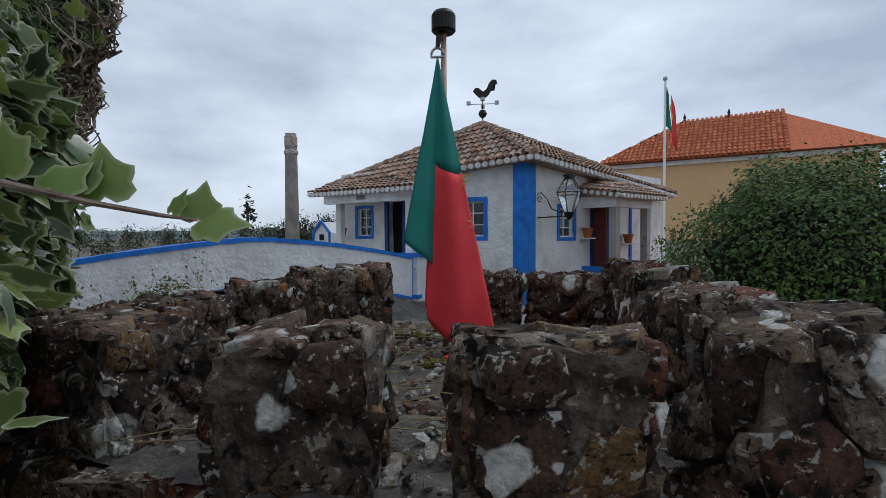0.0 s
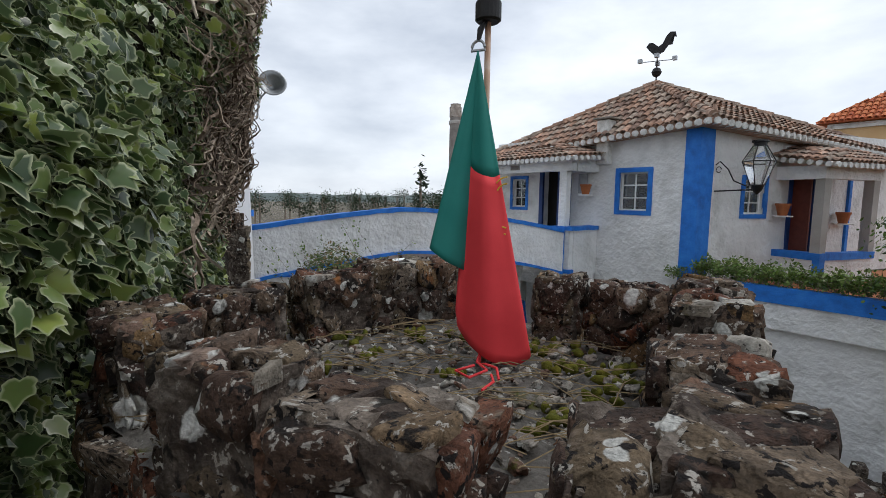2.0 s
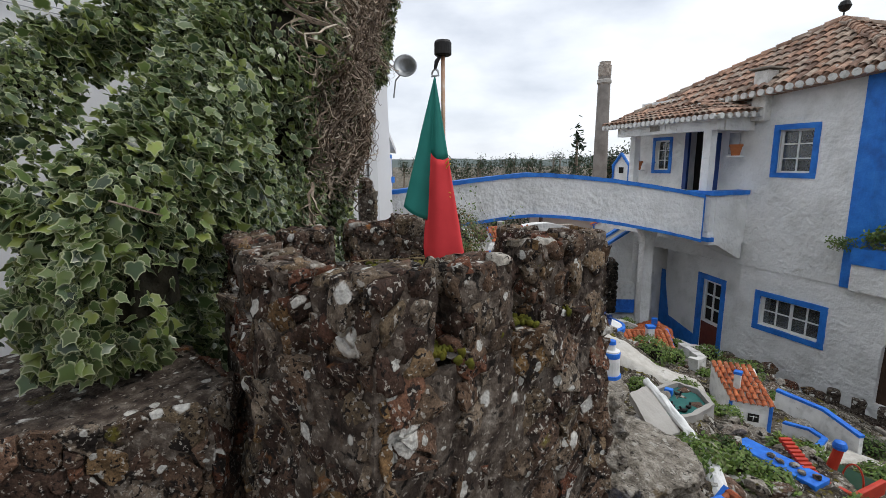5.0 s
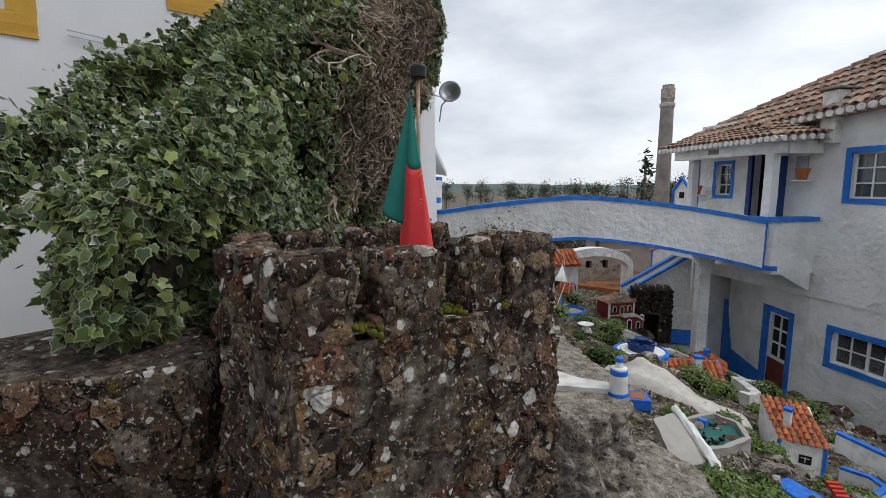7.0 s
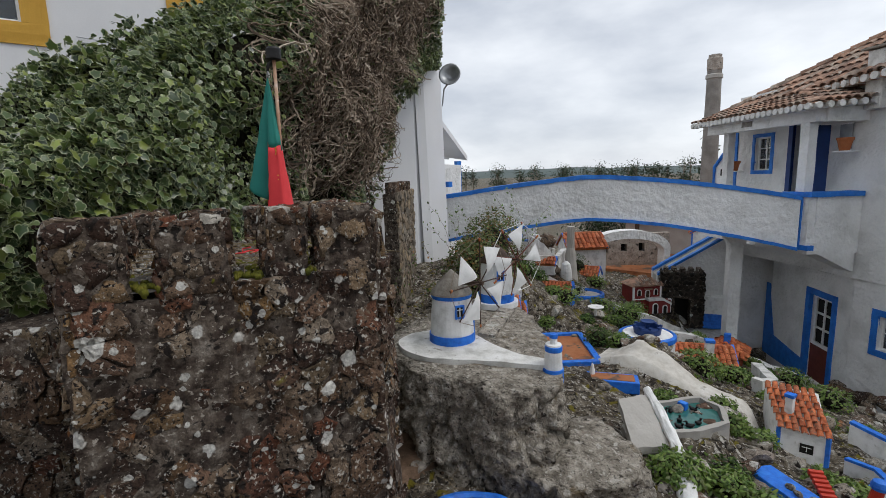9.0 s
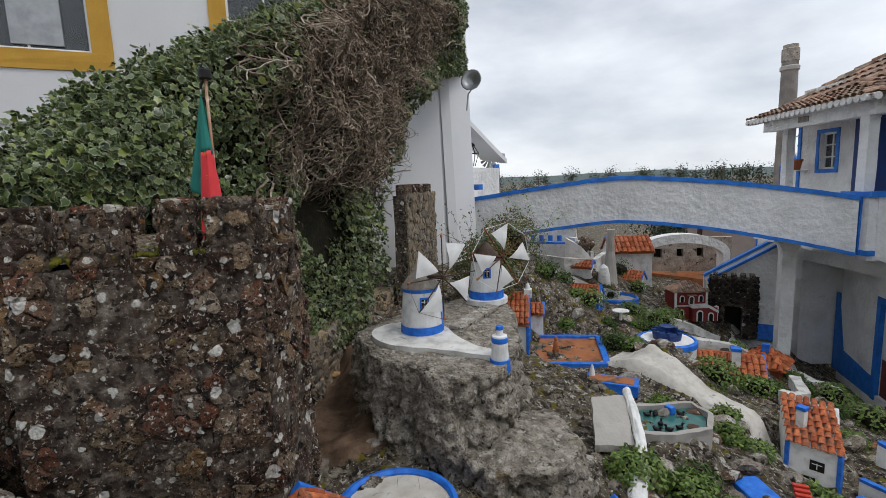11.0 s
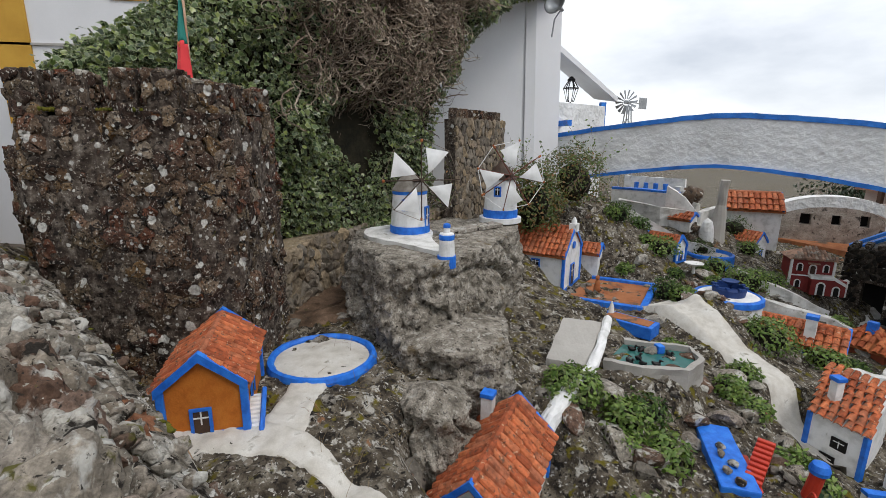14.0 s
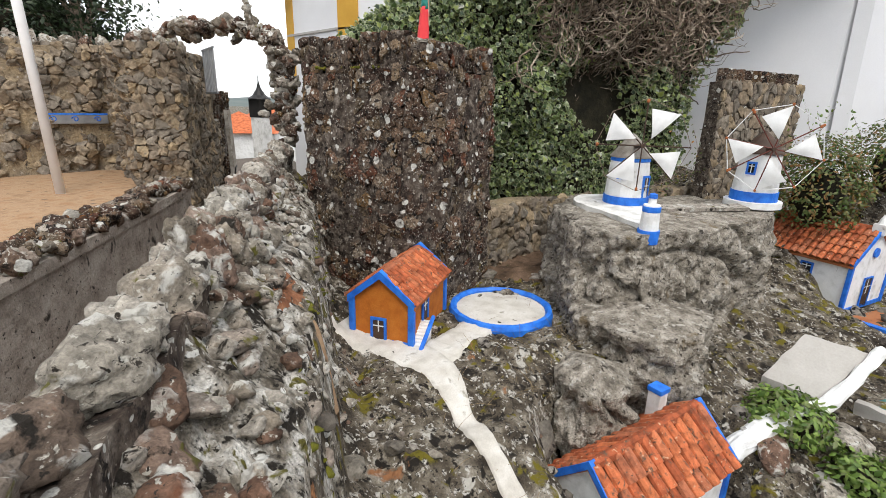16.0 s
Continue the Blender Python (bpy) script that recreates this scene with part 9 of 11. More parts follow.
hw = thing("white_hill_walls", "curved white garden walls on the hillside", "wall")
for line, hgt in (([(-6.3, 8.2), (-5.7, 8.9), (-5.5, 9.7), (-5.9, 10.4)], 0.4), ([(-4.6, 7.6), (-4.3, 8.6), (-4.4, 9.4)], 0.22), ([(-3.3, 9.0), (-2.7, 9.6), (-2.6, 10.2)], 0.2), ([(-2.4, 8.4), (-1.9, 9.6), (-1.1, 9.9), (-0.3, 9.8)], 0.16), ([(-0.7, 9.3), (-0.2, 8.6), (-0.25, 8.2)], 0.2)):
    pts = [(x, y, ground_height(x, y) - 0.1) for x, y in line]
    part("garden_wall", roughen(strip(bmesh.new(), pts, 0.14, 0, hgt + 0.1), 3, 0.03, 5), OLD_WHITE, hw, "curved white wall")
ls = thing("blue_round_tank", "round blue-edged tank on the hillside", "tank", (-4.09, 9.04, 2.48))
part("ring", lathe(bmesh.new(), [(0.42, -0.2), (0.42, 0.1), (0.38, 0.12), (0.36, 0.05), (0.02, 0.04)], 28), MINI_BLUE, ls)
part("floor", cyl(bmesh.new(), (0, 0, 0.0), (0, 0, 0.06), 0.35, seg=28), ROAD, ls)
bt = thing("bird_bath", "small white bowl on a stem", "bowl", (-2.9, 7.9, 2.55))
part("bowl", lathe(bmesh.new(), [(0.03, 0), (0.02, 0.12), (0.14, 0.16), (0.15, 0.18), (0.02, 0.16)], 18), MINI_WHITE, bt)

# blue toy table, red slide and green pool
toy = thing("blue_model_table", "bright blue painted slab with small stones and models", "slab", (1.2, 5.46, 2.24), -22)
part("slab", roughen(boxed(-0.40, -0.13, 0.0, 0.42, 0.13, 0.10, bevel=0.015), 2, 0.006, 9), MINI_BLUE, toy)
rng = random.Random(7)
for k in range(5):
    ob = hang("pebble", rock_mesh("pebble", (0.05, 0.04, 0.035), k + 60, COPING, 2, 0.5), None, toy, "", True)
    ob.location = (-0.05 + 0.1 * k, rng.uniform(-0.06, 0.06), 0.12)
slide = thing("red_slide", "small red ribbed slide beside the blue slab", "slide", (1.36, 5.62, 2.27), -50)
for k in range(9):
    part("rib", boxed(-0.22 + 0.05 * k, -0.06, 0.12 - 0.012 * k, -0.18 + 0.05 * k, 0.06, 0.17 - 0.014 * k, bevel=0.008), RED_PAINT, slide)
pool = thing("green_model_pool", "dark green model pool with red rim and red post", "pool", (1.62, 5.72, 2.15), -25)
part("water", boxed(-0.32, -0.24, 0.0, 0.32, 0.24, 0.10), WATER_GREEN, pool, "dark green water")
for a in ((-0.36, -0.28, 0.36, -0.23), (0.31, -0.28, 0.36, 0.26)):
    part("rim", boxed(a[0], a[1], 0.0, a[2], a[3], 0.15, bevel=0.012), RED_PAINT, pool, "red rim")
part("post", cyl(bmesh.new(), (-0.02, 0.06, 0.08), (0.02, 0.08, 0.36), 0.05, 0.045, 14), RED_PAINT, pool, "red post")
part("post_cap", lathe(bmesh.new(), [(0.06, 0.35), (0.065, 0.38), (0.05, 0.42), (0.01, 0.44)], 14, (0.02, 0.08)), MINI_BLUE, pool, "blue post cap")
part("hoop", tube(bmesh.new(), [(0.2 + 0.09 * math.cos(a), 0.0, 0.1 + 0.2 * math.sin(a)) for a in np.linspace(0, math.pi, 11)], 0.008, 6), RED_PAINT, pool, "red hoop")
ye = single("yellow_post_toy", cyl(bmesh.new(), (0, 0, 0), (0.03, 0.02, 0.3), 0.045, 0.035, 10), YELLOW, "small yellow post in the greenery", "post")
ye.location = (2.6, 6.6, 1.75)

# low crenellated wall in front of the big house, and its stones
cw = thing("low_battlement_wall", "low dark rubble wall with battlements below the house", "wall")
rng = random.Random(95)
a, b = front(-0.15, -0.9, 0)[:2], front(-6.5, -0.9, 0)[:2]
d_ = (Vector(b) - Vector(a)).normalized()
n_ = Vector((d_.y, -d_.x))
if n_.dot(Vector((0, -1))) < 0:
    n_ = -n_
part("core", roughen(prism(bmesh.new(), [Vector(a), Vector(b), Vector(b) - n_ * 0.3, Vector(a) - n_ * 0.3], 0.0, 0.95), 5, 0.03, 3), MORTAR, cw)
joined("stonework", stones_on(a, b, 0.1, 0.98, 0.14, rng, gap=0.012, proud=0.04, uneven=0.6), RUBBLE_JOINED, cw, "dark rubble stones")
for k in range(16):
    c = Vector(a) + d_ * (0.12 + 0.4 * k) - n_ * 0.15
    part("tooth", roughen(boxed(c.x - 0.1, c.y - 0.1, 0.9, c.x + 0.1, c.y + 0.1, 1.22 + rng.uniform(-0.04, 0.04), bevel=0.04), 2, 0.03, 6, k), MORTAR, cw)
for k in range(14):
    u_ = rng.uniform(0.0, 2.4)
    p = Vector(front(u_, -0.25 - rng.uniform(0, 0.3), 0))
    r = rng.uniform(0.1, 0.2)
    ob = hang("rock_piece", rock_mesh("rock_piece", (r * 1.4, r, r * 0.8), k + 3100, RUBBLE, 3, 0.6), None, cw, "", True)
    ob.location = (p.x, p.y, 0.85 + rng.uniform(-0.1, 0.15))
logs = thing("driftwood", "pale weathered branches lying in the greenery", "wood")
for pts, r in (([(1.75, 7.9, 1.62), (2.3, 8.15, 1.7), (2.9, 8.5, 1.72)], 0.05), ([(2.5, 6.9, 1.72), (3.0, 7.0, 1.8), (3.5, 7.4, 1.78)], 0.06), ([(2.1, 8.6, 1.6), (2.4, 8.0, 1.7), (2.9, 7.7, 1.65)], 0.04), ([(1.9, 6.3, 1.9), (2.4, 6.2, 1.95), (2.9, 6.5, 1.85)], 0.045)):
    part("branch", roughen(tube(bmesh.new(), pts, [r, r * 1.1, r * 0.6], 8), 1, 0.015, 6), WOOD_GREY, logs)


# ---- leaves ----
IVY_HALF = [(0.0, 0.02), (0.14, -0.09), (0.30, -0.06), (0.43, 0.08), (0.38, 0.22), (0.43, 0.36), (0.44, 0.50), (0.30, 0.56), (0.18, 0.67), (0.09, 0.85)]
IVY_OUTLINE = [(-x, y) for x, y in IVY_HALF] + [(0.0, 1.0)] + IVY_HALF[:0:-1]
PLAIN_OUTLINE = [(0, 0), (-0.24, 0.32), (-0.2, 0.7), (0, 1.0), (0.2, 0.7), (0.24, 0.32)]


def leaf_cloud(name, places, normals, tips, sizes, outline, material, parent, label="", cup=0.12):
    """Many small leaves as one mesh: each a fan round its middle, bent a little."""
    places, normals, tips, sizes = (np.asarray(v, float) for v in (places, normals, tips, sizes))
    normals /= np.linalg.norm(normals, axis=1)[:, None] + 1e-9
    tips = tips - normals * (tips * normals).sum(1)[:, None]
    tips /= np.linalg.norm(tips, axis=1)[:, None] + 1e-9
    across = np.cross(tips, normals)
    shape = np.array([(0, 0.38, 0.0)] + [(x, y, -cup * (abs(x) * 1.2 + (y - 0.38) ** 2)) for x, y in outline])
    k, n = len(shape), len(places)
    pts = places[:, None, :] + sizes[:, None, None] * (across[:, None, :] * shape[None, :, 0:1] + tips[:, None, :] * shape[None, :, 1:2] + normals[:, None, :] * shape[None, :, 2:3])
    fan = np.array([(0, i, i % (k - 1) + 1) for i in range(1, k)])
    faces = (np.arange(n)[:, None, None] * k + fan[None]).reshape(-1)
    me = bpy.data.meshes.new(name)
    me.vertices.add(n * k)
    me.vertices.foreach_set("co", pts.reshape(-1))
    me.loops.add(len(faces))
    me.loops.foreach_set("vertex_index", faces)
    me.polygons.add(len(faces) // 3)
    me.polygons.foreach_set("loop_start", np.arange(0, len(faces), 3))
    me.update(calc_edges=True)
    rim = me.attributes.new("rim", "FLOAT", "POINT")
    rim.data.foreach_set("value", np.tile(np.array([0.0] + [1.0] * (k - 1)), n))
    return tagged(hang(name, me, material, parent, label), kind="stuff")


def spread(rng, base, k):
    return base + rng.normal(0, k, base.shape)


# near-black for leaf cores: shade between leaves put into the colour
GAP_SHADE = shader("shade_between_leaves", [(0.008, 0.008, 0.005), (0.018, 0.016, 0.009), (0.03, 0.026, 0.015)], 0.95, scale=9, bump=0.8, bump_scale=30, grain=0.3)


def twig_mesh(name, lines, radii, material, parent, label, sides=3):
    v, f = [], []
    for line, r in zip(lines, radii):
        line = [Vector(p) for p in line]
        k0 = len(v)
        for i, p in enumerate(line):
            d = (line[min(i + 1, len(line) - 1)] - line[max(i - 1, 0)])
            q = d.to_track_quat("Z", "Y")
            rr = r * (1 - 0.5 * i / len(line))
            v += [p + q @ Vector((rr * math.cos(a), rr * math.sin(a), 0)) for a in (k * math.tau / sides for k in range(sides))]
        for i in range(len(line) - 1):
            for k in range(sides):
                a, b = k0 + i * sides, k0 + (i + 1) * sides
                f.append((a + k, a + (k + 1) % sides, b + (k + 1) % sides, b + k))
    return tagged(raw(name, v, f, material, parent, label), kind="stuff")


def ivy_bank(label, p0, p1, zlow, ztop, lump, thick, count, seed, brown=None, hollow=None, twigs=0, keep=None, lean=0.2):
    """Ivy over a long bank from p0 to p1 (plan); it faces to the right of that line. zlow(a), ztop(a): heights along it, a from 0 to 1."""
    rng = np.random.default_rng(seed)
    ob = thing("ivy_hedge", label, "ivy")
    p0, p1 = Vector(p0), Vector(p1)
    d = (p1 - p0).normalized()
    n2 = Vector((d.y, -d.x))
    length = (p1 - p0).length

    def surface(a, z, back=0.0):
        dent = 0.0
        if hollow:
            dent = hollow[3] * math.exp(-(((a - hollow[0]) * length) ** 2 + (z - hollow[1]) ** 2) / hollow[2] ** 2)
        edge = clamp((ztop(a) - z) / 0.35)
        o = lump(a, z) - lean * (1 - edge) ** 2 - dent - back
        q = p0 + d * a * length + n2 * o
        return Vector((q.x, q.y, z))
    # added core sheet: the shade behind the leaves, painted near-black
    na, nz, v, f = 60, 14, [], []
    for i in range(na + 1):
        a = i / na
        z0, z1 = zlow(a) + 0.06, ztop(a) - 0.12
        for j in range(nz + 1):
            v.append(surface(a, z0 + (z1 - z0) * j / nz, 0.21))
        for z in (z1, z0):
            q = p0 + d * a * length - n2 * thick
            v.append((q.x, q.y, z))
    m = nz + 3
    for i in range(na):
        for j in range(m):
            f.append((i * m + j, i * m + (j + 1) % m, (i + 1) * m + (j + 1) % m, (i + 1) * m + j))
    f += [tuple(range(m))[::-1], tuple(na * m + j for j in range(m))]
    raw("core", v, f, GAP_SHADE, ob, "added near-black core, shade between the leaves as colour")
    # leaves over front, top and both ends
    pl, nm, tp, sz = [], [], [], []
    out3 = Vector((n2.x, n2.y, 0))
    d3 = Vector((d.x, d.y, 0))
    while len(pl) < count:
        a = rng.random()
        kind = rng.random()
        z0, z1 = zlow(a), ztop(a)
        if kind < 0.74:
            z = z0 + (z1 - z0) * rng.random()
            bare = brown(a, z) if brown else 0.0
            if rng.random() < bare:
                continue
            if hollow and math.hypot((a - hollow[0]) * length, z - hollow[1]) < hollow[2] * 0.85 * (0.75 + 0.5 * rng.random() + 0.7 * noise.noise(Vector((a * 30, z * 4, 3)))):
                continue
            p = surface(a, z, rng.exponential(0.09) - 0.05)
            nrm = out3 * 1.0 + Vector((0, 0, 0.45 + 0.5 * (1 - clamp((z1 - z) / 0.3))))
        elif kind < 0.9:
            p = surface(a, z1 - 0.02, 0)
            p = p - out3 * thick * rng.random() + Vector((0, 0, rng.normal(0.02, 0.05)))
            nrm = Vector((0, 0, 1.0)) + out3 * 0.5
        else:
            # hanging fringe along the lower edge and the end
            if rng.random() < 0.45:
                a = float(rng.random() < 0.5)
                z = zlow(a) + (ztop(a) - zlow(a)) * rng.random()
                p = surface(a, z, 0) - out3 * thick * rng.random() + d3 * ((a - 0.5) * 0.1 + rng.normal(0, 0.03))
                if keep and not keep(p):
                    continue
                pl.append(p)
                nm.append(d3 * (a - 0.5) * 2 + Vector((0, 0, 0.4)))
                tp.append(Vector((0, 0, -1)))
                sz.append(0.03 + 0.05 * rng.random())
                continue
            z = z0 + abs(rng.normal(0, 0.07)) - 0.03
            p = surface(a, max(z, z0), 0) - out3 * thick * 0.8 * rng.random() ** 2
            p.z = z
            nrm = out3 + d3 * 0.6
        if keep and not keep(p):
            continue
        pl.append(p)
        nm.append(nrm)
        tp.append(Vector((0, 0, -1)) + out3 * 0.25)
        sz.append((0.026 + 0.052 * rng.random() ** 1.6) * (1 + 0.5 * noise.noise(p * 2.7)))
    nm, tp = np.array([tuple(x) for x in nm]), np.array([tuple(x) for x in tp])
    leaf_cloud("leaves", [tuple(x) for x in pl], spread(rng, nm / np.linalg.norm(nm, axis=1)[:, None], 0.7), spread(rng, tp, 0.9), sz, IVY_OUTLINE, IVY, ob, "lobed ivy leaves with paler edges")
    if twigs:
        lines, radii = [], []
        while len(lines) < twigs:
            a = rng.random()
            z = zlow(a) + (ztop(a) - zlow(a)) * rng.random()
            if brown and rng.random() > brown(a, z) * 1.25:
                continue
            p, line = surface(a, z, -0.03), []
            aa, zz = a, z
            step = rng.uniform(0.035, 0.06)
            drift = rng.normal(0, 0.9)
            curl = rng.normal(0, 0.35)
            depth = rng.exponential(0.05) - 0.09
            for _ in range(int(rng.integers(7, 16))):
                line.append(surface(aa, zz, depth + rng.normal(0.0, 0.012)))
                drift += curl + rng.normal(0, 0.42)
                depth += rng.normal(0, 0.014)
                aa += step * math.sin(drift) / length
                zz -= step * math.cos(drift) * 0.9
            lines.append(line)
            radii.append(rng.choice([0.005, 0.008, 0.014], p=[0.5, 0.36, 0.14]))
        twig_mesh("vine_tangle", lines, radii, VINE, ob, "dry brown vine stems")
    return ob


TOPS, LOWS = [(0, 5.28), (0.05, 5.58), (0.1, 5.83), (0.2, 6.3), (0.3, 6.72), (0.5, 7.6), (0.75, 8.6), (1.0, 9.4)], [(0, 4.7), (0.06, 4.6), (0.14, 3.9), (0.2, 3.4), (0.46, 3.3), (0.55, 3.9), (0.59, 5.3), (0.65, 6.0), (0.72, 6.6), (0.82, 7.0), (1.0, 7.35)]
STRIP_LOW, STRIP_TOP = [(0, 4.9), (0.05, 5.05), (0.1, 5.3), (0.2, 5.83), (0.3, 6.25), (0.5, 6.97), (1, 8.3)], [(0, 5.25), (0.05, 5.5), (0.1, 5.72), (0.2, 6.18), (0.3, 6.53), (0.5, 7.25), (1, 8.9)]
IVY_P0, IVY_P1 = (-0.29, 0.295), (-5.45, 6.05)
START = Vector((0.22, -0.02, 5.22))


def front_lump(a, z):
    p = Vector((a * 7.8, z, 4.0))
    return 0.05 + 0.05 * smooth(a / 0.05) + 0.05 * smooth((a - 0.2) / 0.1) - 0.2 * smooth((5.12 - z) / 0.2) * smooth((0.2 - a) / 0.06) * (0.5 + 0.5 * smooth((a - 0.02) / 0.03)) + (0.12 + 0.08 * smooth((a - 0.12) / 0.1)) * noise.noise(p * 0.9) + (0.12 + 0.07 * smooth((a - 0.12) / 0.1)) * noise.noise(p * 2.4) + 0.05 * noise.noise(p * 6)


def dry_part(a, z):
    top, lo = np.interp(a, *zip(*TOPS)), np.interp(a, *zip(*LOWS))
    k = smooth((a - 0.22) / 0.14) * smooth((0.88 - a) / 0.1) * smooth((z - lo - 0.3) / 0.7) * smooth((z - 5.0 + 0.3 * noise.noise(Vector((a * 14, z, 7)))) / 0.6)
    k *= 0.42 + 0.58 * smooth((top - z) / 0.25)
    return clamp(k * (0.95 + 0.5 * noise.noise(Vector((a * 11, z * 1.7, 1)))), 0, 0.66)


far_enough = lambda p: (p - START).length > 0.36  # noqa: E731
off_wall = lambda p: far_enough(p) and (p.y > 0.02 or p.z > 5.23 - 1.95 * (p.y + 0.33))  # noqa: E731
ivy_bank("thick dark green ivy with dry brown stems over a high bank", IVY_P0, IVY_P1, lambda a: float(np.interp(a, *zip(*LOWS))), lambda a: float(np.interp(a, *zip(*TOPS))),
         front_lump, 0.2, 50000, 3, dry_part, (0.395, 4.7, 0.44, 0.6), 4300, off_wall)
ivy_bank("second bank of green ivy sloping up against the building", (-0.85, -0.35), (-4.9, 4.6), lambda a: float(np.interp(a, *zip(*STRIP_LOW))), lambda a: float(np.interp(a, *zip(*STRIP_TOP))) + 0.07 * noise.noise(Vector((a * 26, 0, 4))), lambda a, z: 0.05 + 0.2 * noise.noise(Vector((a * 9, z, 2))) + 0.1 * noise.noise(Vector((a * 24, z * 3, 2))), 0.16, 12000, 5, keep=off_wall, lean=0.05)
# ivy that hangs over the ledge's end
ivy_bank("ivy hanging over the end of the stone ledge", (-0.46, 0.09), (-0.25, 0.25), lambda a: 5.0 - 0.25 * a + 0.06 * math.sin(7 * a), lambda a: 5.38 - 0.1 * (1 - a), lambda a, z: 0.06 + 0.06 * noise.noise(Vector((a * 5, z * 3, 9))), 0.35, 1500, 6, keep=off_wall)

# the near sprig that sticks out of the ivy
sprig = thing("ivy_sprig", "young bright green ivy shoot sticking out", "ivy", (0.06, 0.03, 0.042))
SP = [(-0.20, 0.22, 5.235), (-0.16, 0.25, 5.222), (-0.11, 0.28, 5.207), (-0.07, 0.30, 5.198), (-0.045, 0.31, 5.194)]
part("stem", tube(bmesh.new(), SP, [0.003, 0.003, 0.0026, 0.002, 0.0012], 6), BARK, sprig)
SPRIG_LEAF = leaf_shader("young_ivy_leaf", [(0.16, 0.24, 0.05), (0.20, 0.28, 0.06), (0.12, 0.19, 0.04)], edge=(0.30, 0.34, 0.16))
leaf_cloud("leaf", [SP[4], SP[4], (-0.06, 0.30, 5.20), (-0.10, 0.285, 5.21), (-0.115, 0.28, 5.212), (-0.13, 0.27, 5.215), (-0.15, 0.26, 5.222), (-0.17, 0.24, 5.23)],
           [(0.1, -0.7, 0.6), (0.5, -0.8, 0.2), (-0.3, -0.8, 0.4), (0.2, -0.9, 0.3), (-0.4, -0.8, 0.4), (0.3, -0.8, 0.5), (-0.2, -0.9, 0.2), (0.1, -0.8, 0.5)],
           [(1, 0.1, -0.1), (0.25, 0.0, 1), (0.3, 0, 0.9), (-0.2, 0, 1), (-0.6, 0, 0.8), (0.5, 0, 0.7), (-0.4, 0, 1), (-0.5, 0, 0.4)],
           [0.042, 0.034, 0.022, 0.048, 0.05, 0.036, 0.05, 0.05], IVY_OUTLINE, SPRIG_LEAF, sprig)

# ---- the flag on the tower ----
RUSTY_POLE = shader("rusty_white_metal", [(0.28, 0.13, 0.065), (0.42, 0.27, 0.18), (0.62, 0.58, 0.54)], 0.6, scale=9, bump=0.2, bump_scale=80, grain=0.15)
pole = thing("flagpole", "thin white flagpole with a flat black cap on the tower", "flagpole", (0.165, 1.415, FLOOR_Z - 0.03))
part("shaft", cyl(bmesh.new(), (0, 0, 0), (0.0, 0, 0.995), 0.0095, 0.0085, 12), RUSTY_POLE, pole, smooth=True)
part("cap", lathe(bmesh.new(), [(0.03, 0.985), (0.036, 0.99), (0.036, 1.035), (0.03, 1.045), (0.01, 1.047)], 20), IRON, pole, "flat black cap")
RING = Vector((0.058, 1.355, 5.745))
bm = bmesh.new()
tube(bm, [RING + Vector((0.018 * math.cos(a), 0, 0.02 * math.sin(a))) for a in np.linspace(-0.2, math.pi + 0.2, 12)], 0.004, 6)
cyl(bm, RING + Vector((-0.02, 0, -0.006)), RING + Vector((0.02, 0, -0.006)), 0.004, seg=6)
part("ring", bm, GREY_METAL, pole, "steel ring")
part("clip", tube(bmesh.new(), [RING + Vector((0, 0, 0.02)), RING + Vector((0.004, 0.004, 0.05)), RING + Vector((0.012, 0.02, 0.075)), RING + Vector((0.016, 0.028, 0.11))], [0.006, 0.009, 0.007, 0.005], 8), IRON, pole, "dark snap hook")
for ch in pole.children:
    if ch.name.split(".")[0] in ("ring", "clip"):
        ch.location = (-0.075, -1.385, -(FLOOR_Z - 0.03))

flag = thing("tower_flag", "green and red cloth flag hanging in folds from its pole", "flag", (0.09, 0.03, 0.0))
TOPP, LC, RB, MID = Vector((0.058, 1.352, 5.735)), Vector((-0.03, 1.235, 5.205)), Vector((0.228, 1.35, 4.895)), Vector((0.085, 1.405, 4.88))
# the cloth as a fan of lines from its upper corner; each line ends on the lower hem
HEM = [(-0.005, 1.36, 5.20), (-0.035, 1.23, 5.205), (0.008, 1.262, 5.165), (0.05, 1.325, 5.13), (0.018, 1.318, 5.04), (0.025, 1.31, 4.975), (0.07, 1.292, 4.93), (0.135, 1.285, 4.895), (0.20, 1.312, 4.88), (0.232, 1.36, 4.905), (0.17, 1.42, 4.92), (0.10, 1.42, 4.94)]
hem = []
for i in range(len(HEM) - 1):
    for k in range(5):
        hem.append(Vector(HEM[i]).lerp(Vector(HEM[i + 1]), k / 5))
hem.append(Vector(HEM[-1]))
for _ in range(2):
    hem = [hem[0]] + [(hem[i - 1] + hem[i] * 2 + hem[i + 1]) / 4 for i in range(1, len(hem) - 1)] + [hem[-1]]
N_DOWN, nh = 30, len(hem)
valley = [math.exp(-((i - 16.5) / 2.2) ** 2) for i in range(nh)]
grid = []
for i, h in enumerate(hem):
    col = []
    for j in range(N_DOWN + 1):
        t = j / N_DOWN
        p = TOPP.lerp(h, t)
        # narrow and round near the ring, a deep fold between the two halves, soft ripples
        p += Vector((0.01, 0.055, 0)) * valley[i] * math.sin(math.pi * t) * 0.9
        p += Vector((0.4, -1, 0)).normalized() * (0.012 * math.sin(i * 0.55 + 2.0 * t) * t * (1 - 0.4 * t) + 0.006 * noise.noise(p * 14) * t)
        col.append(p)
    grid.append(col)


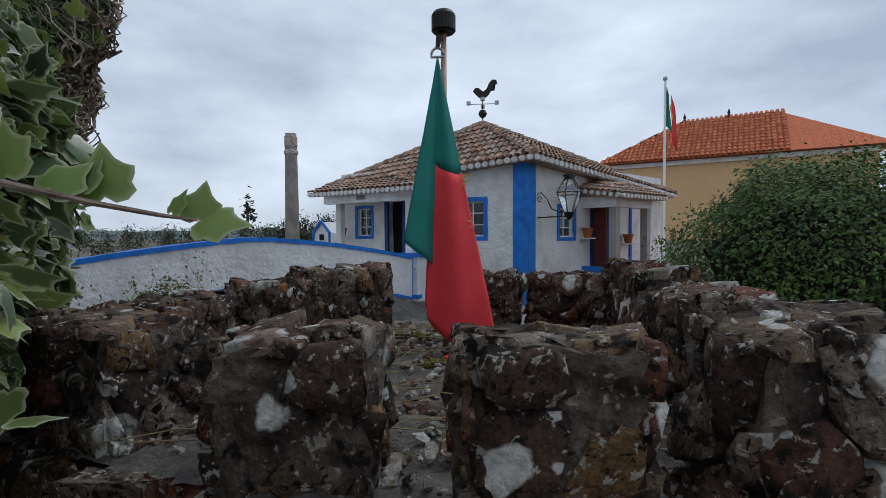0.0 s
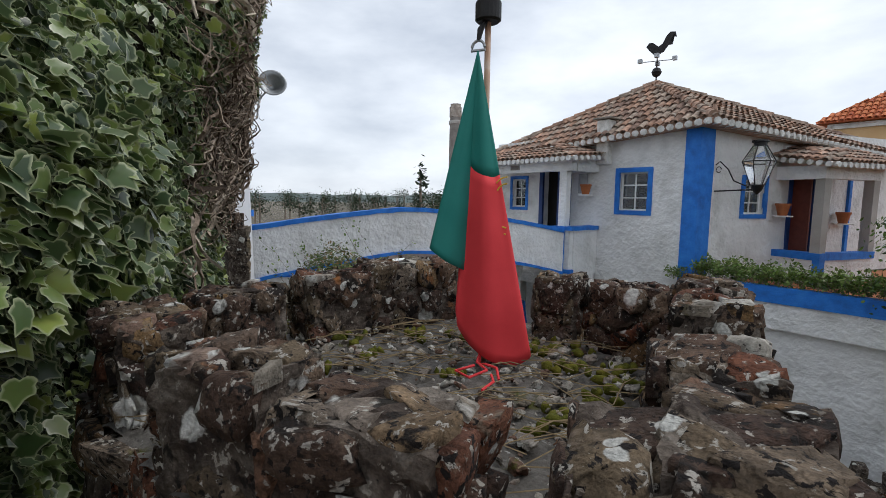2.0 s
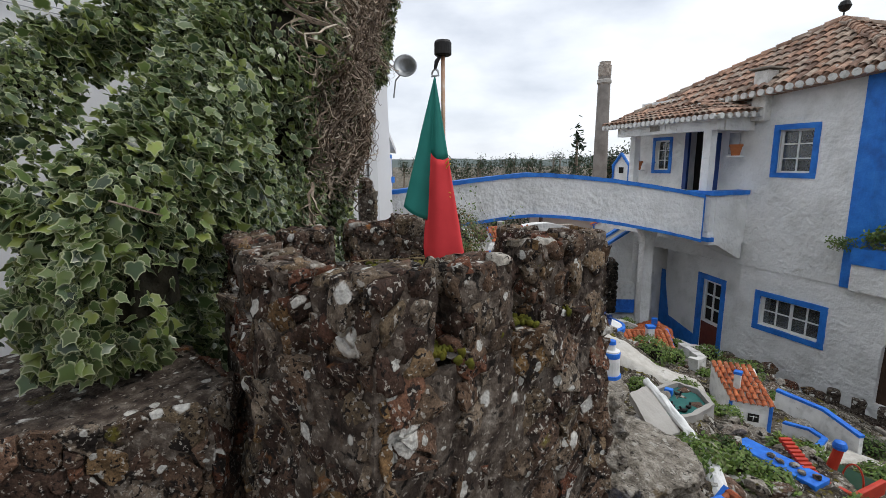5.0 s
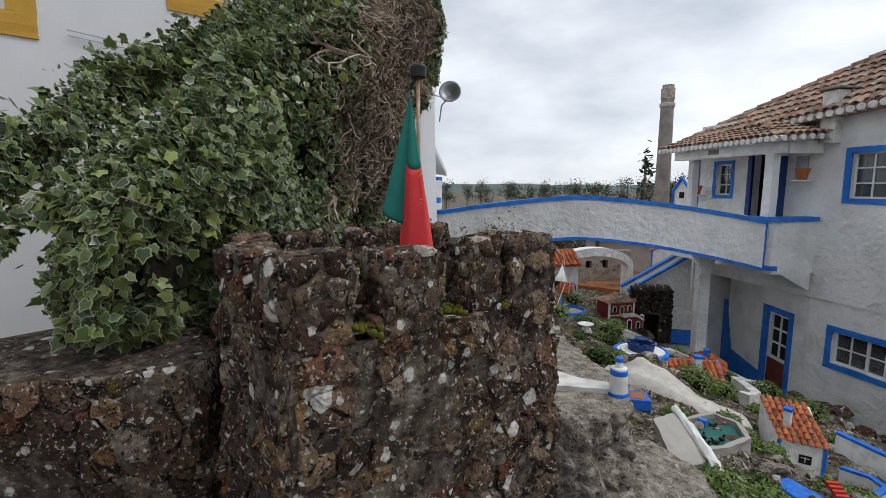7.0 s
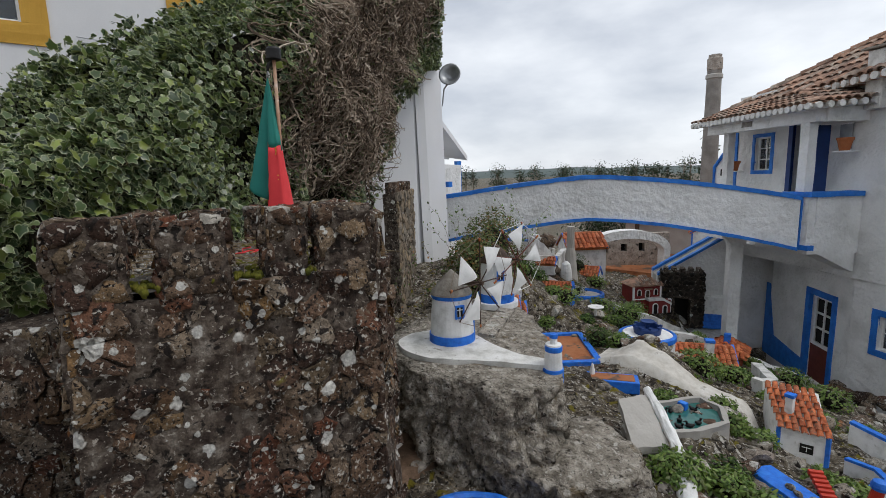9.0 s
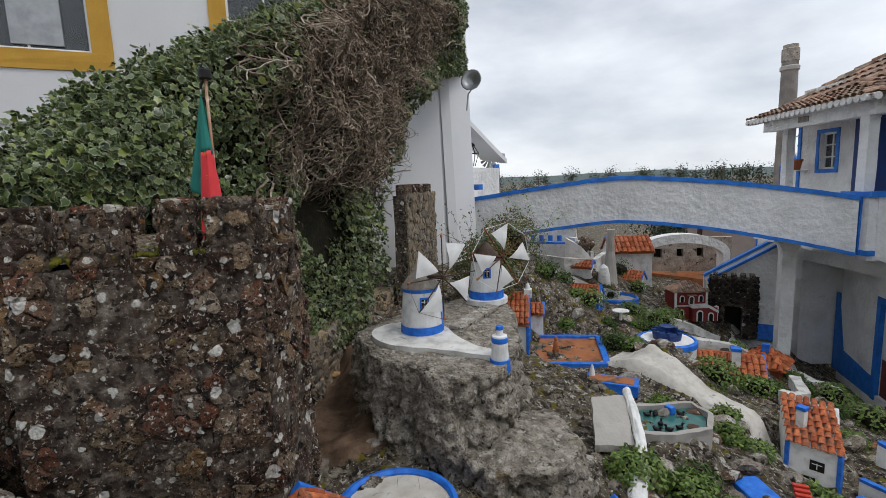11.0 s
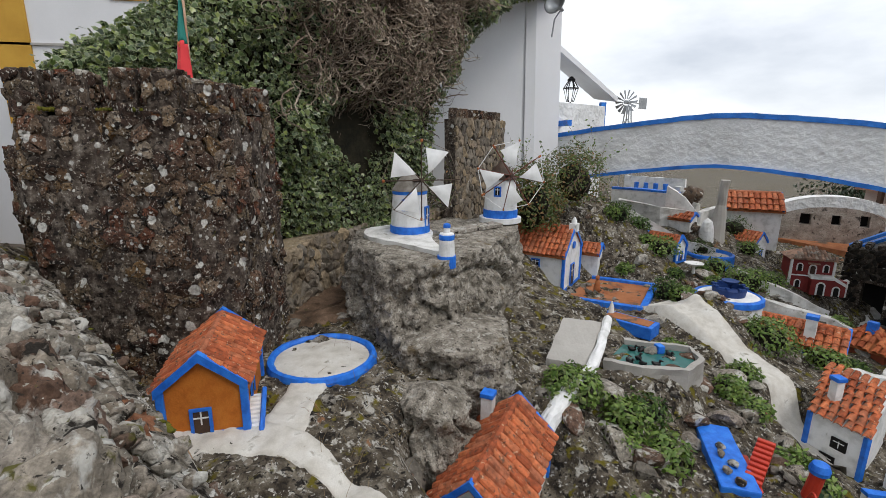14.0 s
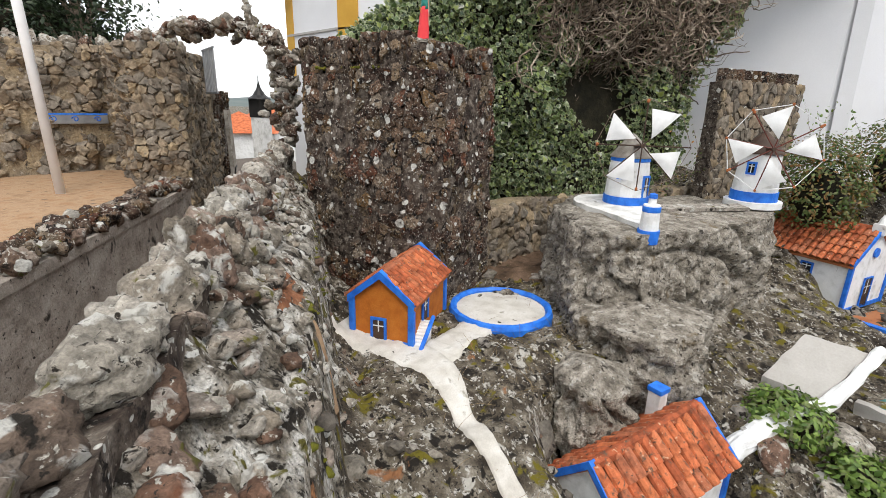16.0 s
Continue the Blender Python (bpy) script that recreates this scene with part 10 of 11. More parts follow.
def cloth(name, cells_, material, parent, label):
    ids, v, f = {}, [], []
    for i, j in cells_:
        q = []
        for c in ((i, j), (i + 1, j), (i + 1, j + 1), (i, j + 1)):
            if c not in ids:
                ids[c] = len(v)
                v.append(grid[c[0]][c[1]])
            q.append(ids[c])
        f.append(q)
    ob = raw(name, v, f, material, parent, label, True)
    sol = ob.modifiers.new("cloth", "SOLIDIFY")
    sol.thickness = 0.0025
    return ob


green_cells, red_cells = [], []
for i in range(nh - 1):
    for j in range(N_DOWN):
        z = (grid[i][j].z + grid[i + 1][j + 1].z) / 2
        if i < 15:
            (green_cells if i < 13 or z > 5.15 else red_cells).append((i, j))
        else:
            (green_cells if z > 5.425 - 0.012 * (i - 22) / 10 or i < 17 and z > 5.36 else red_cells).append((i, j))
cloth("green_half", green_cells, CANVAS_GREEN, flag, "dark green cloth")
cloth("red_half", red_cells, CANVAS_RED, flag, "bright red cloth")
# the gold round emblem, half hidden in the fold
bm = bmesh.new()
for r in (0.052, 0.04):
    pts = []
    for k in range(15):
        a = math.pi * (0.5 + k / 14)
        c = grid[min(nh - 1, 44)][15]
        pts.append(c + Vector((0.03 + 0.02, -0.008, 0)) * math.cos(a) * r / 0.05 + Vector((0.012, -0.012, r * 1.5 * math.sin(a))))
    tube(bm, pts, 0.0022, 5)
part("emblem", bm, FLAG_GOLD, flag, "gold ring emblem in the fold")
for pts in ([(0.10, 1.30, 4.90), (0.105, 1.28, 4.872), (0.13, 1.25, 4.885), (0.17, 1.22, 4.89), (0.19, 1.17, 4.88)], [(0.10, 1.30, 4.90), (0.10, 1.27, 4.88), (0.15, 1.2, 4.888), (0.12, 1.15, 4.882), (0.08, 1.16, 4.89), (0.12, 1.19, 4.9)], [(0.17, 1.17, 4.89), (0.185, 1.14, 4.885), (0.175, 1.08, 4.885)]):
    part("ribbon", tube(bmesh.new(), [Vector(p) + Vector((0, 0, 0.014)) for p in pts], 0.0035, 6), CANVAS_RED, flag, "red tie ribbon")


# gravel and small stones on the tower's platform
gp = random.Random(61)
grit = []
for _ in range(2200):
    x, y = gp.uniform(-0.62, 0.84), gp.uniform(0.48, 1.86)
    if not in_poly(x, y, inner(0.9)) or math.hypot(x - 0.165, y - 1.415) < 0.03:
        continue
    r = 0.004 + 0.02 * gp.random() ** 3
    bm = bmesh.new()
    bmesh.ops.create_icosphere(bm, subdivisions=1, radius=1)
    m = pose(x, y, FLOOR_Z + 0.012, gp.uniform(-40, 40), gp.uniform(-40, 40), gp.uniform(0, 360)) @ Matrix.Diagonal((r * gp.uniform(0.8, 1.6), r, r * gp.uniform(0.4, 0.8), 1))
    grit.append(([tuple(m @ (v.co * gp.uniform(0.7, 1.1))) for v in bm.verts], [tuple(v.index for v in f.verts) for f in bm.faces]))
    bm.free()
tagged(joined("platform_gravel", grit, COPING_JOINED), "grey gravel on the tower platform", "gravel", kind="stuff")


# ---- shrubs ----
def shrub(name, label, centre, radii, count, leaf, material, seed, category="bush", outline=None, floor=None, core=0.72, up=0.4):
    """A bush: a lumpy near-black core that paints its inner shade, and many leaves round it, denser outside, with loose
    shoots.
    """
    rng = np.random.default_rng(seed)
    ob = thing(name, label, category, (centre[0], centre[1], floor if floor is not None else centre[2] - radii[2]))
    c = Vector((0, 0, centre[2] - ob.location.z))
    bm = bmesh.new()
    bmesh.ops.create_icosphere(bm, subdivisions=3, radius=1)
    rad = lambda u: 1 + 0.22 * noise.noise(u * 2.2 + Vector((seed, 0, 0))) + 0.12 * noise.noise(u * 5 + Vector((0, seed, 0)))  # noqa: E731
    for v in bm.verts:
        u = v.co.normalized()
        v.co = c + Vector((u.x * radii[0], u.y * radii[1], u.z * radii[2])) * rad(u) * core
    # the core's colour stands in for shade deep in the bush
    part("inside", bm, GAP_SHADE, ob, "added near-black core, inner shade as colour")
    dirs = rng.normal(0, 1, (count, 3))
    dirs /= np.linalg.norm(dirs, axis=1)[:, None]
    dirs[:, 2] = np.where(dirs[:, 2] < -0.55, -dirs[:, 2], dirs[:, 2])
    ks = np.array([rad(Vector(tuple(u))) for u in dirs]) * (1 - 0.28 * rng.random(count) ** 2 + 0.07 * np.clip(rng.normal(0, 1, count), 0, 2.4))
    pl = np.array(tuple(c)) + dirs * np.array(radii) * ks[:, None]
    leaf_cloud("leaves", pl, spread(rng, dirs + (0, 0, up), 0.5), spread(rng, dirs * 0.5 + (0, 0, 0.1), 0.6), rng.uniform(0.7, 1.3, count) * leaf, outline or PLAIN_OUTLINE, material, ob, "small leaves", 0.3)
    return ob


shrub("clipped_bush", "big dense rounded evergreen bush beside the house", (7.05, 9.5, 4.4), (2.6, 2.2, 2.1), 32000, 0.085, BUSH, 11, floor=1.0)
part("trunk", cyl(bmesh.new(), (0, 0, -0.9), (0.05, 0, 2.6), 0.16, 0.1, 8), BARK, bpy.data.objects["clipped_bush"])
rng = random.Random(77)
for k, (x, y, z, rx, rz, m, n_) in enumerate(((0.67, 4.4, 2.62, 0.24, 0.16, HERB, 900), (0.95, 4.75, 2.42, 0.2, 0.16, HERB, 600), (1.2, 4.95, 2.32, 0.22, 0.15, HERB, 600), (0.8, 5.0, 2.38, 0.2, 0.12, BUSH, 400), (-2.1, 6.95, 2.55, 0.25, 0.22, BUSH, 600), (-1.75, 7.0, 2.5, 0.2, 0.16, HERB, 400), (-0.75, 7.45, 2.2, 0.34, 0.24, HERB, 1000),
                                              (-2.6, 10.6, 1.9, 0.35, 0.2, HERB, 500), (-0.6, 8.2, 1.95, 0.25, 0.16, HERB, 500), (-3.0, 9.0, 2.3, 0.35, 0.25, HERB, 700), (-2.6, 8.3, 2.4, 0.25, 0.18, BUSH, 400), (2.1, 6.6, 1.75, 0.26, 0.16, HERB, 700), (2.5, 7.2, 1.6, 0.3, 0.18, HERB, 700),
                                              (2.0, 7.9, 1.55, 0.25, 0.15, BUSH, 500), (3.0, 8.0, 1.5, 0.35, 0.2, HERB, 700), (2.8, 6.3, 1.8, 0.25, 0.16, BUSH, 500), (1.0, 8.3, 1.5, 0.2, 0.13, HERB, 400), (1.2, 6.1, 2.05, 0.18, 0.12, HERB, 400), (-3.9, 7.0, 3.2, 0.3, 0.22, BUSH, 500), (-5.0, 10.6, 2.3, 0.25, 0.2, HERB, 400), (-3.4, 8.7, 2.5, 0.25, 0.16, HERB, 400), (-3.3, 9.7, 2.2, 0.3, 0.2, HERB, 500), (-3.4, 7.6, 2.75, 0.3, 0.2, HERB, 500),
                                              (-4.4, 9.0, 2.7, 0.3, 0.2, BUSH, 400), (-0.3, 9.6, 1.5, 0.3, 0.18, HERB, 500), (0.4, 9.0, 1.4, 0.3, 0.18, HERB, 500), (-5.9, 10.9, 2.3, 0.4, 0.3, BUSH, 400), (0.35, 6.15, 2.3, 0.16, 0.1, HERB, 300), (-0.25, 5.95, 2.5, 0.15, 0.1, BUSH, 250), (1.9, 4.6, 2.15, 0.22, 0.14, HERB, 500), (2.3, 5.2, 1.95, 0.26, 0.15, HERB, 600))):
    z = ground_height(x, y) + rz * 0.4
    shrub("shrub", "small leafy green shrub among the model houses", (x, y, z), (rx, rx * rng.uniform(0.8, 1.1), rz), n_, 0.05 if m is HERB else 0.042, m, 100 + k, floor=z - rz * 0.6, core=0.6)
gs = random.Random(41)
for k in range(34):
    x, y = gs.choice(((-2.4, 8.6), (-3.5, 8.3), (-0.9, 9.2), (0.3, 8.0), (1.6, 8.6), (-4.6, 7.4), (-3.2, 7.1), (0.2, 6.3), (2.6, 5.6), (1.5, 4.5)))
    x, y = x + gs.gauss(0, 0.45), y + gs.gauss(0, 0.35)
    if any(math.hypot(x - q[0], y - q[1]) < q[2] * 0.9 for q in PADS):
        continue
    r = gs.uniform(0.09, 0.2)
    z = ground_height(x, y) + r * 0.3
    shrub("shrub", "low green plant on the village slope", (x, y, z), (r, r, r * 0.7), int(2600 * r), 0.045, gs.choice((HERB, HERB, BUSH)), 700 + k, floor=z - r * 0.5, core=0.55)
shrub("reddish_shrub", "wild shrub with reddish and green leaves behind the mill", (-2.95, 5.1, 3.68), (0.45, 0.5, 0.65), 3400, 0.05, AUTUMN, 140, floor=2.7, core=0.5)
shrub("reddish_shrub", "wild green shrub with orange tips by the bridge", (-3.6, 6.0, 4.0), (0.5, 0.55, 0.6), 2600, 0.048, AUTUMN, 141, floor=2.8, core=0.5)


def tall_sprays(name, label, base, spots, height, lean, leaf, material, seed):
    g = random.Random(seed)
    ob = thing(name, label, "plant", base)
    lines, pl = [], []
    for sx, sy in spots:
        p = Vector((sx, sy, 0))
        line = [p.copy()]
        d = Vector((g.gauss(0, lean), g.gauss(0, lean), 1))
        h = height * g.uniform(0.6, 1.1)
        for i in range(9):
            d += Vector((g.gauss(0, 0.18), g.gauss(0, 0.18), g.gauss(-0.02, 0.1)))
            p = p + d.normalized() * h / 9
            line.append(p.copy())
            for _ in range(3 if i > 2 else 1):
                pl.append(p + Vector((g.gauss(0, 0.03), g.gauss(0, 0.03), g.gauss(0, 0.03))))
        lines.append(line)
    twig_mesh("stalk", lines, [0.004] * len(lines), BARK, ob, "thin stems")
    r2 = np.random.default_rng(seed)
    leaf_cloud("leaves", [tuple(p) for p in pl], r2.normal(0, 1, (len(pl), 3)) + (0, 0, 0.6), r2.normal(0, 1, (len(pl), 3)), r2.uniform(0.6, 1.2, len(pl)) * leaf, PLAIN_OUTLINE, material, ob, "small sparse leaves")
    return ob


tall_sprays("wild_spray", "thin sparse wild shoots beside the bridge", (-3.3, 5.6, 3.9), [(rng.gauss(0, 0.3), rng.gauss(0, 0.35)) for _ in range(16)], 1.1, 0.35, 0.05, HERB, 8)
tall_sprays("wild_spray", "thin sparse wild shoots at the bank's top", (-2.3, 3.4, 3.6), [(rng.gauss(0, 0.15), rng.gauss(0, 0.2)) for _ in range(8)], 0.8, 0.4, 0.04, AUTUMN, 9)
# flowers in the terrace planter
for k in range(11):
    c = front(-0.35 - 0.48 * k, 0.05, 3.78)
    g = random.Random(300 + k)
    ob = tall_sprays("planter_plant", "leafy green planter herbs on the blue terrace edge", c, [(g.gauss(0, 0.16), g.gauss(0, 0.07)) for _ in range(34)], 0.46, 0.35, 0.08, HERB, 300 + k)
tall_sprays("planter_plant", "small green tuft at the house corner", front(0.25, -0.2, 3.72), [(g.gauss(0, 0.1), g.gauss(0, 0.05)) for _ in range(14)], 0.3, 0.3, 0.06, HERB, 330)


# ---- loose stones and dry tufts on the village slope ----
off_way = lambda x, y: math.hypot(x - 0.52, y - 2.33) > 0.5 and all(math.hypot(x - a, y - b) > r for a, b, r in WAYS)  # noqa: E731


def scatter(name, label, spots, lo, hi, material, seed, category="stones"):
    g = random.Random(seed)
    base = []
    for k in range(6):
        bm = bmesh.new()
        bmesh.ops.create_icosphere(bm, subdivisions=2, radius=1)
        planes = [(Vector((g.gauss(0, 1), g.gauss(0, 1), g.gauss(0, 1))).normalized(), g.uniform(0.55, 0.85)) for _ in range(9)]
        vs = []
        for v in bm.verts:
            u = v.co.normalized()
            r = min([1.0] + [q / u.dot(w) for w, q in planes if u.dot(w) > 0.01]) * (1 + 0.12 * noise.noise(u * 3 + Vector((k, seed, 0))))
            vs.append(u * r)
        base.append((vs, [tuple(v.index for v in f.verts) for f in bm.faces]))
        bm.free()
    out = []
    for x, y in spots:
        if not off_way(x, y):
            continue
        vs, fs = g.choice(base)
        r = lo * (hi / lo) ** (g.random() ** 2)
        m = pose(x, y, ground_height(x, y) + r * 0.1, g.uniform(-30, 30), g.uniform(-30, 30), g.uniform(0, 360)) @ Matrix.Diagonal((r * g.uniform(0.8, 1.5), r, r * g.uniform(0.4, 0.8), 1))
        out.append(([tuple(m @ v) for v in vs], fs))
    ob = joined(name, out, material)
    return tagged(ob, label, category, kind="stuff")


g = random.Random(500)
spots = []
while len(spots) < 1500:
    x, y = g.uniform(-3.5, 4.2), g.uniform(1.0, 9.5)
    if side(x, y) > 0.12:
        spots.append((x, y))
SLOPE_STONE = shader("slope_stone_joined", [(0.07, 0.06, 0.05), (0.13, 0.115, 0.095), (0.20, 0.18, 0.15), (0.26, 0.24, 0.21), (0.11, 0.07, 0.05)], 0.93, scale=20, bump=0.8, bump_scale=50, grain=0.3, pieces="island", specks=LICHEN[:2])
scatter("loose_stones", "loose grey and brown stones on the village slope", spots, 0.012, 0.10, SLOPE_STONE, 5)
spots = []
while len(spots) < 800:
    s_, d_ = g.uniform(0.3, 5.4), 0.08 + abs(g.gauss(0, 0.35))
    c = P0 + WALL_T * s_ + WALL_N * d_
    spots.append((c.x, c.y))
scatter("slope_rubble", "lichen-spotted rubble on the slope below the low wall", spots, 0.008, 0.05, COPING_JOINED, 6)
g2 = random.Random(77)
spots = [(g2.uniform(-4.2, 1.6), g2.uniform(5.6, 10.2)) for _ in range(150)] + [(g2.gauss(-1.3, 0.35), g2.gauss(7.1, 0.25)) for _ in range(25)] + [(g2.gauss(0.9, 0.3), g2.gauss(4.9, 0.25)) for _ in range(25)] + [(g2.gauss(2.4, 0.5), g2.gauss(7.0, 0.7)) for _ in range(40)]
scatter("village_rocks", "pale and dark rocks set between the model houses", [p for p in spots if not any(math.hypot(p[0] - q[0], p[1] - q[1]) < q[2] * 0.8 for q in PADS)], 0.06, 0.2, COPING_JOINED, 15)
# dry grass and dead stems
lines = []
for _ in range(420):
    cx, cy = g.choice(((1.0, 2.9), (0.5, 2.95), (1.5, 2.75), (0.0, 2.6), (2.6, 3.2), (0.9, 4.1), (2.2, 4.4), (-1.4, 6.0)))
    x, y = cx + g.gauss(0, 0.22), cy + g.gauss(0, 0.22)
    p = Vector((x, y, ground_height(x, y)))
    d = Vector((g.gauss(0, 0.6), g.gauss(0, 0.6), g.uniform(0.2, 0.9)))
    ln = g.uniform(0.06, 0.2)
    lines.append([p, p + d.normalized() * ln * 0.5, p + d.normalized() * ln + Vector((0, 0, -0.03))])
tagged(twig_mesh("dry_grass", lines, [0.0016] * len(lines), STRAW, None, ""), "dry brown grass and stems on the slope", "grass", kind="stuff")

# ---- the distance ----
chim = thing("tall_chimney", "tall round grey factory chimney with a dark banded top", "chimney", (-7.15, 20.2, 0.0))
part("shaft", lathe(bmesh.new(), [(0.36, 0.0), (0.30, 5.0), (0.25, 9.05)], 24), shader("chimney_brick", [(0.17, 0.155, 0.14), (0.24, 0.22, 0.20), (0.30, 0.28, 0.255)], 0.9, scale=2.5, bump=0.5, bump_scale=20, grain=0.15), chim)
part("collar", lathe(bmesh.new(), [(0.25, 8.6), (0.30, 8.65), (0.30, 8.77), (0.25, 8.81)], 24), RENDER_GREY, chim)
part("head", lathe(bmesh.new(), [(0.25, 8.93), (0.27, 8.97), (0.27, 9.37), (0.23, 9.4), (0.23, 9.51), (0.05, 9.51)], 24), RETAINING, chim, "dark banded head")
gab = thing("white_gable", "small white gable with blue edges behind the roofs", "house", (-4.6, 16.0, 0.0), -25)
bm = bmesh.new()
prof = [(-0.34, 0), (0.34, 0), (0.34, 5.25), (0, 5.62), (-0.34, 5.25)]
va, vb = [bm.verts.new((x, 0, z)) for x, z in prof], [bm.verts.new((x, 1.2, z)) for x, z in prof]
bm.faces.new(va)
bm.faces.new(vb[::-1])
for i in range(5):
    bm.faces.new((va[i], va[(i + 1) % 5], vb[(i + 1) % 5], vb[i]))
part("wall", bm, WHITEWASH, gab)
for sgn in (-1, 1):
    part("edge", tube(bmesh.new(), [(sgn * 0.36, -0.03, 4.6), (sgn * 0.36, -0.03, 5.26), (0, -0.03, 5.65)], 0.05, 6), BLUE, gab, "blue painted edge")
part("window", boxed(-0.09, -0.03, 5.0, 0.09, 0.02, 5.2), DARK, gab)

far = thing("peach_house", "big peach coloured house with an orange hipped tile roof", "house")
FL, FR = Vector((11.4, 37.2)), Vector((25, 29.5))
fd = (FR - FL).normalized()
fn = Vector((-fd.y, fd.x))
corners_ = [FL, FR, FR + fn * 9, FL + fn * 9]
part("wall", prism(bmesh.new(), corners_, 0, 10.3), PEACH, far)
part("stone_base", prism(bmesh.new(), [FL - fn * 0.05, FR - fn * 0.05, FR, FL], 0, 4.6), RETAINING, far, "dark stone base")
big = [FL - fd * 0.7 - fn * 0.7, FR + fd * 0.7 - fn * 0.7, FR + fd * 0.7 + fn * 9.7, FL - fd * 0.7 + fn * 9.7]
r0_, r1_ = FL + fd * 4.8 + fn * 4.5, FR - fd * 4.8 + fn * 4.5
bm = bmesh.new()
ev = [bm.verts.new((*p, 10.3)) for p in big]
rv = [bm.verts.new((*r0_, 13.9)), bm.verts.new((*r1_, 13.9))]
for q in ((ev[0], ev[1], rv[1], rv[0]), (ev[1], ev[2], rv[1]), (ev[2], ev[3], rv[0], rv[1]), (ev[3], ev[0], rv[0]), tuple(ev[::-1])):
    bm.faces.new(q)
frf = part("roof", bm, TILE_FAR, far, "orange tiled hipped roof")
a, b = Vector((*big[0], 10.32)), Vector((*big[1], 10.32))
e_ = (b - a).normalized()
up_ = Vector((*r0_, 13.9)) - a
up_ = up_ - e_ * up_.dot(e_)
hgt_ = up_.length
joined("tiling", canal_tiles(a, e_, up_, lambda x, y: y < hgt_ and y * 5.5 / hgt_ < x < 12, 0.32, 0.6, 0.14, 4, 0.01, 12), TILE_FAR, frf, "rows of orange tiles")
a2 = Vector((*big[3], 10.32))
e2_ = (a - a2).normalized()
up2_ = Vector((*r0_, 13.9)) - a2
up2_ = up2_ - e2_ * up2_.dot(e2_)
h2_ = up2_.length
joined("tiling", canal_tiles(a2, e2_, up2_, lambda x, y: y < h2_ and y * 5.2 / h2_ < x < 10.4 - y * 5.2 / h2_, 0.32, 0.6, 0.14, 4, 0.01, 13), TILE_FAR, frf, "rows of orange tiles")
for p in (r0_, r0_ + fd * 3.0):
    part("finial", lathe(bmesh.new(), [(0.16, 13.85), (0.06, 14.1), (0.12, 14.2), (0.02, 14.5)], 10, tuple(p)), IRON, far, "dark roof finial")
c = FL + fd * 1.2 + fn * 6
part("chimney", prism(bmesh.new(), [c, c + fd * 0.9, c + fd * 0.9 + fn * 0.7, c + fn * 0.7], 11.0, 13.0), OLD_WHITE, far, "pale chimney")
part("cornice", prism(bmesh.new(), [FL - fn * 0.2 - fd * 0.2, FR - fn * 0.2, FR, FL - fd * 0.2], 9.95, 10.25), WHITEWASH, far, "white cornice")

fp2 = thing("far_flagpole", "tall white flagpole with a green and red flag", "flagpole", (11.6, 27.5, 0))
part("mast", cyl(bmesh.new(), (0, 0, 0), (0, 0, 13.7), 0.085, 0.06, 12), WHITE_METAL, fp2)
part("ball", lathe(bmesh.new(), [(0.01, 13.66), (0.11, 13.72), (0.13, 13.8), (0.09, 13.9), (0.01, 13.93)], 12), GREY_METAL, fp2)
for name, mat, x0, x1, z0, z1, drop in (("flag_green", CANVAS_GREEN, 0.08, 0.34, 13.4, 11.2, 0.5), ("flag_red", CANVAS_RED, 0.34, 0.78, 12.9, 10.45, 0.7), ("flag_emblem", FLAG_GOLD, 0.28, 0.40, 12.4, 11.7, 0.3)):
    v, f = [], []
    for i in range(9):
        for j in range(13):
            s, t = i / 8, j / 12
            x = x0 + (x1 - x0) * s * (0.5 + 0.5 * t)
            v.append((x, 0.16 * math.sin(x * 9 + t * 2) * t + (-0.03 if name == "flag_emblem" else 0), z0 + (z1 - z0) * t - drop * s))
    f = [(i * 13 + j, i * 13 + j + 1, (i + 1) * 13 + j + 1, (i + 1) * 13 + j) for i in range(8) for j in range(12)]
    ob = raw(name, v, f, mat, fp2, "hanging flag cloth", True)
    ob.modifiers.new("cloth", "SOLIDIFY").thickness = 0.02

wp = thing("windpump", "grey metal windpump with a many-bladed wheel and tail", "windpump", (-16.2, 13.3, 0), -45)
for x, y in ((-0.5, -0.5), (0.5, -0.5), (0.5, 0.5), (-0.5, 0.5)):
    part("leg", tube(bmesh.new(), [(x, y, 0), (x * 0.15, y * 0.15, 6.1)], 0.03, 5), GREY_METAL, wp)
for k in range(7):
    z = 0.8 + 0.75 * k
    w_ = 0.5 * (1 - 0.85 * z / 6.1)
    for x0, y0, x1, y1 in ((-1, -1, 1, -1), (1, -1, 1, 1), (1, 1, -1, 1), (-1, 1, -1, -1)):
        part("brace", tube(bmesh.new(), [(x0 * w_, y0 * w_, z), (x1 * w_, y1 * w_, z + 0.3)], 0.015, 4), GREY_METAL, wp)
for k in range(14):
    a = k * math.tau / 14
    bm = bmesh.new()
    ca, sa_ = math.cos(a), math.sin(a)
    q = [Vector((r * ca - w * sa_, -0.25 + dy, 6.25 + r * sa_ + w * ca)) for r, w, dy in ((0.14, -0.02, 0), (0.5, -0.055, -0.03), (0.5, 0.055, 0.05), (0.14, 0.02, 0.02))]
    va = [bm.verts.new(p) for p in q]
    vb = [bm.verts.new(p + Vector((0, 0.015, 0))) for p in q]
    bm.faces.new(va)
    bm.faces.new(vb[::-1])
    for i in range(4):
        bm.faces.new((va[i], va[(i + 1) % 4], vb[(i + 1) % 4], vb[i]))
    part("blade", bm, GREY_METAL, wp)
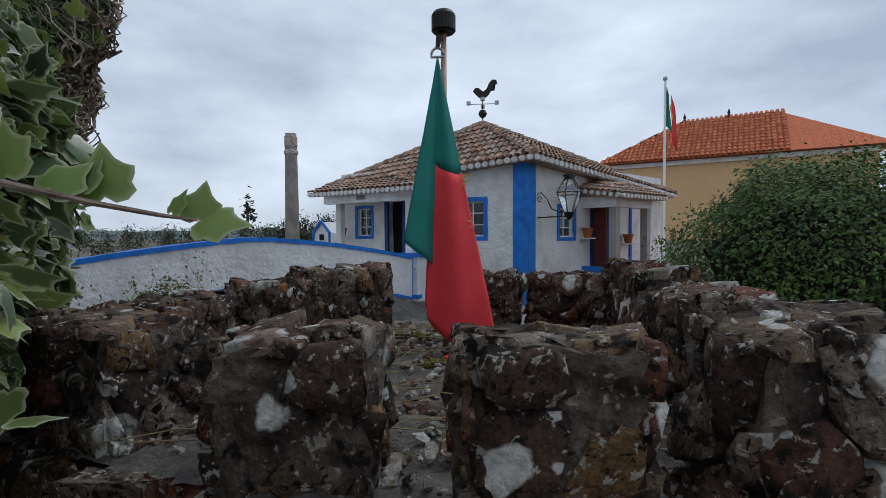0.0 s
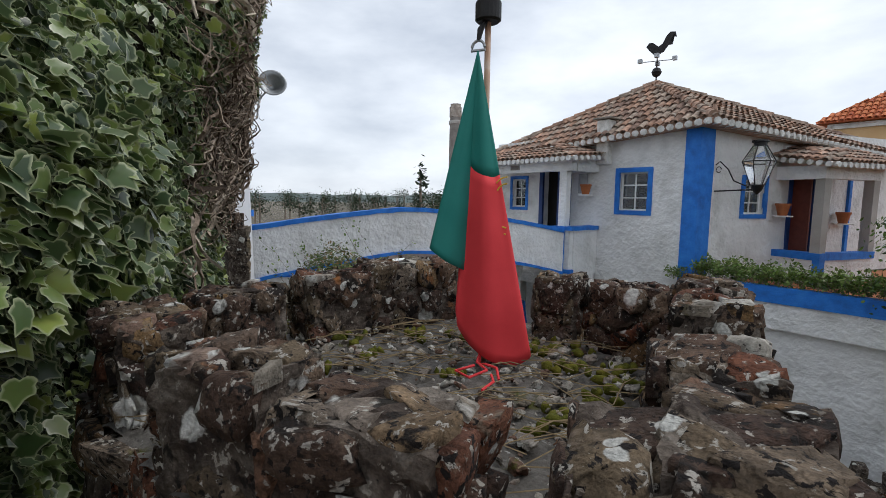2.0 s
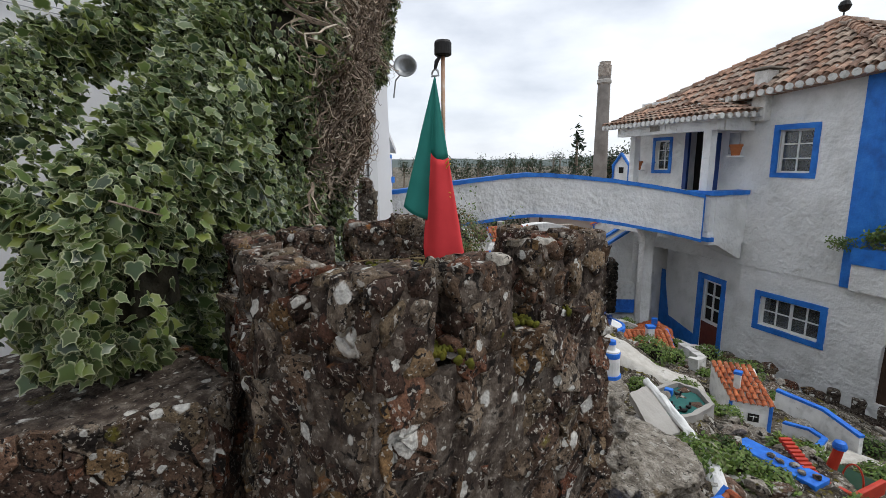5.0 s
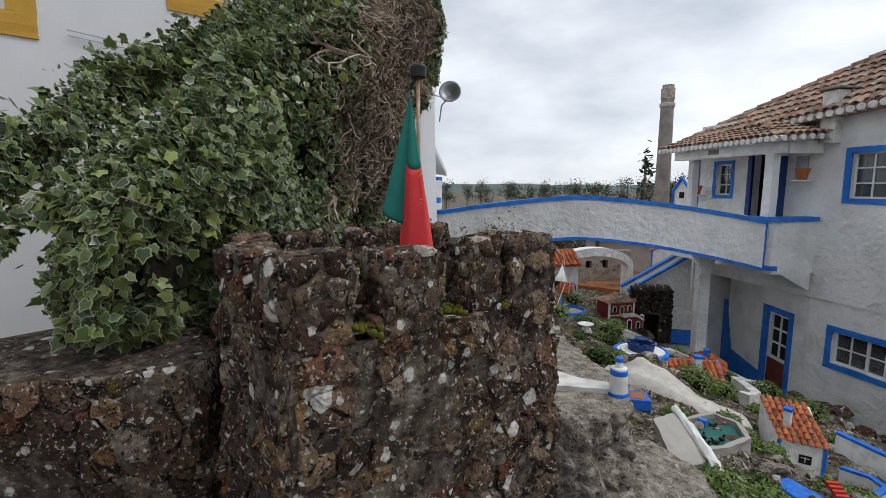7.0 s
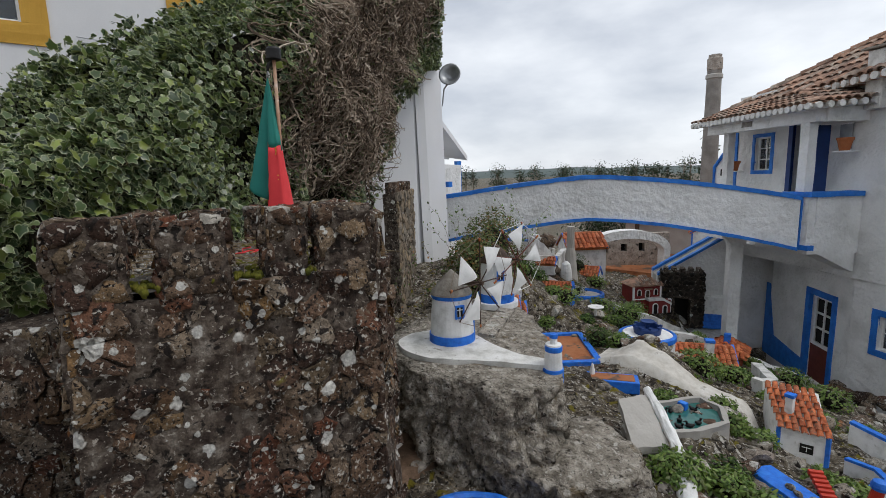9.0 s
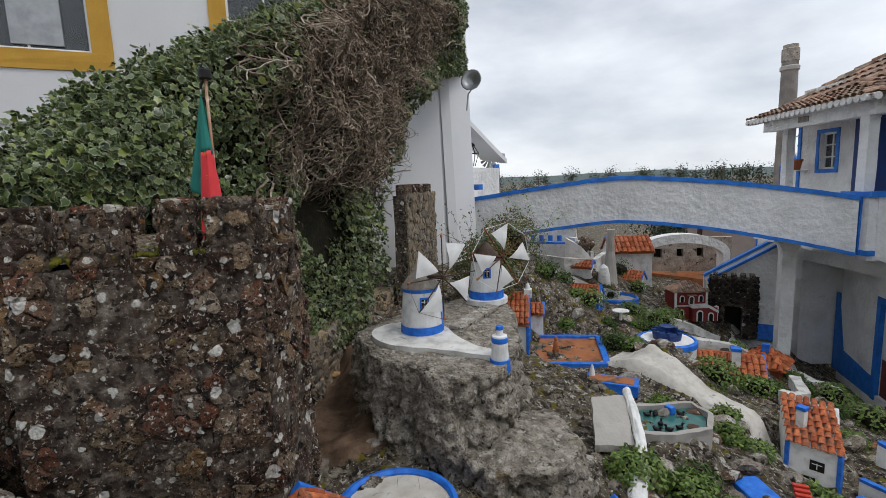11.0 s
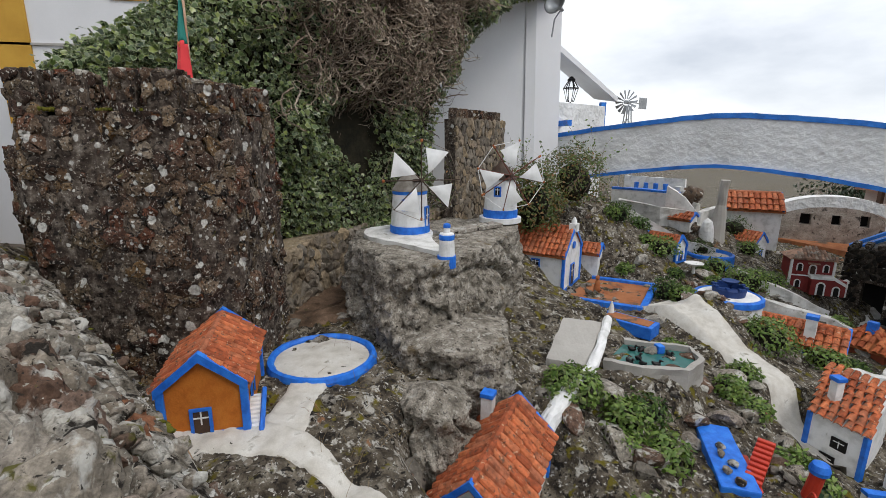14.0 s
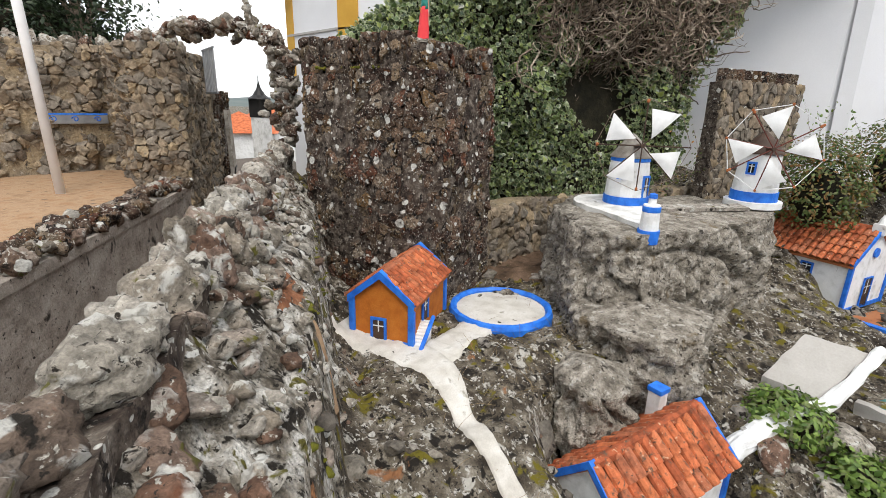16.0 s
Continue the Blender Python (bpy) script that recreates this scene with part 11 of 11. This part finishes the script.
part("hub", cyl(bmesh.new(), (0, -0.32, 6.25), (0, 0.1, 6.25), 0.08, seg=10), GREY_METAL, wp)
bm = bmesh.new()
prism(bm, [(0.0, 0.9), (0.02, 0.9), (0.02, 1.6), (0.0, 1.6)], 6.02, 6.5)
tube(bm, [(0, 0, 6.25), (0, 1.0, 6.25)], 0.02, 5)
part("tail", bm, GREY_METAL, wp, "flat tail vane")
wp.rotation_euler.z = radians(35)

# hills
HILL = shader("far_wooded_hill", [(0.075, 0.10, 0.10), (0.10, 0.125, 0.12), (0.13, 0.15, 0.135)], 1.0, scale=0.02, bump=0.0, grain=0.0)
v, f, n = [], [], 160
for i in range(n + 1):
    a = math.tau * i / n
    for j, (r, k) in enumerate(((620, 0.0), (760, 0.75), (900, 1.0), (1150, 0.5))):
        h = 13 + 10 * noise.noise(Vector((math.cos(a) * 3, math.sin(a) * 3, 2))) + 5 * noise.noise(Vector((math.cos(a) * 11, math.sin(a) * 11, j)))
        v.append((-r * math.sin(a), r * math.cos(a), max(0.5, h) * k - 0.5))
for i in range(n):
    for j in range(3):
        f.append((i * 4 + j, i * 4 + j + 1, (i + 1) * 4 + j + 1, (i + 1) * 4 + j))
tagged(raw("backdrop_hills", v, f, HILL, None, "", True), "low wooded hills on the horizon", "hills", kind="structure")


# trees
def tree(at, height, spreadr, seed, material=None, leaves=420, pine=False, label="dark evergreen tree in the distance", leaf=None):
    material = material or TREE_GREEN
    g = np.random.default_rng(seed)
    ob = thing("tree", label, "tree", at, group="trees beyond the village")
    trunk = tube(bmesh.new(), [(0, 0, 0), (0.1, 0.05, height * 0.5), (0.0, 0.1, height * 0.92)], [height * 0.03, height * 0.022, height * 0.006], 7)
    part("trunk", trunk, BARK, ob)
    pl, nm, lines = [], [], []
    limbs = 11
    for k in range(limbs):
        a, z = g.uniform(0, math.tau), height * g.uniform(0.35, 0.95)
        reach = spreadr * (1.15 - z / height if pine else math.sin(math.pi * (0.12 + 0.8 * z / height))) * g.uniform(0.6, 1.05)
        e = np.array((math.cos(a) * reach, math.sin(a) * reach, z + height * 0.05))
        lines.append([(0, 0, z * 0.85), tuple(e * (0.5, 0.5, 1)), tuple(e)])
        m = leaves // limbs
        q = g.normal(0, 1, (m, 3)) * np.array((spreadr * 0.3, spreadr * 0.3, height * 0.08)) + e * g.uniform(0.45, 1.0, (m, 1)) ** np.array((1, 1, 0))
        pl.append(q)
        nm.append(q - e + (0, 0, 0.5))
    twig_mesh("branchwork", lines, [height * 0.008] * limbs, BARK, ob, "thin limbs")
    pl, nm = np.concatenate(pl), np.concatenate(nm)
    leaf_cloud("crown", pl, spread(g, nm, 0.5), g.normal(0, 1, pl.shape), g.uniform(0.6, 1.3, len(pl)) * (leaf or height * 0.075), PLAIN_OUTLINE, material, ob, "leafy crown", 0.3)
    return ob


g = random.Random(900)
k = 0
for b0, b1, d0, d1, h0, h1, m in ((13, 22, 55, 70, 6.1, 7.3, 16), (22, 40, 80, 110, 5.6, 6.9, 18), (40, 75, 90, 130, 5.4, 7.0, 22), (4, 13, 60, 75, 5.3, 6.6, 8)):
    for i in range(m):
        br, ds = radians(b0 + (b1 - b0) * (i + g.random()) / m), g.uniform(d0, d1)
        tree((-ds * math.sin(br), ds * math.cos(br), 0.0), g.uniform(h0, h1), g.uniform(1.6, 2.6), 1000 + k, pine=g.random() < 0.4, leaves=420, leaf=0.34)
        k += 1
tree((-28.5, 62, 0), 10.2, 1.0, 1500, pine=True, leaves=150, label="tall thin bare tree above the tree line")
for k in range(11):
    tree((-15 + 1.15 * k, 22.5 + g.uniform(-0.8, 0.8), 0), g.uniform(3.3, 4.0), 1.3, 1700 + k, leaves=900, leaf=0.17, label="dark green tree behind the sheds")
tree((-2.5, -8.4, 0), 8.6, 1.5, 1600, leaves=9000, label="dark leafy tree behind the garden wall", leaf=0.11)
tree((0.9, -9.8, 0), 8.4, 1.5, 1601, leaves=9000, label="dark leafy tree behind the garden wall", leaf=0.11)

shrub("evergreen_thicket", "dense dark evergreen foliage behind the garden wall", (-0.9, -9.4, 4.6), (4.4, 1.3, 2.6), 9000, 0.11, TREE_GREEN, 1650, "bush", floor=0.0, core=0.86)
